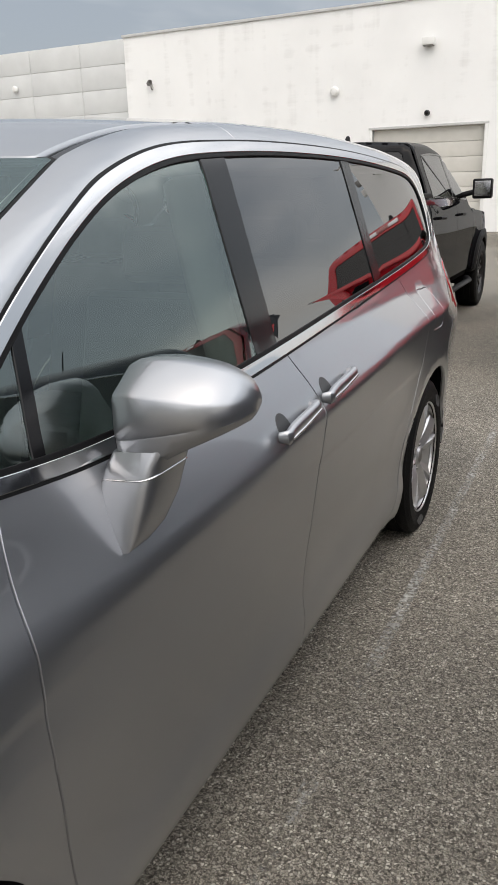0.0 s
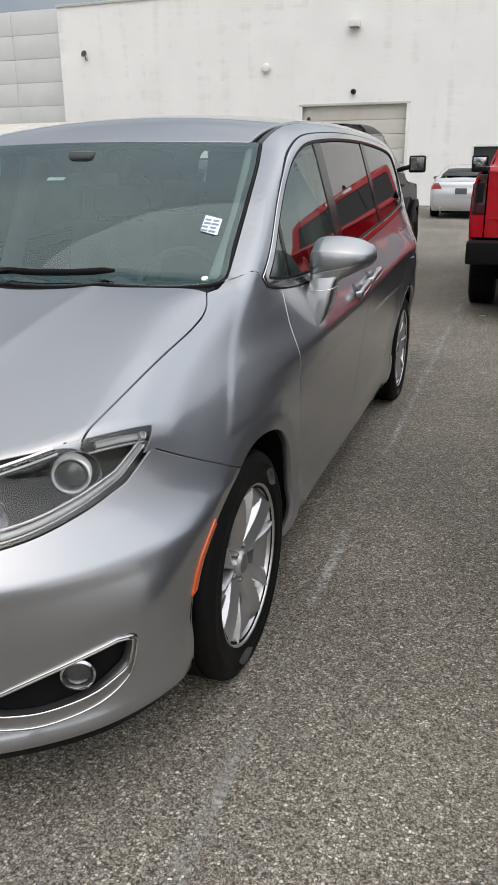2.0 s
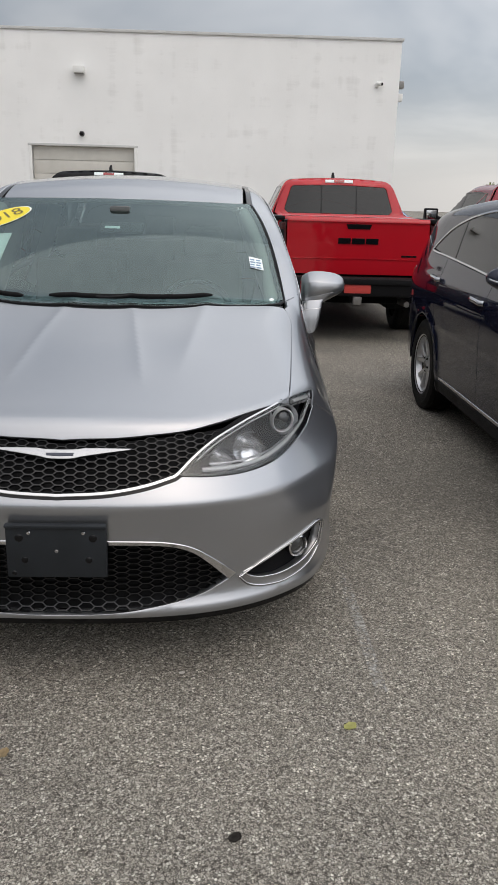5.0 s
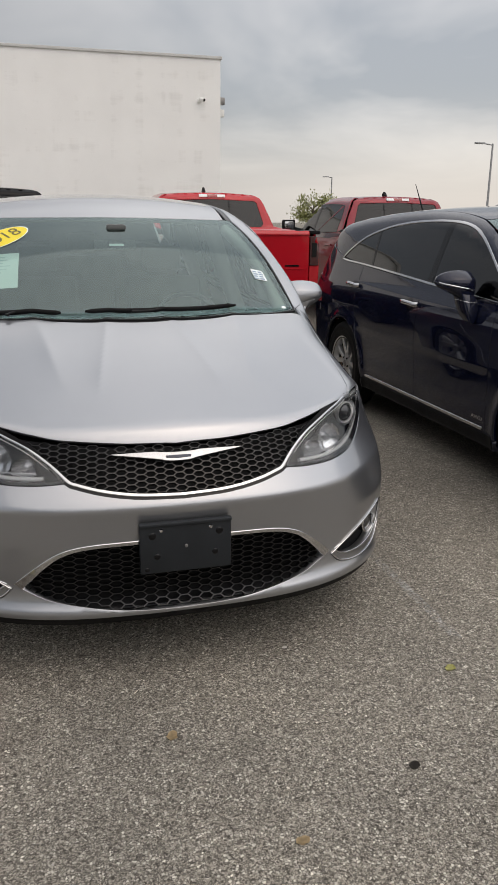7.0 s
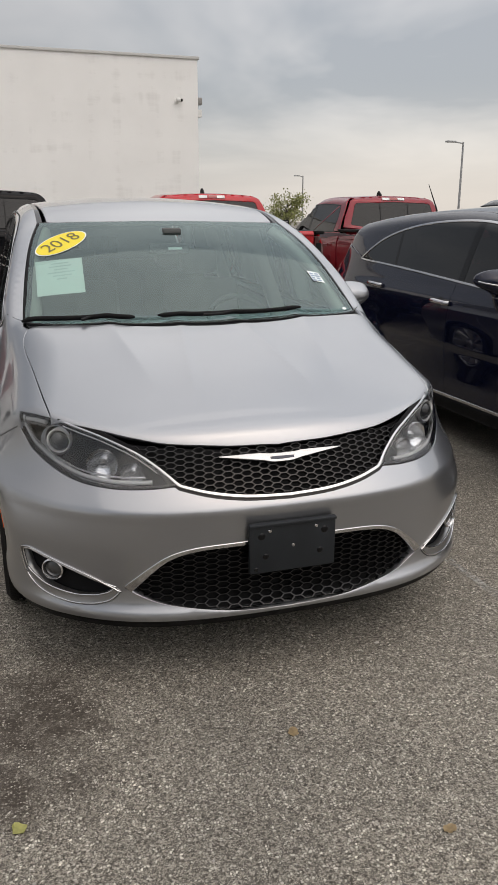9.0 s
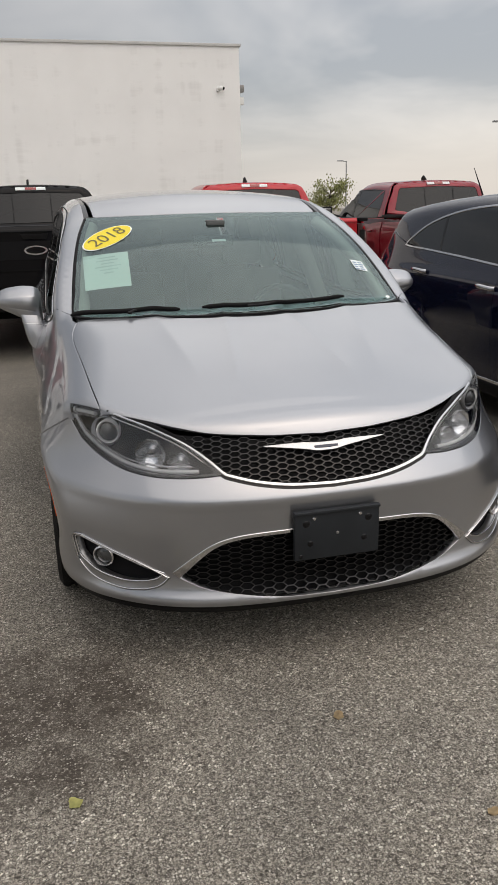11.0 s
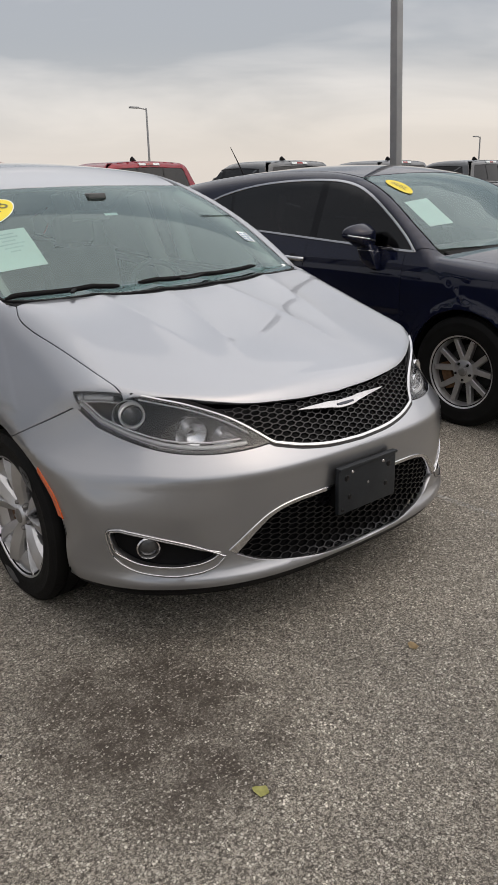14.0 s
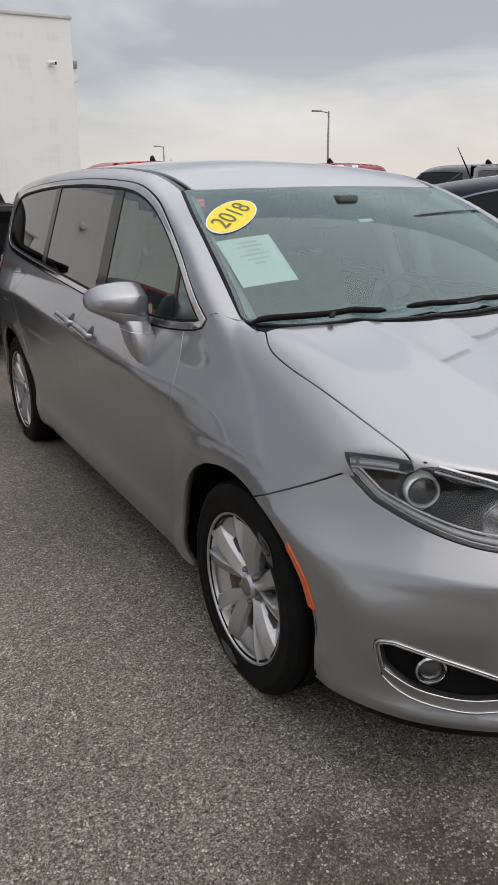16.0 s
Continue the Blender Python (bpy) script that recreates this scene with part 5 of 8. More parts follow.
    part("underbody", box(-0.86, 0.86, 0.52, 2.62, 0.20, 0.34, 0.02), LINER, car)
    part("underbody", box(-0.56, 0.56, -0.72, 0.6, 0.22, 0.62, 0.02), LINER, car)
    part("underbody", box(-0.56, 0.56, 2.5, 4.0, 0.26, 0.6, 0.02), LINER, car)
    van_inside(car, S)
    # stickers on the glass, as parts fixed to it
    def on_glass(pts, off=0.0015):
        return S.place("top", pts, off)

    def sticker(name, corners, mat, own, off, nx=6, ny=5):
        """A flat sheet on the windscreen between four corners."""
        tl, tr, br_, bl = [np.array(c) for c in corners]
        q = [(1 - v) * ((1 - u) * tl + u * tr) + v * ((1 - u) * bl + u * br_) for v in np.linspace(0, 1, ny) for u in np.linspace(0, 1, nx)]
        p = on_glass(q, off)
        bm = bmesh.new()
        vs = [bm.verts.new(k) for k in p]
        for j in range(ny - 1):
            for i in range(nx - 1):
                bm.faces.new((vs[j * nx + i], vs[j * nx + i + 1], vs[(j + 1) * nx + i + 1], vs[(j + 1) * nx + i]))
        bmesh.ops.recalc_face_normals(bm, faces=bm.faces)
        return part(name, bm, mat, own)
    paper = sticker("price_sheet", ((-0.712, 0.652), (-0.492, 0.644), (-0.508, 0.402), (-0.724, 0.414)), PAPER, ws, -0.005)
    paper["label"] = "pale green printed paper sheet behind the glass"
    for i, (a, b) in enumerate(((0.3, 0.7), (0.25, 0.75), (0.35, 0.65), (0.2, 0.8), (0.3, 0.72), (0.38, 0.6))):
        v = 0.62 - 0.022 * i
        sticker("print_line", ((-0.705 + 0.21 * a, v), (-0.705 + 0.21 * b, v), (-0.705 + 0.21 * b, v - 0.008), (-0.705 + 0.21 * a, v - 0.008)), PAPERINK, paper, -0.0035, 4, 2)
    cen, ax, mi = np.array((-0.573, 0.786)), np.array((0.126, 0.084)), np.array((-0.040, 0.064))
    for nm, k, mt, off in (("year_sticker", 1.0, STICKW, 0.001), ("year_sticker_face", 0.95, YELLOW, 0.002)):
        q = [cen] + [cen + k * (math.cos(a) * ax + math.sin(a) * mi) for a in np.linspace(0, 2 * math.pi, 48, endpoint=False)]
        p = on_glass(q, off)
        bm = bmesh.new()
        vs = [bm.verts.new(x) for x in p]
        for i in range(48):
            bm.faces.new((vs[0], vs[1 + i], vs[1 + (i + 1) % 48]))
        bmesh.ops.recalc_face_normals(bm, faces=bm.faces)
        ob = part(nm, bm, mt, ws if nm == "year_sticker" else oval)
        if nm == "year_sticker":
            oval = ob
            ob["label"] = "yellow oval year sticker"
    lettering(oval, "2018", lambda u, v: tuple(on_glass([cen + (u - 0.03 * v) * ax * 0.37 + v * mi * 0.72], 0.0032)[0]), INK, "dark year figures")
    sticker("small_label", ((-0.055, 0.685), (0.018, 0.685), (0.018, 0.664), (-0.055, 0.664)), STICKW, ws, -0.006, 4, 2)
    st = sticker("inspection_sticker", ((0.638, 0.528), (0.700, 0.520), (0.708, 0.448), (0.646, 0.455)), STICKW, ws, 0.001, 4, 4)
    for i in range(4):
        for j in range(2):
            u, v = 0.645 + 0.028 * j, 0.512 - 0.016 * i
            sticker("print_block", ((u, v), (u + 0.02 + 0.004 * (i % 2), v), (u + 0.02 + 0.004 * (i % 2), v - 0.009), (u, v - 0.009)), STICKB, st, 0.002, 2, 2)
    c = on_glass([(0.736, 0.262)], 0.002)[0]
    part("round_dot", lathe([(0, 0.001), (0.009, 0.001), (0.011, 0)], 20, pose(*c, 28)), STICKW, ws)
    return car


def lettering(own, text, where, mat, lab):
    """Flat built-in letters laid on a surface; where() maps letter units to places."""
    cu = bpy.data.curves.new("figures", "FONT")
    cu.body, cu.align_x, cu.align_y, cu.size = text, "CENTER", "CENTER", 1.9
    cu.offset = 0.004
    tmp = bpy.data.objects.new("figures", cu)
    scene.collection.objects.link(tmp)
    bpy.context.view_layer.update()
    me = bpy.data.meshes.new_from_object(tmp.evaluated_get(bpy.context.evaluated_depsgraph_get()))
    bpy.data.objects.remove(tmp)
    for v in me.vertices:
        v.co = where(v.co.x, v.co.y)
    me.materials.clear()
    ob = mesh_object("figures", me, mat, own, lab)
    return ob


def seat(car, x, y, z, w=0.50, mat=None):
    mat = mat or SEATC
    st = new("seat")
    st.parent = car
    st.empty_display_size = 0.1
    st.matrix_local = pose(x, y, z)
    part("seat_cushion", box(-w / 2, w / 2, -0.26, 0.26, 0, 0.16, 0.05, 3), mat, st, "grey cloth seat")
    bm = box(-w / 2, w / 2, -0.07, 0.07, 0, 0.62, 0.05, 3)
    bm.transform(pose(0, 0.27, 0.10, -14))
    part("seat_back", bm, mat, st)
    bm = box(-0.13, 0.13, -0.05, 0.05, 0, 0.17, 0.045, 3)
    bm.transform(pose(0, 0.42, 0.73, -10))
    part("headrest", bm, mat, st)


def van_inside(car, S):
    part("cabin_floor", box(-0.84, 0.84, 0.35, 3.9, 0.33, 0.36), DASH, car)
    bm = box(-0.74, 0.74, 0.18, 0.72, 0.78, 1.02, 0.07, 4)
    part("dashboard", bm, DASH, car, "dark grey dashboard")
    part("instrument_hood", box(0.18, 0.56, 0.45, 0.74, 0.98, 1.07, 0.04, 3), DASH, car)
    wheel_c = pose(0.38, 0.86, 1.0, 62, 0, 0)
    ring = [tuple(wheel_c @ Vector((0.185 * math.cos(a), 0.185 * math.sin(a), 0))) for a in np.linspace(0, 2 * math.pi, 40, endpoint=False)]
    sw = part("steering_wheel", tube(ring, 0.016, 10, True), DASH, car, "dark steering wheel")
    bm = box(-0.06, 0.06, -0.05, 0.05, -0.03, 0.01, 0.02)
    bm.transform(wheel_c)
    part("wheel_boss", bm, DASH, sw)
    for a in (0, 180, 270):
        bm = box(0.04, 0.18, -0.015, 0.015, -0.01, 0.005, 0.004)
        bm.transform(wheel_c @ pose(0, 0, 0, 0, 0, a))
        part("wheel_spoke", bm, DASH, sw)
    part("console", box(-0.14, 0.14, 0.65, 1.2, 0.4, 0.80, 0.05, 3), DASH, car)
    for x in (0.40, -0.40):
        seat(car, x, 1.42, 0.50)
        seat(car, x, 2.28, 0.50)
    seat(car, 0, 3.15, 0.55, 1.3)
    S.panel("headliner", "top", mirrored(spl((0, 1.04), (0.60, 1.08)) + spl((0.60, 1.1), (0.58, 3.6)) + spl((0.56, 3.62), (0, 3.7))), TRIMC, car, res=0.08, off=-0.05, depth=0.01)
    for s in (1, -1):
        p = S.place("top", spl((0.755, 0.30), (0.735, 0.55), (0.69, 0.80), (0.64, 1.02)), -0.05)
        part("inner_pillar", tube([(s * q[0], q[1], q[2]) for q in p], 0.035, 10), TRIMC, car, "pale inner windscreen pillar")
        for y0, y1, w in ((1.46, 1.53, 0.05), (2.55, 2.54, 0.05)):
            p = S.place("side", [(y0, 1.05), ((y0 + y1) / 2, 1.3), (y1, 1.56)], -0.115)
            part("inner_pillar", tube([(s * q[0], q[1], q[2]) for q in p], w, 10), TRIMC, car)
    part("rear_view_mirror", box(-0.11, 0.11, 0.90, 0.92, 1.40, 1.455, 0.012), GREYIN, car, "dark interior mirror")
    part("sensor_box", box(-0.05, 0.05, 0.82, 0.93, 1.50, 1.535, 0.015), GREYIN, car)


van = build_van()


# ---- other vehicles ----
def car_shell(P):
    """The signed body function of a plain car or sport utility vehicle from its profile curves."""
    def f(p):
        x, y, z = np.abs(p[:, 0]), p[:, 1], p[:, 2]
        w = P["side"](z) - 0.05 * rise(0.2, P["nose_y"], y) - 0.10 * rise(P["tail_y"] - 1.0, P["tail_y"], y) ** 2
        for cy in P["axles"]:
            r = np.hypot((y - cy) / P["arch"], (z - P["tyre"]) / P["arch"])
            w = w + P.get("flare", 0.014) * np.exp(-((r - 1.0) / 0.12) ** 2) * (z < 1.0)
        side = x - w
        top = z - (P["hood"](y) - 0.07 * x * x)
        nose = P["front"](z) + 0.12 * x ** 2 + 0.30 * x ** 4 - y
        tail = y - (P["back"](z) - 0.07 * x ** 2 - 0.12 * x ** 4)
        low = smax(smax(smax(side, smax(nose, tail, 0.02), 0.10), top, 0.07), P["floor"] - z, 0.02)
        roof = z - (P["roof"](y) - 0.10 * x * x)
        screen = z - (P["screen"](y) + 0.05 * (1 - (x / 0.7) ** 2))
        high = smax(smax(smax(side, roof, 0.10), screen, 0.04), tail, 0.10)
        high = smax(high, -0.2 - y, 0.02)
        return smin(low, smax(high, P["floor"] + 0.5 - z, 0.02), 0.015)
    return f


def make_car(name, m, P, mat, label, category, style="suv", rim=None, res=0.045, inner=True):
    """A whole car: body panels cut by door seams, glass, trim, lamps, mirrors and wheels."""
    S = Shell(car_shell(P), 0.7, 0.6)
    car = thing(name, m, label, category)
    top3 = lambda q: [tuple(p) for p in S.place("top", q)]
    side3 = lambda q: [tuple(p) for p in S.place("side", q)]
    dlo = loop(spl(*P["dlo"], P["dlo"][0], n=6))
    g = [tuple(q) for q in shrink(even(dlo, 0.04), P.get("trim_w", 0.016))]
    a, t, b0 = P["arch"], P["tyre"], P["sill"]
    y0, y1 = P["axles"]
    hx = P["hood_x"]
    hl = spl((hx - 0.02, P["hood_y"]), (hx, P["hood_y"] + 0.35), (hx + 0.04, P["cowl_y"]))
    s1, s2, s3 = P["seams"]
    belt = lambda u, v: [q for q in dlo if q[1] < P["belt"] + 0.12 and u < q[0] < v and q[1] < np.interp(q[0], *P["belt_line"]) + 0.03]
    bz = lambda y: float(np.interp(y, *P["belt_line"]))
    lo_f = arch(y0, t, a, a, 172, 0)
    lo_r = arch(y1, t, a, a, 180, 8)
    ax = P["a_edge"]
    edge3 = top3(spl(*ax))
    for s in (1, -1):
        fender = loop(top3(hl), top3([hl[-1], ax[0]]), [edge3[0], *side3([P["dlo"][0]])], side3([P["dlo"][0], (s1, bz(s1))]), side3([(s1, bz(s1)), (s1 + 0.02, b0)]),
                      side3([(s1 + 0.02, b0), (y0 + a, b0)]), side3([(y0 + a, b0)] + lo_f[::-1]), side3([lo_f[0], (y0 - a - 0.05, P["lamp_z"])]),
                      [*side3([(y0 - a - 0.05, P["lamp_z"])]), *top3([hl[0]])])
        S.panel("fender", "roll", fender, mat, car, s, res=res, depth=0.03)
        S.panel("front_door", "side", loop([(s1 + 0.02, b0), (s1, bz(s1))], [(s1, bz(s1))] + belt(s1, s2) + [(s2, bz(s2))], [(s2, bz(s2)), (s2 + 0.03, b0 + 0.35), (s2, b0)], [(s2, b0), (s1 + 0.02, b0)]), mat, car, s, res=res)
        ra = [q for q in lo_r if q[0] < y1 - 0.02]
        S.panel("rear_door", "side", loop([(s2, b0), (s2 + 0.03, b0 + 0.35), (s2, bz(s2))], [(s2, bz(s2))] + belt(s2, s3) + [(s3, bz(s3))],
                                          [(s3, bz(s3)), (s3, t + a + 0.10)], spl((s3, t + a + 0.10), (y1 - a * 0.72, t + a * 0.78), (y1 - a - 0.02, b0)), [(y1 - a - 0.02, b0), (s2, b0)]), mat, car, s, res=res)
        S.panel("sill", "side", [(y0 + a, b0), (y1 - a, b0), (y1 - a, P["floor"] + 0.03), (y0 + a, P["floor"] + 0.03)], P.get("sill_mat", mat), car, s, res=res, depth=0.04)
        tz = P["tail_edge"]
        S.panel("rear_quarter", "side", loop(spl((y1 - a - 0.02, b0), (y1 - a * 0.72, t + a * 0.78), (s3, t + a + 0.10)), [(s3, t + a + 0.10), (s3, bz(s3))],
                                             [(s3, bz(s3))] + belt(s3, 9) + [P["dlo_tail"]], [P["dlo_tail"], tz[0]], list(tz), [tz[-1], (tz[-1][0], 0.36)], [(tz[-1][0], 0.36), (y1 + a, 0.34)],
                                             [(y1 + a, 0.34)] + lo_r[::-1][3:] + [(y1 - a - 0.02, b0)]), mat, car, s, res=res, depth=0.03)
        up = [q for q in dlo if q[1] > np.interp(q[0], *P["belt_line"]) + 0.02]
        k = min(range(len(up)), key=lambda i: up[i][0])
        up = up[k:] + up[:k]
        if up[1][0] > 1.0 + up[0][0] or up[1][1] < up[0][1]:
            up = up[:1] + up[:0:-1]
        rx = P["rail_x"]
        ditch = spl(ax[-1], (rx, ax[-1][1] + 0.4), (rx, (ax[-1][1] + P["roof_end"]) / 2), (rx - 0.08, P["roof_end"]))
        S.panel("pillar_and_rail", "roll", loop(edge3, top3(ditch), [top3(ditch)[-1], *side3([tz[0]])], side3([tz[0], P["dlo_tail"]]), side3([P["dlo_tail"]] + [q for q in up[::-1] if q[0] < P["dlo_tail"][0] - 0.02] + [P["dlo"][0]]),
                                                [*side3([P["dlo"][0]]), edge3[0]]), mat, car, s, res=res)
        S.panel("window_trim", "side", even(dlo, 0.04), P.get("trim", CHROME), car, s, res=0.04, holes=[g], off=0.004, depth=0.012, gap=0.0, label="bright window surround")
        posts = P["posts"]
        for i in range(len(posts) + 1):
            h = g
            if i:
                u0, u1, w = posts[i - 1]
                h = clip(h, (u1 + w, 1.9), (u0 + w, 0.9))
            if i < len(posts):
                u0, u1, w = posts[i]
                h = clip(h, (u0 - w, 0.9), (u1 - w, 1.9))
            S.panel("side_glass", "side", h, P.get("glass", TGLASS), car, s, res=0.06, off=-0.003, depth=0.004, gap=0.0, round_edge=False, label="dark tinted side glass")
        for u0, u1, w in posts:
            S.panel("window_post", "side", clip(clip(g, (u1 - w, 1.9), (u0 - w, 0.9)), (u0 + w, 0.9), (u1 + w, 1.9)), GLOSSB, car, s, res=0.05, off=-0.001, depth=0.01, gap=0.0)
        for hy, hz in P["handles"]:
            q = S.place("side", spl((hy - 0.11, hz - 0.004), (hy, hz), (hy + 0.11, hz + 0.004), n=5), 0.03)
            q[0] -= (0.024, 0, 0)
            q[-1] -= (0.024, 0, 0)
            part("door_handle", tube([(s * p[0], p[1], p[2]) for p in q], 0.014, 8, flat=1.2), P.get("handle", CHROME), car, "bright door handle")
            # flat black disc in place of the shade in the handle hollow
            S.panel("handle_cup", "side", circle(hy + 0.02, hz, 0.045, 20), GLOSSB, car, s, res=0.03, off=0.001, depth=0.004)
        if P.get("mirror"):
            build_mirror(car, s, P["mirror"], P.get("mirror_mat", mat), 1.02, P.get("mirror_chrome", False))
        if P.get("flare_mat"):
            for cy, d in ((y0, (178, 2)), (y1, (178, 2))):
                S.panel("arch_cover", "side", arch(cy, t, a + 0.05, a + 0.05, *d) + arch(cy, t, a - 0.004, a - 0.004, d[1], d[0]), P["flare_mat"], car, s, res=0.05, off=0.006, depth=0.03)
        if P.get("side_strip"):
            u0, u1, v0, v1 = P["side_strip"]
            S.panel("side_strip", "side", [(u0, v0), (u1, v0), (u1, v1), (u0, v1)], SATIN, car, s, res=0.05, off=0.006, depth=0.01, gap=0.0, label="satin metal strip along the door bottom")
            S.panel("lower_cladding", "side", [(y0 + a + 0.02, P["floor"] + 0.04), (y1 - a - 0.02, P["floor"] + 0.04), (y1 - a - 0.02, v0 - 0.01), (y0 + a + 0.02, v0 - 0.01)], PLASTIC, car, s, res=0.06, off=0.007, depth=0.01)
        S.panel("headlamp", "fan", [(s_ * 1, y_, z_) for s_, y_, z_ in P["lamp3"]], LAMPIN if P.get("dark_lamp", True) else REFLECT, car, s, res=0.04, off=0.004, depth=0.02, label="headlamp")
        S.panel("tail_lamp", "back", P["tail_lamp"], REDLENS, car, s, res=0.04, off=0.006, depth=0.02, label="red tail lamp lens")
    hood = mirrored(spl((0, P["hood_y"] - 0.10), (hx * 0.6, P["hood_y"] - 0.06), (hx - 0.02, P["hood_y"])) + hl[1:] + spl((hx + 0.03, P["cowl_y"] + 0.03), (0.4, P["cowl_y"] - 0.05), (0, P["cowl_y"] - 0.10)))
    S.panel("hood", "top", hood, mat, car, res=res, depth=0.03)
    hd = spl((0, ax[-1][1] - 0.08), (0.35, ax[-1][1] - 0.05), (ax[-1][0] - 0.01, ax[-1][1]))
    ws = mirrored(spl((0, P["cowl_y"] - 0.02), (0.4, P["cowl_y"] + 0.02), (ax[0][0] - 0.03, ax[0][1])) + [(q[0] - 0.012, q[1]) for q in spl(*ax)][1:-1] + hd[::-1])
    S.panel("windscreen", "top", ws, WGLASS, car, res=0.06, off=-0.003, depth=0.006, round_edge=False, label="tinted windscreen").visible_shadow = False
    S.panel("cowl", "top", mirrored(spl((0, P["cowl_y"] - 0.10), (0.7, P["cowl_y"] - 0.02)) + spl((0.74, P["cowl_y"] + 0.06), (0, P["cowl_y"] + 0.01))), PLASTIC, car, res=0.05, off=-0.012)
    S.panel("roof", "top", mirrored(hd + spl((P["rail_x"], ax[-1][1] + 0.4), (P["rail_x"], (ax[-1][1] + P["roof_end"]) / 2), (P["rail_x"] - 0.08, P["roof_end"])) + spl((P["rail_x"] - 0.10, P["roof_end"] + 0.01), (0, P["roof_end"] + 0.04))), mat, car, res=0.06)
    fy = P["front_edge"]
    S.panel("front_bumper", "fan", mirrored([(0, -1, P["nose_top"])] + [(x, y, z) for x, y, z in P["front3"]] + [(0.5, -0.8, P["floor"] + 0.03), (0, -0.9, P["floor"] + 0.02)]), mat, car, res=res, depth=0.04)
    S.panel("grille", "fan", mirrored([(0, -1, P["grille"][0]), (0.42, -0.9, P["grille"][0]), (0.38, -0.9, P["grille"][1]), (0, -1, P["grille"][1])]), PLASTIC, car, res=0.06, off=0.004, depth=0.01, label="dark grille")
    tb, tt = P["gate"]
    S.panel("rear_bumper", "back", mirrored([(0, P["floor"] + 0.05), (0.80, P["floor"] + 0.05), (0.88, 0.40), (0.88, tb), (0, tb)]), mat, car, res=0.06, depth=0.03)
    S.panel("tailgate", "back", mirrored([(0, tb), (0.84, tb), (0.88, (tb + tt) / 2), (0.80, tt), (0, tt)]), mat, car, res=0.05, depth=0.03)
    S.panel("rear_glass", "back", mirrored([(0, tt), (0.70, tt), (0.60, P["rear_glass"]), (0, P["rear_glass"] + 0.02)]), TGLASS, car, res=0.06, off=-0.002, depth=0.01, label="dark rear glass")
    S.panel("roof_spoiler", "back", mirrored([(0, P["rear_glass"] + 0.02), (0.60, P["rear_glass"]), (0.72, tt + 0.02), (0.76, tt + 0.05), (0.62, P["rear_glass"] + 0.08), (0, P["rear_glass"] + 0.10)]), mat, car, res=0.05, depth=0.02)
    wheel_set(car, P["axles"], P["half"], t, P["rim"], 0.23, style, rim or ALLOY)
    for cy in P["axles"]:
        well(car, cy, t, a, a, 0.5, P["half"] - 0.03)
    part("underbody", box(-0.8, 0.8, y0 + a, y1 - a, P["floor"], P["floor"] + 0.15), LINER, car)
    part("underbody", box(-0.52, 0.52, P["nose_y"] + 0.25, y0 + a, P["floor"], 0.65), LINER, car)
    part("underbody", box(-0.52, 0.52, y1 - a, P["tail_y"] - 0.2, P["floor"], 0.65), LINER, car)
    if inner:
        part("cabin_floor", box(-0.78, 0.78, y0 + a, P["tail_y"] - 0.3, 0.55, 0.58), DASH, car)
        part("dashboard", box(-0.70, 0.70, P["cowl_y"] + 0.05, P["cowl_y"] + 0.5, 0.75, P["belt"] - 0.05, 0.06, 3), DASH, car)
        for x in (-0.38, 0.38):
            seat(car, x, P["cowl_y"] + 1.15, 0.55, 0.5, DASH)
            seat(car, x, P["cowl_y"] + 2.0, 0.55, 0.5, DASH)
    return car, S


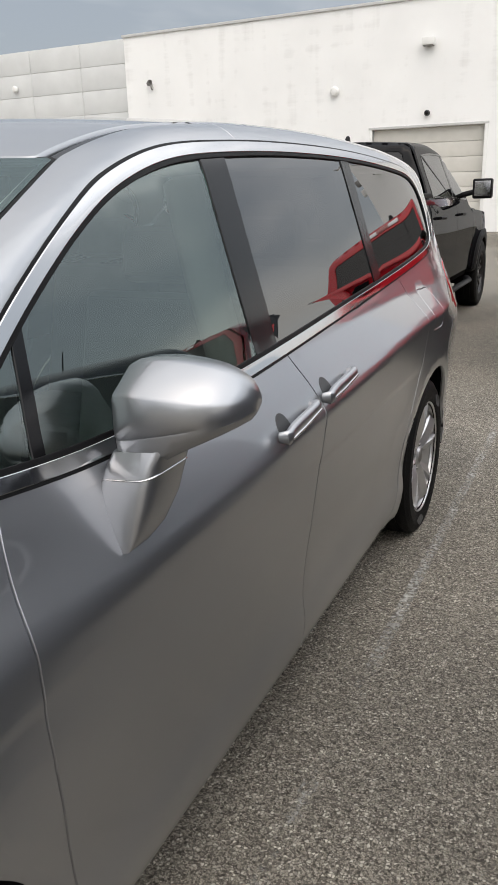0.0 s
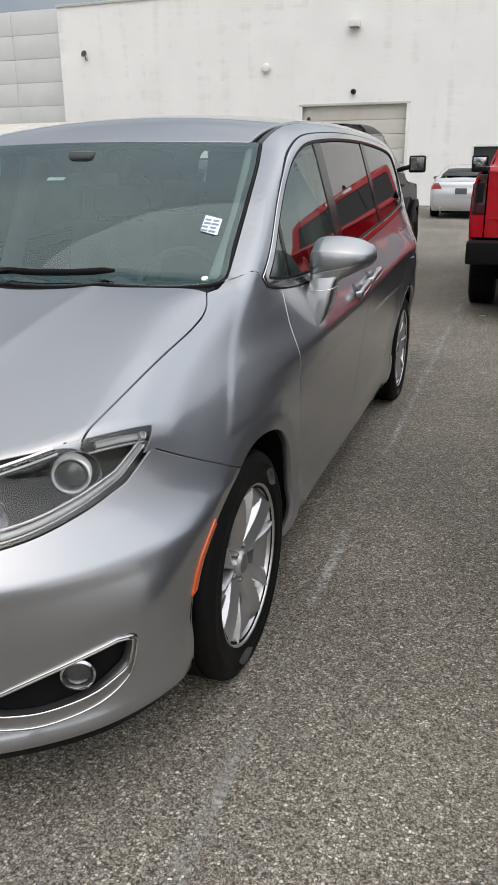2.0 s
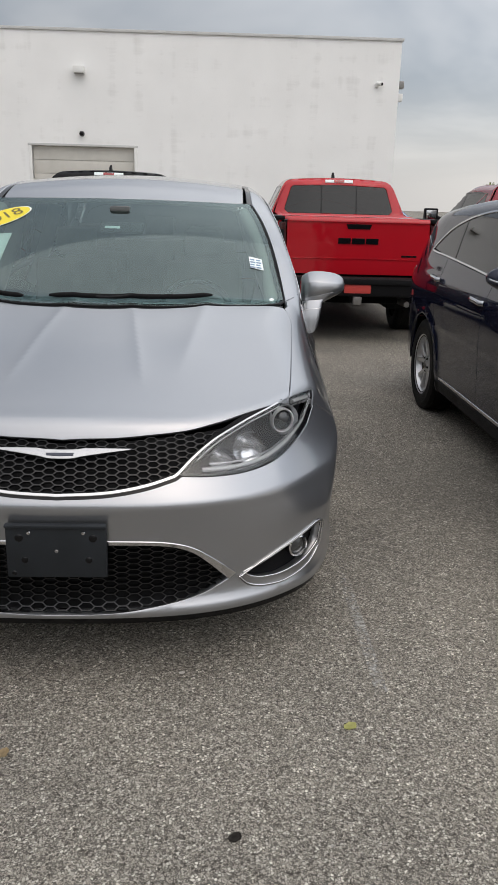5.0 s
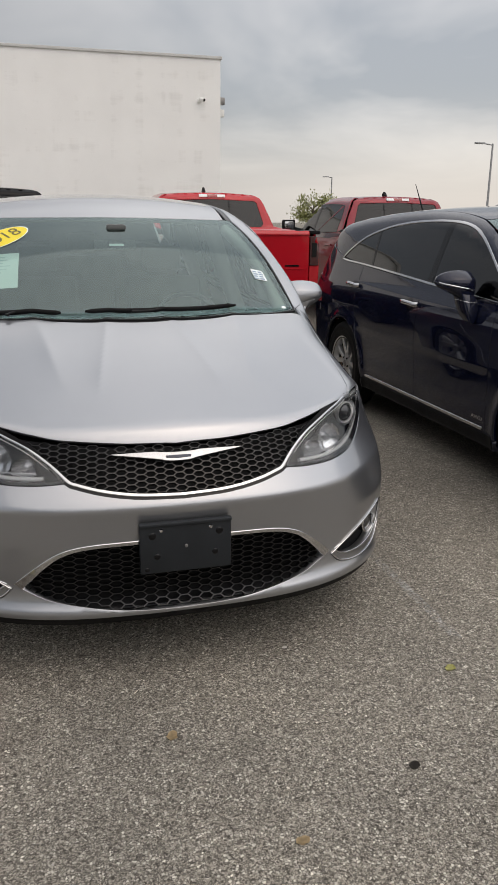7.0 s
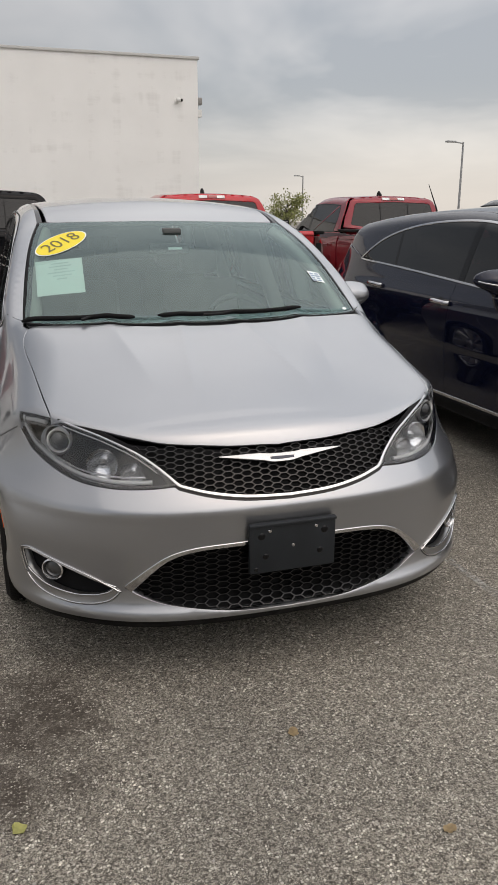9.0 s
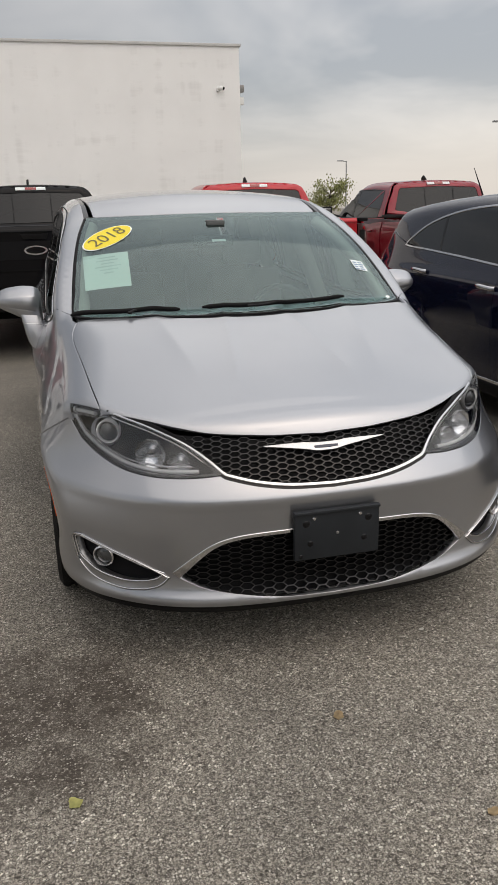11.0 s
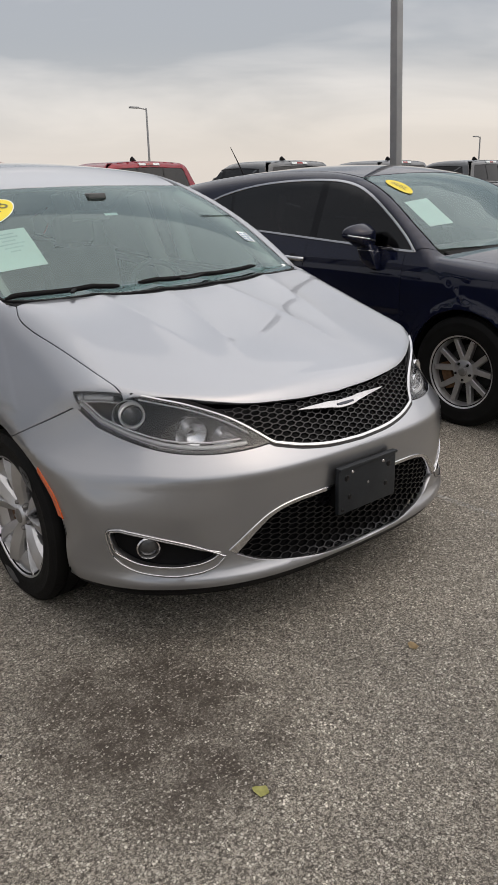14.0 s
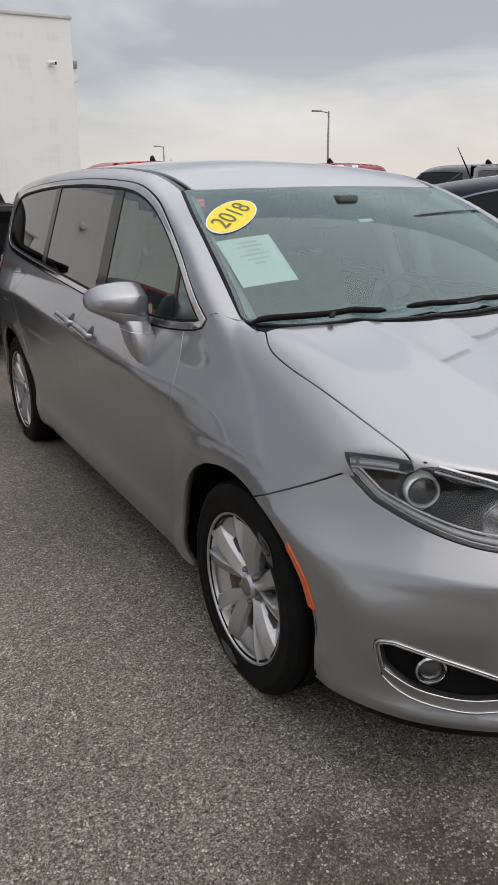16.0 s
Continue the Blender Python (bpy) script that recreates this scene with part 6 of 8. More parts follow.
SUV_P = dict(
    side=curve((0.15, 0.25, 0.40, 0.55, 0.75, 0.92, 1.02, 1.10, 1.20, 1.40, 1.60, 1.75), (0.87, 0.905, 0.925, 0.930, 0.940, 0.942, 0.930, 0.905, 0.872, 0.808, 0.735, 0.67)),
    front=curve((0.15, 0.25, 0.45, 0.65, 0.85, 1.0, 1.1), (-0.84, -0.89, -0.92, -0.92, -0.88, -0.80, -0.70)),
    back=curve((0.15, 0.30, 0.55, 0.90, 1.15, 1.40, 1.65, 1.8), (3.66, 3.80, 3.86, 3.80, 3.72, 3.55, 3.35, 3.2)),
    hood=curve((-1.0, -0.8, -0.5, 0.0, 0.4, 1.0, 4.0), (0.86, 0.97, 1.04, 1.095, 1.13, 1.15, 1.15)),
    screen=curve((-0.2, 0.25, 0.42, 0.55, 0.70, 0.92, 1.15, 1.5), (0.74, 1.07, 1.20, 1.29, 1.395, 1.52, 1.61, 1.71)),
    roof=curve((0.6, 1.0, 1.3, 1.8, 2.4, 3.0, 3.5, 3.9), (1.50, 1.60, 1.655, 1.685, 1.67, 1.625, 1.56, 1.47)),
    dlo=((0.42, 1.105), (0.52, 1.20), (0.70, 1.335), (0.92, 1.47), (1.15, 1.55), (1.45, 1.578), (1.90, 1.570), (2.30, 1.530), (2.65, 1.455), (2.88, 1.36), (3.03, 1.262), (2.98, 1.235),
         (2.60, 1.218), (2.0, 1.186), (1.4, 1.150), (0.8, 1.115), (0.46, 1.098)),
    dlo_tail=(3.03, 1.262), tail_edge=((3.45, 1.36), (3.58, 1.15), (3.66, 0.90), (3.68, 0.66)),
    belt=1.15, belt_line=((0.42, 0.8, 1.4, 2.0, 2.6, 3.1), (1.10, 1.115, 1.15, 1.186, 1.218, 1.25)), posts=((1.42, 1.36, 0.035), (2.34, 2.52, 0.016)), seams=(0.50, 1.44, 2.55),
    axles=(0.0, 2.78), arch=0.40, tyre=0.365, floor=0.20, sill=0.30, nose_y=-0.92, tail_y=3.86, flare=0.02,
    hood_x=0.76, hood_y=-0.70, cowl_y=0.24, lamp_z=0.93, a_edge=((0.80, 0.32), (0.775, 0.54), (0.72, 0.86), (0.66, 1.13)), rail_x=0.645, roof_end=3.38,
    lamp3=((0.50, -0.80, 0.80), (0.70, -0.68, 0.78), (0.84, -0.48, 0.82), (0.86, -0.36, 0.95), (0.70, -0.62, 0.90), (0.52, -0.78, 0.87)),
    tail_lamp=[(0.55, 0.90), (0.86, 0.88), (0.86, 1.08), (0.72, 1.10), (0.56, 1.02)], front_edge=0, nose_top=0.93,
    front3=((0.5, -0.8, 0.935), (0.72, -0.62, 0.93), (0.88, -0.42, 0.90), (0.94, -0.41, 0.5), (0.93, -0.40, 0.30), (0.85, -0.5, 0.23)),
    grille=(0.86, 0.66), gate=(0.62, 1.12), rear_glass=1.50, half=0.94, rim=0.235, handles=((1.55, 1.005), (2.60, 1.05)), mirror=(1.03, 0.80, 1.185), mirror_mat=NAVY, mirror_chrome=True,
    side_strip=(0.55, 2.30, 0.335, 0.355), trim_w=0.014)
suv, SUVS = make_car("sport_utility_vehicle", pose(3.09, 0.12, 0), SUV_P, NAVY, "dark navy sport utility vehicle parked beside the minivan", "car", "suv", ALLOY, 0.04)
WSUV_P = dict(SUV_P, mirror_mat=WHITEP, glass=TGLASS)
make_car("sport_utility_vehicle", pose(-4.25, 2.6, 0), WSUV_P, WHITEP, "white sport utility vehicle parked in the next bay", "car", "suv", ALLOY, 0.07, False)


def glass_sheet(S, own, corners, mat, off, name, nx=5, ny=4, lab=""):
    tl, tr, br_, bl = [np.array(c, float) for c in corners]
    q = [(1 - v) * ((1 - u) * tl + u * tr) + v * ((1 - u) * bl + u * br_) for v in np.linspace(0, 1, ny) for u in np.linspace(0, 1, nx)]
    p = S.place("top", q, off)
    bm = bmesh.new()
    vs = [bm.verts.new(k) for k in p]
    for j in range(ny - 1):
        for i in range(nx - 1):
            bm.faces.new((vs[j * nx + i], vs[j * nx + i + 1], vs[(j + 1) * nx + i + 1], vs[(j + 1) * nx + i]))
    bmesh.ops.recalc_face_normals(bm, faces=bm.faces)
    return part(name, bm, mat, own, lab)


# the navy car's own stickers, aerial and roof rails
suv_ws = [o for o in suv.children if o.name.startswith("windscreen")][0]
glass_sheet(SUVS, suv_ws, ((-0.66, 0.72), (-0.42, 0.71), (-0.42, 0.47), (-0.66, 0.49)), PAPERW, -0.006, "price_sheet", lab="pale paper sheet behind the glass")
oc, oa, om = np.array((-0.535, 0.875)), np.array((0.062, 0.026)), np.array((-0.028, 0.100))
q = SUVS.place("top", [oc] + [oc + math.cos(a) * oa + math.sin(a) * om for a in np.linspace(0, 2 * math.pi, 40, endpoint=False)], 0.002)
bm = bmesh.new()
vs = [bm.verts.new(k) for k in q]
for i in range(40):
    bm.faces.new((vs[0], vs[1 + i], vs[1 + (i + 1) % 40]))
bmesh.ops.recalc_face_normals(bm, faces=bm.faces)
o = part("year_sticker", bm, YELLOW, suv_ws, "yellow oval year sticker")
lettering(o, "2020", lambda u, v: tuple(SUVS.place("top", [oc + u * om * 0.30 - v * oa * 0.50], 0.004)[0]), INK, "dark year figures")
part("aerial", tube([(0.0, 3.18, 1.57), (0.0, 3.30, 1.74), (0.0, 3.42, 1.90)], [0.010, 0.006, 0.003], 8), PLASTIC, suv, "thin black roof aerial")
lettering(suv, "AWD", lambda u, v: tuple(np.array(SUVS.place("side", [(0.60 - u * 0.028, 0.405 + v * 0.018)], 0.006)[0]) * (-1, 1, 1)), CHROME, "small chrome badge")

SEDAN_P = dict(
    side=curve((0.15, 0.25, 0.45, 0.65, 0.80, 0.90, 1.0, 1.2, 1.4, 1.5), (0.84, 0.87, 0.895, 0.905, 0.90, 0.875, 0.83, 0.71, 0.60, 0.53)),
    front=curve((0.15, 0.3, 0.5, 0.7, 0.8), (-0.82, -0.90, -0.92, -0.84, -0.7)), back=curve((0.15, 0.3, 0.55, 0.80, 1.0, 1.04), (3.70, 3.82, 3.87, 3.84, 3.76, 3.70)),
    hood=curve((-1.0, -0.7, -0.3, 0.3, 0.7, 1.0, 3.0, 3.3, 3.8), (0.66, 0.78, 0.86, 0.93, 0.96, 0.98, 1.02, 1.03, 1.02)), screen=curve((0, 0.5, 0.9, 1.3, 1.8), (0.68, 0.98, 1.18, 1.35, 1.47)),
    roof=curve((0.9, 1.3, 1.8, 2.3, 2.8, 3.2, 3.5, 3.7, 4), (1.25, 1.39, 1.44, 1.425, 1.34, 1.20, 1.05, 0.94, 0.8)),
    dlo=((0.62, 0.97), (0.9, 1.14), (1.2, 1.28), (1.6, 1.345), (2.1, 1.34), (2.5, 1.28), (2.85, 1.17), (3.02, 1.06), (2.9, 1.03), (2.2, 1.0), (1.4, 0.975), (0.7, 0.955)),
    dlo_tail=(3.02, 1.06), tail_edge=((3.50, 1.00), (3.60, 0.96), (3.66, 0.80), (3.68, 0.60)), belt=0.98, belt_line=((0.6, 1.4, 2.2, 3.1), (0.955, 0.975, 1.0, 1.05)), posts=((1.55, 1.52, 0.03),),
    seams=(0.62, 1.56, 2.5), axles=(0.0, 2.78), arch=0.36, tyre=0.325, floor=0.16, sill=0.26, nose_y=-0.92, tail_y=3.86, hood_x=0.70, hood_y=-0.62, cowl_y=0.40, lamp_z=0.75,
    a_edge=((0.76, 0.50), (0.71, 0.75), (0.63, 1.05), (0.57, 1.30)), rail_x=0.54, roof_end=3.0, lamp3=((0.5, -0.8, 0.62), (0.8, -0.5, 0.64), (0.85, -0.4, 0.75), (0.55, -0.74, 0.70)),
    tail_lamp=[(0.52, 0.80), (0.86, 0.78), (0.86, 0.93), (0.62, 0.96)], front_edge=0, nose_top=0.72, front3=((0.5, -0.8, 0.72), (0.86, -0.40, 0.72), (0.9, -0.38, 0.4), (0.85, -0.4, 0.2)),
    grille=(0.66, 0.45), gate=(0.58, 1.0), rear_glass=1.0, half=0.90, rim=0.21, handles=((1.45, 0.86), (2.4, 0.88)), mirror=(0.98, 0.95, 1.02), mirror_mat=WHITEP, glass=TGLASS, trim=PLASTIC)
SEDANP = material("pale_silver_paint", (0.58, 0.59, 0.61), 0.3, 0.45, coat=0.8, vary=0.05, scale=6)
sedan, SEDS = make_car("sedan", pose(-0.10, 25.0, 0, 0, 0, 180), SEDAN_P, SEDANP, "light silver-grey sedan parked by the building, its tail to the lot", "car", "suv", ALLOY, 0.07, False)
SEDS.panel("rear_window", "top", mirrored(spl((0, 2.82), (0.46, 2.78)) + spl((0.62, 3.25), (0, 3.36))), TGLASS, sedan, res=0.06, off=0.004, depth=0.01, label="dark rear window")
part("plate_panel", box(-0.16, 0.16, 3.845, 3.875, 0.66, 0.82, 0.01), GREYIN, sedan, "dark plain rear plate")
part("exhaust_tip", tube([(0.55, 3.6, 0.27), (0.55, 3.84, 0.27)], 0.035, 12), CHROME, sedan, "chrome exhaust tip")


# ---- pickup trucks: x across, y from the front axle back, z up ----
def truck_f(p):
    x, y, z = np.abs(p[:, 0]), p[:, 1], p[:, 2]
    w = TR_SIDE(z) - 0.06 * rise(0.1, -0.95, y)
    for cy in (0.0, 3.57):
        r = np.hypot((y - cy) / 0.50, (z - 0.42) / 0.50)
        w = w + 0.03 * np.exp(-((r - 1.0) / 0.13) ** 2) * (z < 1.1)
    side = x - w
    top = z - (TR_TOP(y) - 0.05 * x * x * (y < 1))
    nose = -0.93 + 0.10 * x ** 2 + 0.18 * x ** 4 + 0.25 * rise(0.9, 1.2, z) - y
    tail = y - (4.74 - 0.02 * x * x)
    low = smax(smax(smax(side, nose, 0.10), smax(top, tail, 0.03), 0.05), 0.50 - z, 0.03)
    roof = z - (TR_ROOF(y) - 0.07 * x * x)
    screen = z - (1.27 + 0.62 * (y - 0.75) + 0.05 * (1 - (x / 0.75) ** 2))
    back = y - (3.10 - 0.30 * (z - 1.4) - 0.06 * x * x)
    high = smax(smax(smax(side, roof, 0.10), screen, 0.04), back, 0.05)
    return smin(low, smax(high, 1.0 - z, 0.02), 0.015)


TR_SIDE = curve((0.4, 0.55, 0.75, 0.95, 1.10, 1.25, 1.36, 1.50, 1.70, 1.85, 2.0), (0.94, 0.965, 0.975, 0.985, 0.985, 0.975, 0.945, 0.900, 0.815, 0.750, 0.68))
TR_TOP = curve((-1.0, -0.8, -0.3, 0.6, 1.0, 3.0, 3.15, 3.3, 4.8), (1.10, 1.19, 1.25, 1.29, 1.30, 1.36, 1.43, 1.435, 1.435))
TR_ROOF = curve((0.8, 1.4, 1.9, 2.4, 2.8, 3.2), (1.62, 1.85, 1.945, 1.955, 1.94, 1.90))


def make_truck(m, mat, label, flares=False, dark_rim=True, badge="bar", res=0.05, near_side=(1, -1)):
    """A crew-cab pickup: cab, bed, tailgate, lamps, steps and wheels."""
    S = Shell(truck_f, 0.8, 0.8)
    car = thing("pickup_truck", m, label, "pickup truck")
    top3 = lambda q: [tuple(p) for p in S.place("top", q)]
    side3 = lambda q: [tuple(p) for p in S.place("side", q)]
    dlo = loop(spl((0.95, 1.37), (1.10, 1.50), (1.35, 1.70), (1.55, 1.80), (1.75, 1.825), (2.3, 1.825), (2.72, 1.80), n=6), spl((2.72, 1.80), (2.80, 1.60), (2.80, 1.40), n=6), [(2.80, 1.40), (1.9, 1.375), (0.95, 1.345)], [(0.95, 1.345), (0.95, 1.37)])
    g = [tuple(q) for q in shrink(even(dlo, 0.04), 0.014)]
    fa, ra = arch(0, 0.42, 0.47, 0.47, 180, 0), arch(3.57, 0.42, 0.47, 0.47, 180, 0)
    for s in near_side:
        S.panel("fender", "side", loop([(-0.62, 0.60)] + fa[2:-2] + [(0.62, 0.52)], [(0.62, 0.52), (0.66, 1.24)], [(0.66, 1.24), (-0.55, 1.16)], [(-0.55, 1.16), (-0.62, 0.60)]), mat, car, s, res=res)
        S.panel("front_door", "side", [(0.66, 1.24), (0.64, 0.54), (1.72, 0.54), (1.72, 1.365), (0.95, 1.345), (0.82, 1.30)], mat, car, s, res=res)
        S.panel("rear_door", "side", [(1.72, 0.54), (2.75, 0.54), (2.86, 0.9), (2.86, 1.40), (1.72, 1.365)], mat, car, s, res=res)
        S.panel("bed_side", "side", loop([(3.06, 0.56)] + ra[2:-2] + [(4.08, 0.60), (4.70, 0.66)], [(4.70, 0.66), (4.70, 1.415)], [(4.70, 1.415), (3.06, 1.415)], [(3.06, 1.415), (3.06, 0.56)]), mat, car, s, res=res, depth=0.03)
        S.panel("cab_corner", "side", [(2.86, 0.56), (3.02, 0.56), (3.02, 1.40), (2.86, 1.40)], mat, car, s, res=res)
        edge = top3(spl((0.80, 0.80), (0.78, 1.05), (0.73, 1.35), (0.68, 1.62)))
        S.panel("cab_pillar", "roll", loop(edge, top3(spl((0.68, 1.62), (0.66, 2.0), (0.66, 2.4), (0.65, 2.78))), [*top3([(0.65, 2.78)]), *side3([(2.90, 1.78)])], side3([(2.90, 1.78), (3.0, 1.42)]), side3([(3.0, 1.42), (2.80, 1.40)]),
                                           side3([(2.80, 1.40), (2.80, 1.60), (2.72, 1.80)] + [q for q in dlo if q[1] > 1.37 and q[0] < 2.72][::-1]), [*side3([(0.95, 1.37)]), edge[0]]), mat, car, s, res=res)
        S.panel("window_frame", "side", even(dlo, 0.04), GLOSSB, car, s, res=0.05, holes=[g], off=0.003, depth=0.01, gap=0.0)
        for h in (clip(g, (1.74, 1.2), (1.70, 1.9)), clip(g, (1.78, 1.9), (1.82, 1.2))):
            S.panel("side_glass", "side", h, TGLASS, car, s, res=0.08, off=-0.003, depth=0.004, gap=0.0, round_edge=False, label="dark side glass")
        S.panel("window_post", "side", clip(clip(g, (1.70, 1.9), (1.74, 1.2)), (1.82, 1.2), (1.78, 1.9)), GLOSSB, car, s, res=0.06, off=-0.001, depth=0.01, gap=0.0)
        S.panel("tail_lamp", "back", [(0.845, 1.02), (0.965, 1.02), (0.965, 1.38), (0.845, 1.38)], SMOKED, car, s, res=0.04, off=0.010, depth=0.04, label="dark red tail lamp")
        S.panel("lamp_insert", "back", [(0.865, 1.12), (0.935, 1.12), (0.935, 1.30), (0.865, 1.30)], LAMPIN, car, s, res=0.05, off=0.014, depth=0.01)
        S.panel("tail_corner", "back", [(0.845, 0.80), (0.97, 0.80), (0.97, 1.015), (0.845, 1.015)], mat, car, s, res=0.04, depth=0.03)
        S.panel("headlamp", "fan", [(0.62, -0.8, 1.0), (0.88, -0.55, 1.0), (0.90, -0.5, 1.12), (0.62, -0.78, 1.12)], LAMPIN, car, s, res=0.06, off=0.004)
        part("side_step", tube([(s * 0.93, 0.62, 0.42), (s * 0.98, 0.75, 0.40), (s * 0.98, 2.7, 0.40), (s * 0.93, 2.85, 0.42)], 0.045, 10, flat=0.6), PLASTIC, car, "black side step")
        if flares:
            for cy in (0.0, 3.57):
                S.panel("arch_flare", "side", arch(cy, 0.42, 0.56, 0.55, 176, 4) + arch(cy, 0.42, 0.465, 0.465, 4, 176), PLASTIC, car, s, res=0.05, off=0.03, depth=0.06, label="black arch flare")
        mx = box(1.02, 1.24, 0.98, 1.10, 1.36, 1.58, 0.03, 3)
        if s < 0:
            bmesh.ops.scale(mx, vec=(-1, 1, 1), verts=mx.verts)
            bmesh.ops.reverse_faces(mx, faces=mx.faces)
        mir = part("door_mirror", mx, PLASTIC, car, "black towing mirror")
        part("mirror_arm", tube([(s * 0.88, 1.06, 1.40), (s * 1.06, 1.04, 1.44)], 0.03, 8), PLASTIC, mir)
        part("mirror_glass", box(s * 1.05, s * 1.22, 1.096, 1.104, 1.39, 1.55, 0.003), CHROME, mir)
        for hy in (1.55, 2.68):
            q = S.place("side", spl((hy - 0.12, 1.20), (hy, 1.203), (hy + 0.10, 1.205), n=4), 0.03)
            part("door_handle", tube([(s * p[0], p[1], p[2]) for p in q], 0.016, 8), mat if mat != BLACKP else PLASTIC, car)
    S.panel("hood", "top", mirrored(spl((0, -0.80), (0.5, -0.74), (0.78, -0.55)) + spl((0.84, -0.3), (0.86, 0.6)) + spl((0.80, 0.70), (0, 0.58))), mat, car, res=0.08, depth=0.03)
    S.panel("hood_side", "top", mirrored([(0, 0.60), (0.80, 0.72), (0.80, 0.80), (0, 0.72)]), PLASTIC, car, res=0.08, off=-0.01)
    S.panel("windscreen", "top", mirrored(spl((0, 0.76), (0.78, 0.84)) + spl((0.77, 1.05), (0.72, 1.35), (0.66, 1.60)) + spl((0.64, 1.62), (0, 1.56))), TGLASS, car, res=0.08, off=-0.002, depth=0.005)
    S.panel("roof", "top", mirrored(spl((0, 1.57), (0.67, 1.63)) + spl((0.655, 2.0), (0.655, 2.4), (0.64, 2.80)) + spl((0.62, 2.86), (0, 2.90))), mat, car, res=0.06)
    S.panel("front_bumper", "fan", mirrored([(0, -1, 1.15), (0.85, -0.6, 1.12), (0.92, -0.5, 0.6), (0.8, -0.6, 0.56), (0, -1, 0.55)]), mat, car, res=0.08)
    S.panel("grille", "fan", mirrored([(0, -1, 1.08), (0.55, -0.85, 1.08), (0.50, -0.85, 0.80), (0, -1, 0.80)]), PLASTIC, car, res=0.08, off=0.006)
    # cab back
    rg = mirrored([(0, 1.47), (0.70, 1.47), (0.74, 1.52), (0.655, 1.80), (0.62, 1.825), (0, 1.845)])
    S.panel("cab_back", "back", mirrored([(0, 1.44), (0.88, 1.44), (0.84, 1.60), (0.72, 1.86), (0.62, 1.91), (0, 1.93)]), mat, car, res=0.05, holes=[rg], depth=0.04)
    S.panel("rear_window", "back", rg, TGLASS, car, res=0.06, off=-0.004, depth=0.005, label="dark rear window")
    for x in (-0.24, 0.24):
        S.panel("window_divider", "back", [(x - 0.008, 1.475), (x + 0.008, 1.475), (x + 0.008, 1.83), (x - 0.008, 1.83)], GLOSSB, car, res=0.05, off=0.002, depth=0.008, gap=0)
    bl = S.panel("brake_light", "back", [(-0.19, 1.868), (0.19, 1.868), (0.19, 1.905), (-0.19, 1.905)], STICKW, car, res=0.05, off=0.010, depth=0.02, label="high brake light with clear ends")
    S.panel("brake_lens", "back", [(-0.07, 1.872), (0.07, 1.872), (0.07, 1.901), (-0.07, 1.901)], REDLENS, bl, res=0.05, off=0.013, depth=0.01, gap=0)
    part("roof_fin", prism([(0, 0), (0.16, 0), (0.13, 0.03), (0.06, 0.075), (0.02, 0.05)], 0.03, 0.008, pose(0.015, 2.45, 1.945, 90, 0, 90)), PLASTIC, car, "black roof aerial fin")
    # bed and tailgate
    part("bed_floor", box(-0.86, 0.86, 3.1, 4.66, 1.30, 1.40, 0.01), PLASTIC, car, "dark bed cover")
    part("bed_rail", box(-0.985, -0.86, 3.07, 4.72, 1.40, 1.445, 0.015), PLASTIC, car, "black bed rail cap")
    part("bed_rail", box(0.86, 0.985, 3.07, 4.72, 1.40, 1.445, 0.015), PLASTIC, car, "black bed rail cap")
    gate = S.panel("tailgate", "back", mirrored([(0, 0.80), (0.835, 0.80), (0.835, 1.425), (0, 1.425)]), mat, car, res=0.05, off=0.004, depth=0.03)
    S.panel("gate_crease", "back", mirrored([(0, 0.98), (0.80, 0.97), (0.80, 0.985), (0, 0.995)]), mat, gate, res=0.06, off=0.014, depth=0.012)
    S.panel("gate_spoiler", "back", mirrored([(0, 1.39), (0.83, 1.39), (0.83, 1.43), (0, 1.43)]), mat, gate, res=0.06, off=0.018, depth=0.015)
    S.panel("gate_handle", "back", mirrored([(0, 1.315), (0.13, 1.315), (0.15, 1.375), (0, 1.375)]), GLOSSB, gate, res=0.04, off=0.012, depth=0.02, label="black tailgate handle")
    if badge == "oval":
        pts = S.place("back", [(0, 1.20)] + [(0.125 * math.cos(a), 1.20 + 0.05 * math.sin(a)) for a in np.linspace(0, 2 * math.pi, 32, endpoint=False)], 0.014)
        bm = bmesh.new()
        vs = [bm.verts.new(k) for k in pts]
        for i in range(32):
            bm.faces.new((vs[0], vs[1 + i], vs[1 + (i + 1) % 32]))
        bmesh.ops.recalc_face_normals(bm, faces=bm.faces)
        part("badge", bm, SATIN, gate, "plain silver oval badge")
        S.panel("badge_inlay", "back", [(0.105 * math.cos(a), 1.20 + 0.036 * math.sin(a)) for a in np.linspace(0, 2 * math.pi, 24, endpoint=False)], GLOSSB, gate, res=0.04, off=0.018, depth=0.003, gap=0)
        S.panel("gate_panel", "back", mirrored([(0, 1.10), (0.78, 1.10), (0.78, 1.30), (0, 1.30)]), PLASTIC, gate, res=0.05, off=0.008, depth=0.01, label="black tailgate panel")
    else:
        for x0, x1 in ((-0.235, -0.09), (-0.075, 0.075), (0.09, 0.235)):
            S.panel("badge_bar", "back", [(x0, 1.150), (x1, 1.150), (x1, 1.215), (x0, 1.215)], GLOSSB, gate, res=0.04, off=0.014, depth=0.012, gap=0, label="plain black badge bar")
        S.panel("badge_bar", "back", [(-0.70, 1.01), (-0.52, 1.01), (-0.52, 1.03), (-0.70, 1.03)], GLOSSB, gate, res=0.04, off=0.008, depth=0.006, gap=0)
    bump = part("rear_bumper", box(-0.98, 0.98, 4.70, 4.90, 0.56, 0.78, 0.03, 3), PLASTIC, car, "black step bumper")
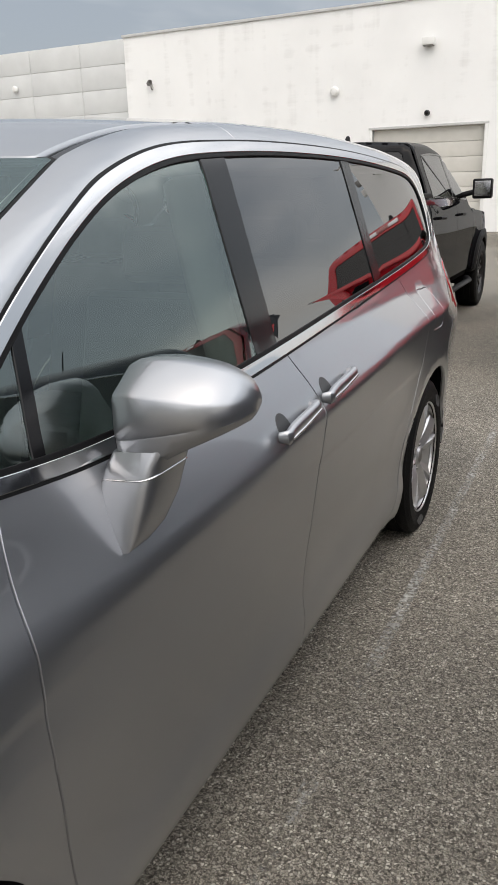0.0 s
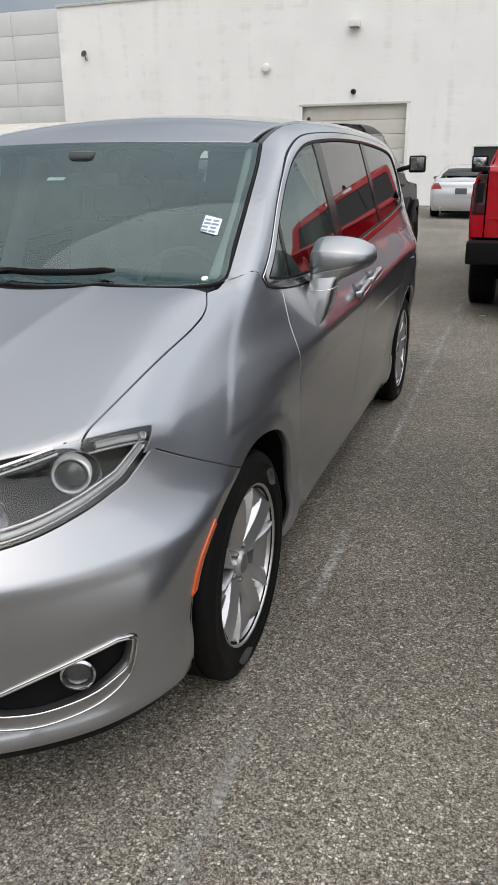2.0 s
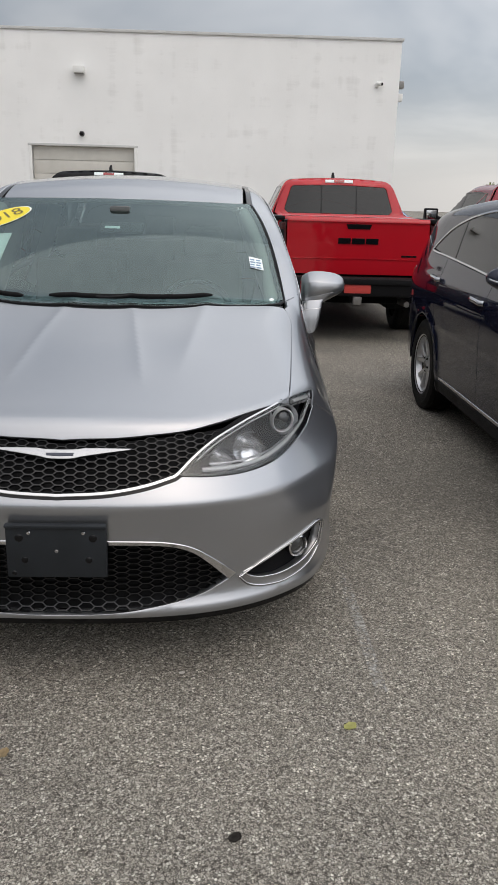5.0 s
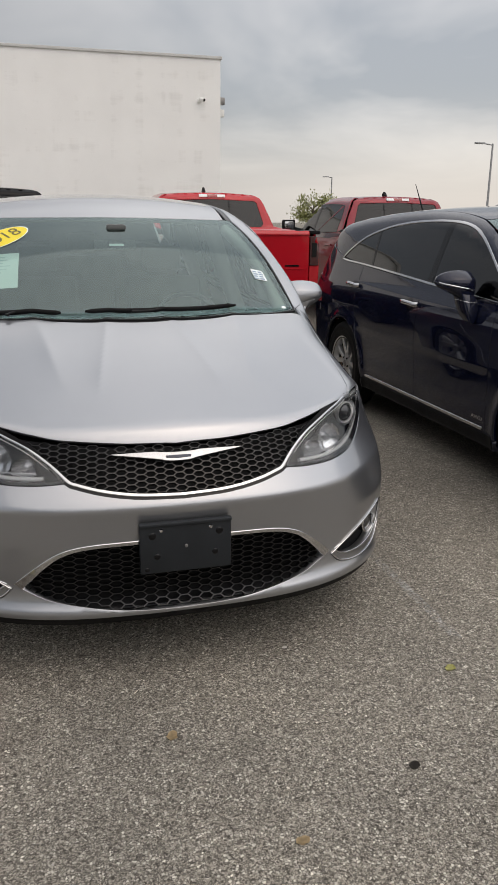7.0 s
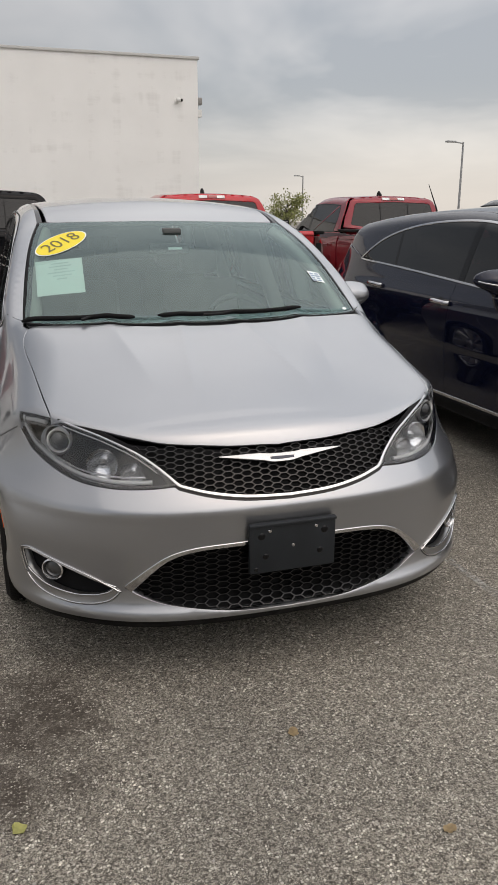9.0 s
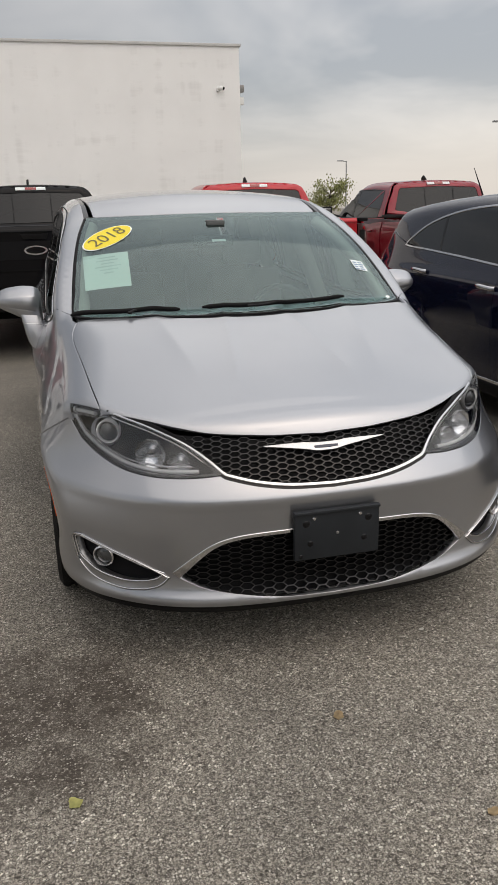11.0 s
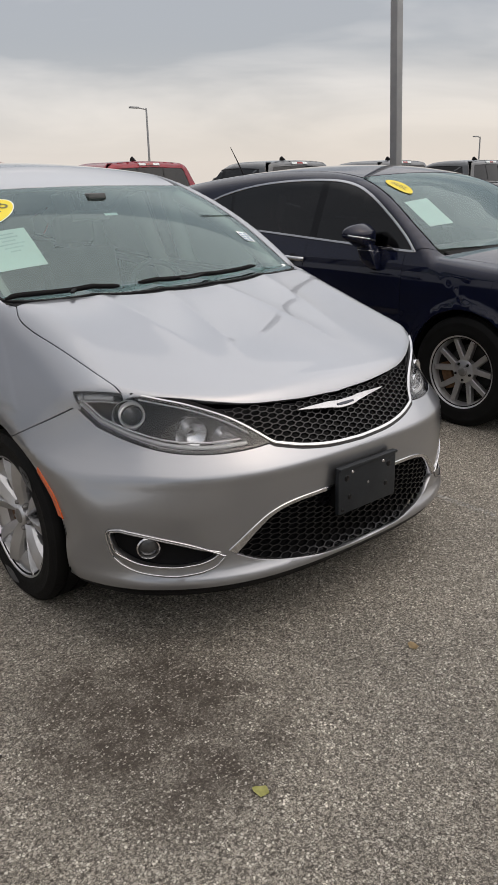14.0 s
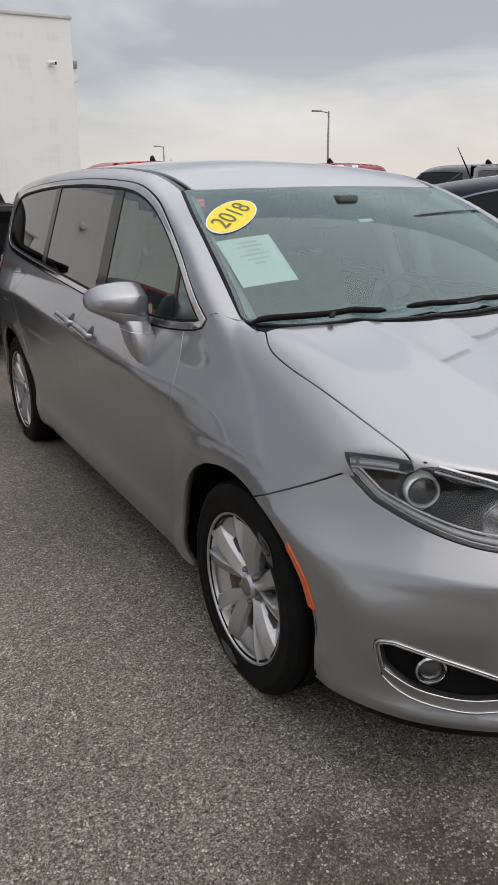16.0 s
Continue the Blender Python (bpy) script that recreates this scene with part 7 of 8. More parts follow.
    part("bumper_step", box(-0.62, 0.62, 4.76, 4.93, 0.70, 0.765, 0.012), PLASTIC, bump)
    part("plate", box(-0.155, 0.155, 4.895, 4.91, 0.60, 0.755, 0.006), REDPL if badge != "oval" else PLATEB, bump, "plain red dealer plate" if badge != "oval" else "")
    part("tow_bar", box(-0.05, 0.05, 4.7, 4.94, 0.47, 0.56, 0.01), STEEL, bump)
    part("underbody", box(-0.55, 0.55, -0.7, 4.6, 0.45, 0.70, 0.02), LINER, car)
    part("underbody", box(-0.9, 0.9, 0.5, 3.05, 0.45, 0.56, 0.02), LINER, car)
    part("exhaust", tube([(-0.6, 3.9, 0.45), (-0.62, 4.8, 0.47)], 0.035, 10), STEEL, car)
    wheel_set(car, (0.0, 3.57), 0.985 if not flares else 1.02, 0.42, 0.25, 0.28, "truck", ALLOYD if dark_rim else ALLOY)
    for cy in (0.0, 3.57):
        well(car, cy, 0.42, 0.48, 0.48, 0.55, 0.95)
    return car


REDPL = material("red_plate", (0.55, 0.06, 0.05), 0.5, vary=0.1, scale=12)
TAIL = 5.95 + 4.80
red_truck = make_truck(pose(2.12, TAIL, 0, 0, 0, 180), RED, "bright red pickup truck, its tail to the aisle")
black_truck = make_truck(pose(-0.95, 10.45, 0, 0, 0, 180), BLACKP, "black pickup truck with arch flares and side steps", True, True, "oval")
dark_truck = make_truck(pose(5.12, TAIL + 0.25, 0, 0, 0, 180), DARKRED, "dark red pickup truck beside the bright red one", res=0.07)
copy_thing(dark_truck, pose(-4.15, TAIL - 0.2, 0, 0, 0, 180))["label"] = "dark red pickup truck parked behind the minivan row"
grey_truck = make_truck(pose(8.25, TAIL + 0.1, 0, 0, 0, 180), GREYP, "dark grey pickup truck in the back row", res=0.09)
for gx, lab in ((11.3, "dark grey pickup truck further along the back row"), (14.4, "dark grey pickup truck near the light pole")):
    copy_thing(grey_truck, pose(gx, TAIL + 0.15, 0, 0, 0, 180))["label"] = lab
WS2 = [o for o in scene.objects if o.name.startswith("sport_utility_vehicle") and o["label"].startswith("white")][0]
for gx, gy, r in ((17.6, 9.3, 180), (21.0, 9.2, 180), (24.2, 9.2, 180)):
    copy_thing(WS2, pose(gx, gy, 0, 0, 0, r))["label"] = "white sport utility vehicle at the end of the back row"
blue_car = make_car("sport_utility_vehicle", pose(9.4, 33.0, 0, 0, 0, 90), dict(SUV_P, mirror_mat=BLUEP), BLUEP, "blue sport utility vehicle far across the lot", "car", "suv", ALLOY, 0.12, False)

# ---- the white building ----
WALL_Y, WALL_M = 28.5, math.degrees(math.atan(-0.02))


def wall_material():
    m = material("painted_block_wall", (0.86, 0.86, 0.85), 0.9, vary=0.06, scale=0.6, bump=0.25, bump_scale=18)
    n, l = m.node_tree.nodes, m.node_tree.links
    p = n["Principled BSDF"]
    src = p.inputs["Base Color"].links[0].from_socket
    co = n.new("ShaderNodeTexCoord")
    mp = n.new("ShaderNodeMapping")
    mp.inputs["Scale"].default_value = (0.35, 1.0, 2.6)
    l.new(co.outputs["Object"], mp.inputs[0])
    t = n.new("ShaderNodeTexNoise")
    t.inputs["Scale"].default_value, t.inputs["Detail"].default_value, t.inputs["Roughness"].default_value = 0.8, 8, 0.65
    l.new(mp.outputs[0], t.inputs["Vector"])
    mp2 = n.new("ShaderNodeMapping")
    mp2.inputs["Scale"].default_value = (1.3, 1.0, 0.12)
    l.new(co.outputs["Object"], mp2.inputs[0])
    t2 = n.new("ShaderNodeTexNoise")
    t2.inputs["Scale"].default_value, t2.inputs["Detail"].default_value = 1.6, 7
    l.new(mp2.outputs[0], t2.inputs["Vector"])
    ad = n.new("ShaderNodeMath")
    ad.operation = "MULTIPLY"
    l.new(t.outputs["Fac"], ad.inputs[0])
    l.new(t2.outputs["Fac"], ad.inputs[1])
    r = n.new("ShaderNodeMapRange")
    r.inputs["From Min"].default_value, r.inputs["From Max"].default_value = 0.29, 0.46
    l.new(ad.outputs[0], r.inputs["Value"])
    sc = n.new("ShaderNodeMath")
    sc.operation = "MULTIPLY"
    sc.inputs[1].default_value = 0.30
    l.new(r.outputs[0], sc.inputs[0])
    mix = n.new("ShaderNodeMix")
    mix.data_type = "RGBA"
    l.new(sc.outputs[0], mix.inputs[0])
    l.new(src, mix.inputs[6])
    mix.inputs[7].default_value = (0.42, 0.41, 0.39, 1)
    l.new(mix.outputs[2], p.inputs["Base Color"])
    return m


WALLW = wall_material()
CONC = material("grey_panel_wall", (0.66, 0.67, 0.665), 0.9, vary=0.12, scale=0.9, bump=0.2, bump_scale=25)
CAPM = material("roof_cap_metal", (0.55, 0.55, 0.54), 0.5, vary=0.15, scale=2)
DOORM = material("garage_door_paint", (0.62, 0.60, 0.55), 0.6, vary=0.12, scale=2)
DARKW = material("dark_opening", (0.03, 0.032, 0.035), 0.4, vary=0.3, scale=2)
FRAMEW = material("white_frame", (0.78, 0.78, 0.76), 0.5, vary=0.08, scale=4)


def wall_with_openings(name, x0, x1, z1, thick, holes, mat, parent):
    """A wall along x, its front at y = 0, with openings (x0, x1, z0, z1) cut through."""
    xs = sorted({x0, x1, *[h[0] for h in holes], *[h[1] for h in holes]})
    zs = sorted({0.0, z1, *[h[2] for h in holes], *[h[3] for h in holes]})
    bm = bmesh.new()
    for a, b in zip(xs, xs[1:]):
        for c, d in zip(zs, zs[1:]):
            if not any(h[0] <= a and b <= h[1] and h[2] <= c and d <= h[3] for h in holes):
                box(a, b, 0, thick, c, d, bm=bm)
    bmesh.ops.remove_doubles(bm, verts=bm.verts, dist=1e-4)
    return part(name, bm, mat, parent)


bld = thing("building", pose(0, WALL_Y, 0, 0, 0, WALL_M), "long white painted warehouse building with garage doors", "building", kind="structure")
GDOOR, WIN = (-6.72, -2.80, 0.0, 3.52), (-0.36, 1.38, 0.95, 2.04)
north = wall_with_openings("wall_front", -17.1, 7.22, 7.5, 0.3, [GDOOR, WIN], WALLW, bld)
part("wall_side", box(6.92, 7.22, 0.3, 40, 0, 7.5), WALLW, bld)
part("wall_side", box(-17.1, -16.8, 0.3, 40, 0, 7.5), WALLW, bld)
part("wall_back", box(-17.1, 7.22, 40, 40.3, 0, 7.5), WALLW, bld)
part("roof", box(-17.0, 7.1, 0.1, 40, 7.0, 7.15), CONC, bld)
part("roof_cap", box(-17.16, 7.28, -0.06, 0.34, 7.5, 7.60, 0.015), CAPM, bld, "grey metal parapet cap")
part("roof_cap", box(6.86, 7.28, 0.34, 40.3, 7.5, 7.60, 0.015), CAPM, bld)
BM = pose(0, WALL_Y, 0, 0, 0, WALL_M)
gd = thing("door_1", BM @ pose(-4.76, 0.22, 0), "cream sectional garage door, closed", "garage door", kind="structure")
for i in range(7):
    part("door_panel", box(-1.96, 1.96, -0.04, 0.04, 0.503 * i + 0.004, 0.503 * (i + 1) - 0.006, 0.012), DOORM, gd)
for x in (-2.02, 2.02):
    part("jamb", box(x - 0.06, x + 0.06, -0.24, 0.03, 0, 3.56, 0.01), FRAMEW, gd)
part("lintel", box(-2.10, 2.10, -0.245, -0.20, 3.52, 3.60, 0.01), CAPM, gd)
wn_ = thing("window_1", BM @ pose(0.51, 0.10, 1.5), "dark window with a white frame in the white wall", "window", kind="structure")
part("pane", box(-0.87, 0.87, 0.0, 0.02, -0.55, 0.54), DARKW, wn_)
for a, b, c, d in ((-0.91, 0.91, 0.52, 0.60), (-0.91, 0.91, -0.61, -0.53), (-0.91, -0.84, -0.53, 0.52), (0.84, 0.91, -0.53, 0.52)):
    part("frame", box(a, b, -0.125, 0.03, c, d, 0.008), FRAMEW, wn_)
for i, (x, z, kind_) in enumerate(((-15.86, 5.66, "horn"), (-8.13, 4.89, "round"), (-4.78, 6.16, "box"), (-4.77, 3.97, "cam"), (6.36, 5.98, "camera"))):
    lam = thing("wall_lamp" if kind_ in ("horn", "round", "box") else "security_camera", BM @ pose(x, -0.0, z), {"horn": "small grey horn speaker on the wall", "round": "round white wall lamp", "box": "square white floodlight on the wall",
                "cam": "small dark dome camera over the garage door", "camera": "white bullet camera at the building corner"}[kind_], "wall fixture")
    part("base", box(-0.07, 0.07, -0.06, 0.0, -0.07, 0.07, 0.01), FRAMEW, lam)
    if kind_ == "round":
        part("shade", lathe([(0.0, 0.20), (0.12, 0.17), (0.17, 0.08), (0.15, 0.02)], 24, pose(0, -0.02, 0, 90)), FRAMEW, lam)
    elif kind_ == "box":
        part("shade", box(-0.20, 0.20, -0.34, -0.04, -0.10, 0.13, 0.02), FRAMEW, lam)
        part("lens", box(-0.17, 0.17, -0.30, -0.06, -0.125, -0.102, 0.005), STEEL, lam)
    elif kind_ == "cam":
        part("dome", lathe([(0.0, 0.16), (0.07, 0.14), (0.10, 0.06), (0.10, 0.0)], 20, pose(0, -0.02, 0, 90)), GLOSSB, lam)
    elif kind_ == "horn":
        part("shade", lathe([(0.03, 0.05), (0.08, 0.14), (0.13, 0.22)], 20, pose(0, -0.02, 0.02, 70)), STEEL, lam)
        part("bracket", tube([(0, 0, -0.14), (0, -0.1, -0.12), (0, -0.12, 0)], 0.02, 8), STEEL, lam)
    else:
        part("body", tube([(0.02, -0.10, 0.06), (0.16, -0.22, 0.02)], 0.075, 12), FRAMEW, lam)
        part("lens", tube([(0.16, -0.22, 0.02), (0.18, -0.24, 0.015)], 0.05, 12), GLOSSB, lam)
sp = thing("floodlight", BM @ pose(7.22, 0.5, 5.75), "pair of floodlights on the building corner", "wall fixture")
part("base", box(-0.0, 0.08, -0.1, 0.1, -0.3, 0.5, 0.01), STEEL, sp)
part("head", box(0.05, 0.26, -0.15, 0.15, 0.2, 0.46, 0.03), STEEL, sp)
part("head", box(0.05, 0.24, -0.15, 0.15, -0.25, 0.02, 0.03), FRAMEW, sp)

west = thing("building_wing", pose(-17.1, WALL_Y + 1.0, 0, 0, 0, WALL_M), "lower grey concrete panel wing of the warehouse", "building", kind="structure")
for i in range(8):
    for j in range(8):
        part("panel", box(-2.7 * (j + 1) + 0.010, -2.7 * j - 0.010, 0, 0.25, max(0.01, 7.63 - 0.92 * (i + 1)) + 0.010, 7.63 - 0.92 * i - 0.010, 0.008), CONC, west)
part("core", box(-21.6, 0, 0.02, 6, 0, 7.60), CAPM, west)
wing_lamp = thing("wall_lamp", pose(-23.4, WALL_Y + 1.12, 6.15, 0, 0, WALL_M), "small white wall lamp on the grey panel wing", "wall fixture")
part("base", box(-0.07, 0.07, -0.05, 0.02, -0.09, 0.09, 0.01), FRAMEW, wing_lamp)
part("shade", lathe([(0.0, 0.18), (0.11, 0.15), (0.15, 0.07), (0.13, 0.01)], 20, pose(0, -0.02, 0, 90)), FRAMEW, wing_lamp)
can = thing("canopy", pose(-18.5, WALL_Y - 3.4, 0, 0, 0, WALL_M), "beige metal canopy roof standing by the grey wing", "canopy", kind="structure")
for k in range(10):
    bm = box(-3.5 + 0.7 * k + 0.01, -3.5 + 0.7 * (k + 1) - 0.01, -1.6, 1.6, -0.03, 0.03, 0.008)
    bm.transform(pose(0, 0, 2.75, 12))
    part("roof_sheet", bm, DOORM, can)
for x in (-3.3, 0, 3.3):
    for y in (-1.45, 1.45):
        part("post", box(x - 0.05, x + 0.05, y - 0.05, y + 0.05, 0, 2.75 + y * 0.21), STEEL, can)

# ---- poles, tree and far edge ----
def lamp_pole(x, y, h, label, arm=1.2, r=0.09, turn=180):
    pl = thing("light_pole", pose(x, y, 0, 0, 0, turn), label, "light pole", "light poles of the lot")
    part("base", lathe([(0.0, 0.7), (0.3, 0.7), (0.3, 0.0)], 20), CONC, pl)
    part("pole", tube([(0, 0, 0.6), (0, 0, h * 0.5), (0, 0, h)], [r, r * 0.9, r * 0.7], 12), GALV, pl)
    part("arm", tube([(0, 0, h - 0.1), (arm, 0, h)], r * 0.5, 8), GALV, pl)
    part("head", box(arm - 0.1, arm + 0.6, -0.16, 0.16, h - 0.06, h + 0.06, 0.03), GALV, pl)
    return pl


def along(eye, d, dist):
    return eye[0] + d[0] * dist, eye[1] + d[1] * dist


E1, E7 = (-2.13, -2.68), (-0.46, -3.36)
lamp_pole(*along(E1, (0.553, 0.828), 62), 7.0, "grey street-style lamp pole far across the lot", 0.8)
lamp_pole(*along(E7, (0.365, 0.930), 95), 6.5, "grey lamp pole in the far distance", 0.5)
lamp_pole(*along(E1, (0.832, 0.556), 90), 5.6, "grey lamp pole in the far distance", 0.5)
pole = thing("light_pole", pose(9.80, 6.9, 0, -1.0, -1.15, 0), "thick square grey light pole rising behind the cars", "light pole", "light poles of the lot")
part("base", lathe([(0.0, 0.8), (0.33, 0.8), (0.35, 0.0)], 24), CONC, pole)
part("pole", box(-0.078, 0.078, -0.078, 0.078, 0.78, 9.5, 0.012), GALV, pole, "square grey steel pole")


def leaf_tree(x, y, h, width, seed, label, g=1.0, group="", leaves=None):
    rng = random.Random(seed)
    tr = thing("tree", pose(x, y, 0), label, "tree", group)
    bm = bmesh.new()
    ends = []
    tube([(0, 0, 0), (0.05, 0, h * 0.3), (0.0, 0.05, h * 0.55), (0.08, 0, h * 0.8)], [0.13 * g, 0.10 * g, 0.07 * g, 0.03 * g], 8, bm=bm)
    for i in range(16):
        a, z0 = rng.uniform(0, 6.28), h * rng.uniform(0.25, 0.75)
        l = width * rng.uniform(0.35, 0.62)
        p1 = Vector((math.cos(a) * l * 0.5, math.sin(a) * l * 0.5, z0 + h * 0.10))
        p2 = Vector((math.cos(a) * l, math.sin(a) * l, z0 + h * rng.uniform(0.12, 0.30)))
        tube([(0, 0, z0), tuple(p1), tuple(p2)], [0.05 * g, 0.03 * g, 0.012 * g], 6, bm=bm)
        ends += [p1, p2, (p1 + p2) / 2]
    ends.append(Vector((0.05, 0, h * 0.9)))
    part("trunk", bm, BARK, tr)
    bm = bmesh.new()
    for e in ends:
        for _ in range(55):
            c = e + Vector((rng.gauss(0, 0.28) * g, rng.gauss(0, 0.28) * g, rng.gauss(0, 0.22) * g))
            m = Matrix.Translation(c) @ Euler((rng.uniform(0, 6), rng.uniform(0, 6), rng.uniform(0, 6))).to_matrix().to_4x4()
            k = rng.uniform(0.06, 0.12) * g
            vs = [bm.verts.new(m @ Vector(q)) for q in ((-k, 0, 0), (0, -k * 0.5, k * 0.1), (k, 0, 0), (0, k * 0.5, k * 0.1))]
            bm.faces.new(vs)
    part("crown", bm, leaves or FOLIAGE, tr, "sparse yellow-green leaves")
    return tr


tx, ty = along(E7, (0.345, 0.938), 66)
# paler greens: the light shining through this crown is put into the leaf colour
leaf_tree(tx, ty, 3.9, 2.4, 4, "small sparse green tree at the lot's far edge", leaves=material("backlit_leaves", (0.16, 0.20, 0.06), 0.6, second=(0.26, 0.25, 0.09), scale=3))
# the dark row of trees that the lamp lenses and the truck's window mirror
rng = random.Random(12)
row = [leaf_tree(-34, -31, 10.0, 9.0, 21, "tall dark green tree along the lot's edge", 3.0, "trees along the lot"), leaf_tree(-26, -30, 8.0, 8.0, 22, "broad dark green tree along the lot's edge", 2.6, "trees along the lot")]
for i in range(9):
    k = rng.uniform(0.75, 1.1)
    copy_thing(row[i % 2], pose(-18 + 6.6 * i + rng.uniform(-1.5, 1.5), -31 + rng.uniform(-3, 3), 0, 0, 0, rng.uniform(0, 360)) @ Matrix.Diagonal((k, k, k, 1)))



# ---- ground ----
def asphalt():
    m = bpy.data.materials.new("worn_asphalt")
    m.use_nodes = True
    n, l = m.node_tree.nodes, m.node_tree.links
    p = n["Principled BSDF"]
    co = n.new("ShaderNodeTexCoord").outputs["Object"]

    def tex(kind, scale, **kw):
        t = n.new(kind)
        t.inputs["Scale"].default_value = scale
        for k, v in kw.items():
            t.inputs[k].default_value = v
        l.new(co, t.inputs["Vector"])
        return t

    def rng_(src, a, b, c, d):
        r = n.new("ShaderNodeMapRange")
        for k, v in zip(("From Min", "From Max", "To Min", "To Max"), (a, b, c, d)):
            r.inputs[k].default_value = v
        l.new(src, r.inputs["Value"])
        return r.outputs[0]

    def op(kind, a, b):
        q = n.new("ShaderNodeMath")
        q.operation = kind
        for i, v in enumerate((a, b)):
            if isinstance(v, (int, float)):
                q.inputs[i].default_value = v
            else:
                l.new(v, q.inputs[i])
        return q.outputs[0]

    def mix(fac, a, b):
        q = n.new("ShaderNodeMix")
        q.data_type = "RGBA"
        for i, v in ((0, fac), (6, a), (7, b)):
            if isinstance(v, (tuple, int, float)):
                q.inputs[i].default_value = (*v, 1) if isinstance(v, tuple) else v
            else:
                l.new(v, q.inputs[i])
        return q.outputs[2]
    wob = tex("ShaderNodeTexNoise", 120, Detail=4.0)
    wv = n.new("ShaderNodeVectorMath")
    wv.operation = "MULTIPLY_ADD"
    wv.inputs[1].default_value = (0.006, 0.006, 0.006)
    l.new(wob.outputs["Color"], wv.inputs[0])
    l.new(co, wv.inputs[2])
    co = wv.outputs[0]
    stones = tex("ShaderNodeTexVoronoi", 124)
    small = tex("ShaderNodeTexVoronoi", 260)
    sepc = n.new("ShaderNodeSeparateColor")
    l.new(stones.outputs["Color"], sepc.inputs[0])
    seps = n.new("ShaderNodeSeparateColor")
    l.new(small.outputs["Color"], seps.inputs[0])
    bare = tex("ShaderNodeTexNoise", 0.9, Detail=5.0)
    big = tex("ShaderNodeTexNoise", 0.23, Detail=4.0)
    pat = tex("ShaderNodeTexNoise", 14.0, Detail=4.0)
    rims = tex("ShaderNodeTexVoronoi", 124)
    rims.feature = "DISTANCE_TO_EDGE"
    chips = tex("ShaderNodeTexVoronoi", 260)
    chips.feature = "DISTANCE_TO_EDGE"
    core = rng_(rims.outputs["Distance"], 0.05, 0.20, 0.0, 1.0)
    pick = rng_(sepc.outputs[0], 0.52, 0.84, 0.0, 1.0)
    stone_fac = op("MULTIPLY", core, pick)
    stone_fac = op("MULTIPLY", stone_fac, rng_(pat.outputs["Fac"], 0.32, 0.58, 0.35, 1.0))
    fines = mix(rng_(seps.outputs[0], 0.2, 0.9, 0.0, 1.0), (0.11, 0.102, 0.090), (0.375, 0.349, 0.307))
    fines = mix(rng_(chips.outputs["Distance"], 0.02, 0.09, 0.75, 0.0), fines, (0.045, 0.041, 0.036))
    pit = tex("ShaderNodeTexNoise", 120, Detail=3.0)
    fines = mix(rng_(pit.outputs["Fac"], 0.53, 0.64, 0.0, 0.85), fines, (0.034, 0.029, 0.024))
    stone_col = mix(sepc.outputs[1], (0.29, 0.271, 0.242), (0.74, 0.710, 0.65))
    col = mix(stone_fac, fines, stone_col)
    dull = mix(rng_(bare.outputs["Fac"], 0.35, 0.68, 0.0, 1.0), (0.84, 0.835, 0.82), (1.10, 1.08, 1.04))
    q = n.new("ShaderNodeMix")
    q.data_type, q.blend_type = "RGBA", "MULTIPLY"
    q.inputs[0].default_value = 1.0
    l.new(col, q.inputs[6])
    l.new(dull, q.inputs[7])
    col = q.outputs[2]
    big_f = mix(rng_(big.outputs["Fac"], 0.35, 0.65, 0.0, 1.0), (0.86, 0.85, 0.83), (1.08, 1.08, 1.07))
    q = n.new("ShaderNodeMix")
    q.data_type, q.blend_type = "RGBA", "MULTIPLY"
    q.inputs[0].default_value = 1.0
    l.new(col, q.inputs[6])
    l.new(big_f, q.inputs[7])
    col = q.outputs[2]
    # dried brown fluid stain beside the nose of the minivan
    sx = n.new("ShaderNodeSeparateXYZ")
    l.new(co, sx.inputs[0])
    dx = op("DIVIDE", op("SUBTRACT", sx.outputs[0], -1.00), 0.42)
    dy = op("DIVIDE", op("SUBTRACT", sx.outputs[1], -1.02), 0.48)
    dist = op("ADD", op("MULTIPLY", dx, dx), op("MULTIPLY", dy, dy))
    edge = tex("ShaderNodeTexNoise", 5.5, Detail=6.0)
    dist = op("ADD", dist, op("MULTIPLY", op("SUBTRACT", edge.outputs["Fac"], 0.5), 2.6))
    stain = op("MULTIPLY", rng_(dist, 0.15, 1.25, 1.0, 0.0), rng_(pat.outputs["Fac"], 0.3, 0.6, 0.55, 1.0))
    col = mix(op("MULTIPLY", stain, op("SUBTRACT", 0.90, op("MULTIPLY", stone_fac, 0.55))), col, (0.040, 0.031, 0.024))
    l.new(col, p.inputs["Base Color"])
    p.inputs["Roughness"].default_value = 0.82
    p.inputs["Specular IOR Level"].default_value = 0.3
    b = n.new("ShaderNodeBump")
    b.inputs["Strength"].default_value, b.inputs["Distance"].default_value = 0.7, 0.004
    hgt = op("ADD", op("MULTIPLY", stone_fac, 0.8), op("MULTIPLY", rng_(small.outputs["Distance"], 0.0, 0.7, 1.0, 0.0), 0.4))
    l.new(hgt, b.inputs["Height"])
    l.new(b.outputs[0], p.inputs["Normal"])
    return m


bm = bmesh.new()
bmesh.ops.create_grid(bm, x_segments=40, y_segments=40, size=600)
tagged(part("ground", bm, asphalt()), "worn grey asphalt with pale stones and a dark fluid stain", "asphalt", kind="structure")


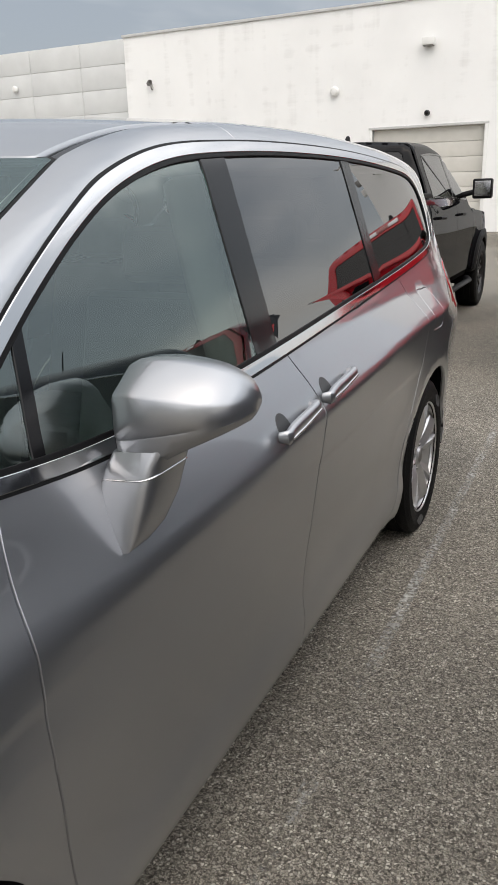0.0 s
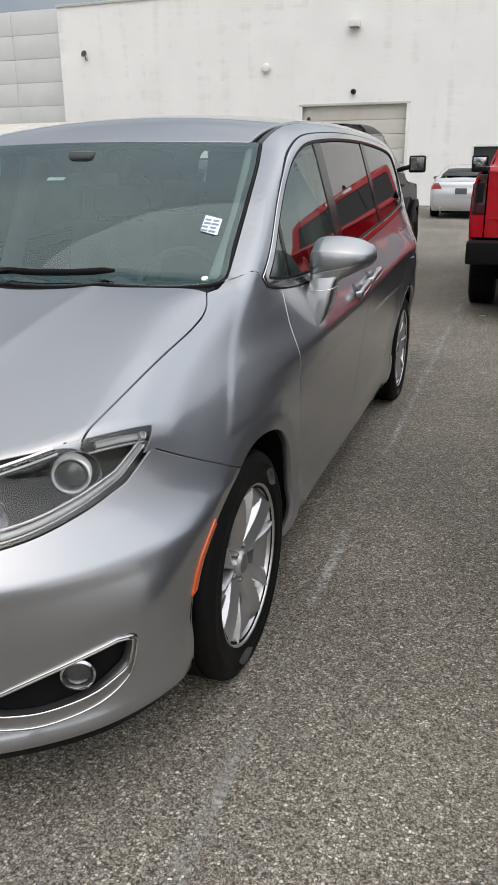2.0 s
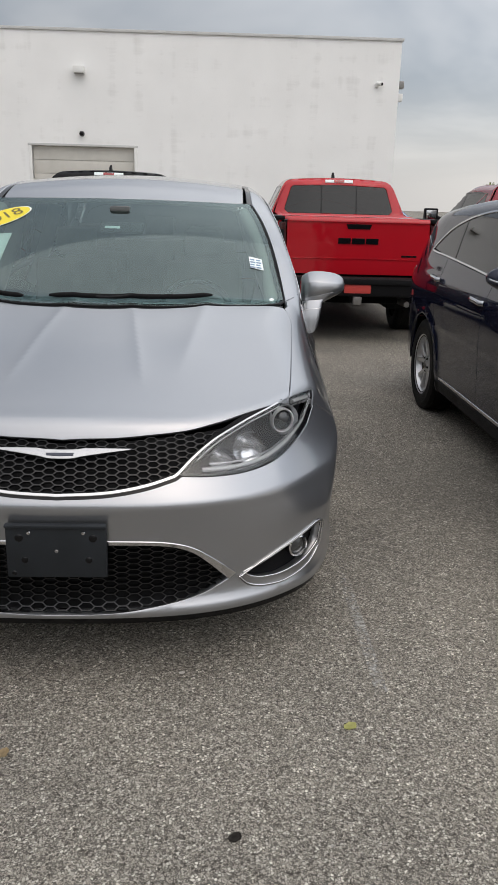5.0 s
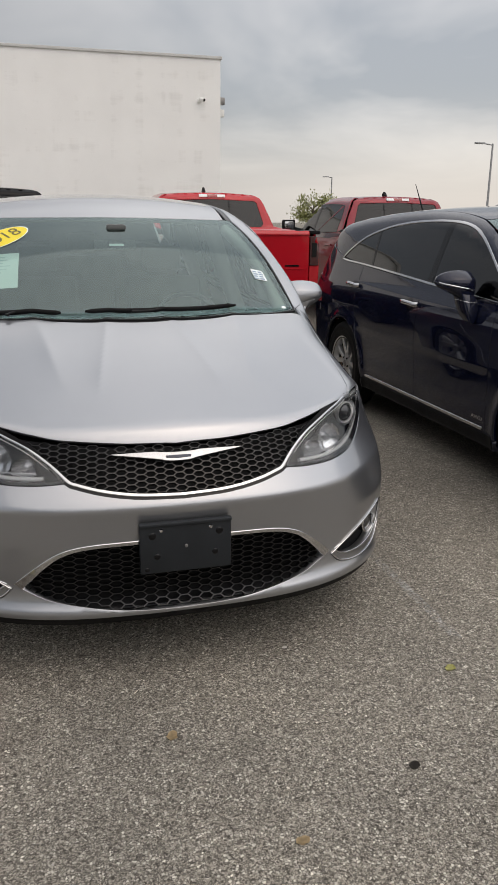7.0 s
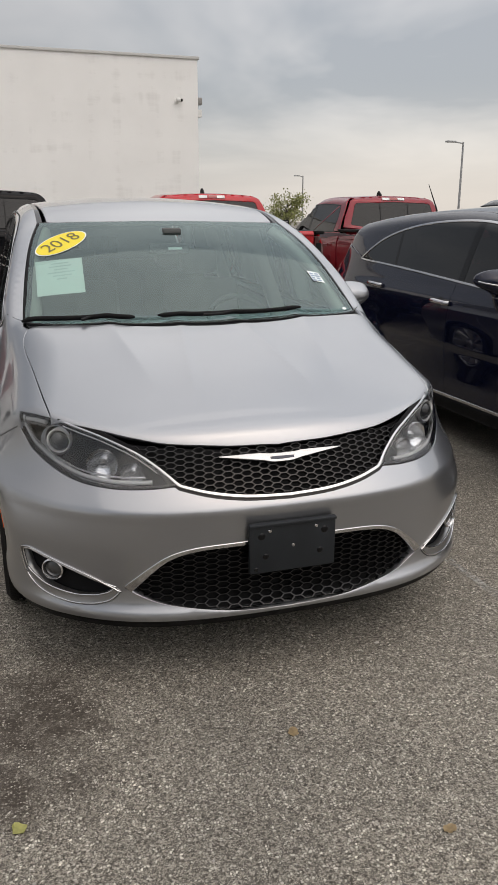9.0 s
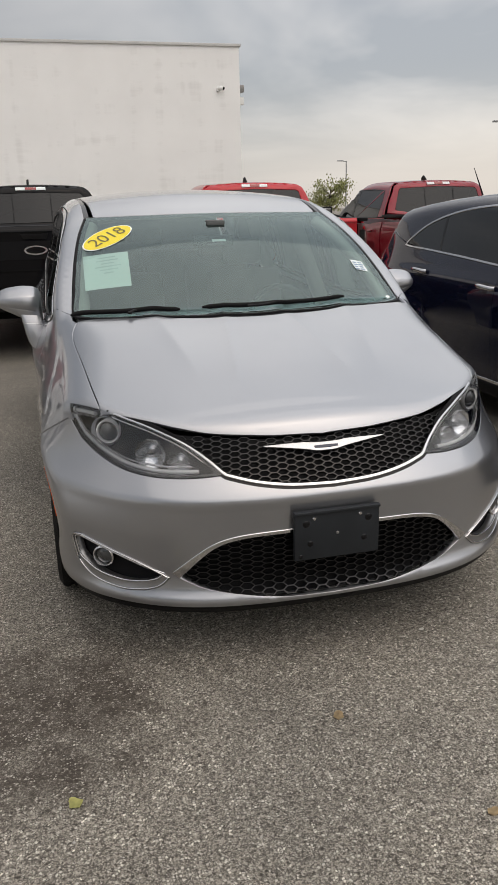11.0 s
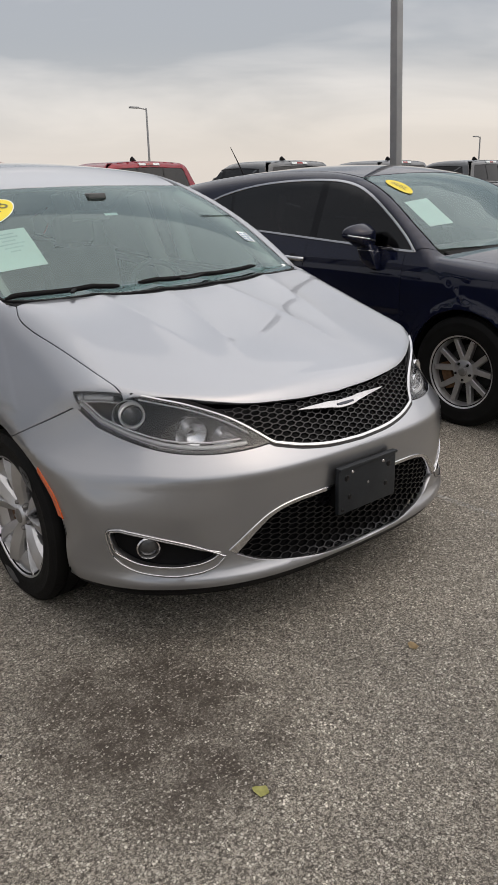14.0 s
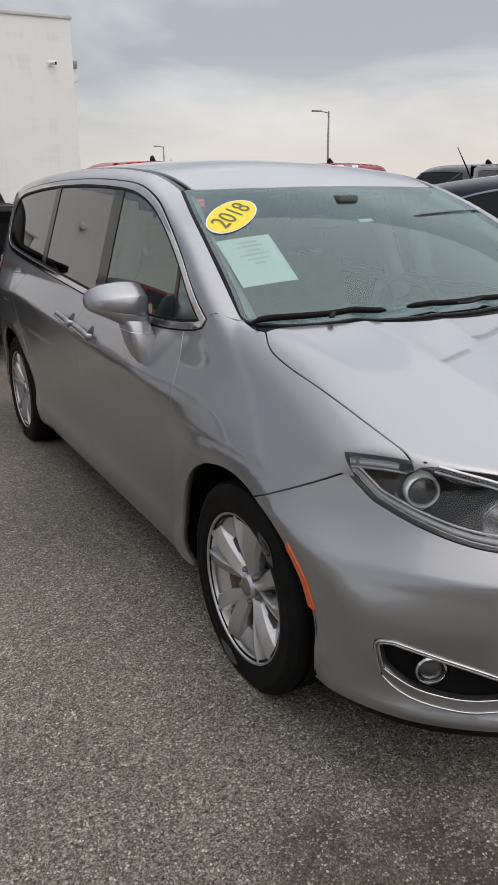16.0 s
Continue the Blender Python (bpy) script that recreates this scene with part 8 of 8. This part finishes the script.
def worn_paint():
    m = material("worn_line_paint", (0.46, 0.45, 0.42), 0.8, vary=0.3, scale=4, bump=0.5, bump_scale=150)
    n, l = m.node_tree.nodes, m.node_tree.links
    co = n.new("ShaderNodeTexCoord")
    a = n.new("ShaderNodeTexNoise")
    a.inputs["Scale"].default_value, a.inputs["Detail"].default_value = 55, 6
    b = n.new("ShaderNodeTexNoise")
    b.inputs["Scale"].default_value, b.inputs["Detail"].default_value = 2.2, 3
    for t in (a, b):
        l.new(co.outputs["Object"], t.inputs["Vector"])
    ad = n.new("ShaderNodeMath")
    ad.operation = "ADD"
    l.new(a.outputs["Fac"], ad.inputs[0])
    l.new(b.outputs["Fac"], ad.inputs[1])
    r = n.new("ShaderNodeMapRange")
    r.inputs["From Min"].default_value, r.inputs["From Max"].default_value = 0.92, 1.27
    l.new(ad.outputs[0], r.inputs["Value"])
    tr = n.new("ShaderNodeBsdfTransparent")
    mx = n.new("ShaderNodeMixShader")
    l.new(r.outputs[0], mx.inputs[0])
    l.new(tr.outputs[0], mx.inputs[1])
    l.new(n["Principled BSDF"].outputs[0], mx.inputs[2])
    l.new(mx.outputs[0], n["Material Output"].inputs[0])
    return m


WORN = worn_paint()
for lx, y0, y1 in ((1.066, -1.0, 9.0), (4.6, -1.0, 5.0), (-2.3, -1.0, 6.0)):
    bm = bmesh.new()
    vs = [bm.verts.new((lx + u, v, 0.003)) for u, v in ((-0.022, y0), (0.022, y0), (0.022, y1), (-0.022, y1))]
    bm.faces.new(vs)
    tagged(part("parking_line", bm, WORN), "faded white parking line worn into the asphalt", "parking line", "parking lines", "structure")

LEAFB = material("dry_leaf", (0.50, 0.38, 0.22), 0.8, vary=0.4, scale=60)
LEAFY = material("yellow_leaf", (0.55, 0.54, 0.20), 0.7, vary=0.3, scale=60)
SCRAP = material("dark_scrap", (0.03, 0.025, 0.02), 0.8, vary=0.3, scale=60)
PALE = material("pale_scrap", (0.62, 0.60, 0.56), 0.8, vary=0.2, scale=60)


def leaf(x, y, size, turn, mat, label, curl=0.16):
    bm = bmesh.new()
    rows = []
    for i in range(7):
        u = i / 6
        w = 0.42 * math.sin(math.pi * min(1, u * 0.92 + 0.06)) * (1 + 0.25 * math.sin(9 * u + x))
        rows.append([bm.verts.new((size * (u - 0.5), size * w * k, size * (0.06 + curl * (k * k * 0.5 + (u - 0.4) ** 2)))) for k in (-1, -0.5, 0, 0.5, 1)])
    for a, b in zip(rows, rows[1:]):
        for i in range(4):
            bm.faces.new((a[i], a[i + 1], b[i + 1], b[i]))
    bmesh.ops.solidify(bm, geom=list(bm.faces), thickness=0.0015)
    smooth(bm, 60)
    lo = min(v.co.z for v in bm.verts)
    for v in bm.verts:
        v.co.z -= lo
    ob = part("fallen_leaf", bm, mat)
    ob.matrix_world = pose(x, y, 0.001, 0, 0, turn)
    tagged(ob, label, "leaf")


leaf(0.93, -1.18, 0.045, 30, LEAFY, "pale yellow fallen leaf on the asphalt")
leaf(-0.115, -1.30, 0.045, 70, LEAFB, "dry tan fallen leaf on the asphalt")
leaf(-0.965, -1.455, 0.048, 120, LEAFY, "yellow-green fallen leaf beside the dark stain")
leaf(0.14, -1.81, 0.040, 10, LEAFB, "small tan fallen leaf on the asphalt")
leaf(-1.45, -0.85, 0.040, 10, SCRAP, "dark scrap of dried leaf on the asphalt", 0.1)
leaf(0.56, -1.62, 0.040, 40, SCRAP, "dark flattened leaf scrap on the asphalt", 0.1)
leaf(1.34, 6.25, 0.07, 40, PALE, "pale scrap lying in the aisle")
leaf(0.39, -0.89, 0.022, 20, PALE, "pale crumb of stone before the bumper", 0.1)

rng = random.Random(3)
bm = bmesh.new()
for i in range(520):
    x, y = rng.uniform(-3.2, 2.4), rng.uniform(-3.4, 6.0)
    r = rng.uniform(0.002, 0.0045)
    q = bmesh.ops.create_icosphere(bm, subdivisions=1, radius=r, matrix=Matrix.Translation((x, y, r * 0.4)) @ Euler((rng.random() * 6, rng.random() * 6, 0)).to_matrix().to_4x4() @ Matrix.Diagonal((1.3, 1.0, 0.7, 1)))
tagged(part("loose_gravel", bm, material("gravel", (0.42, 0.40, 0.37), 0.9, vary=0.4, scale=200)), "loose pale grit on the asphalt", "gravel", kind="stuff")
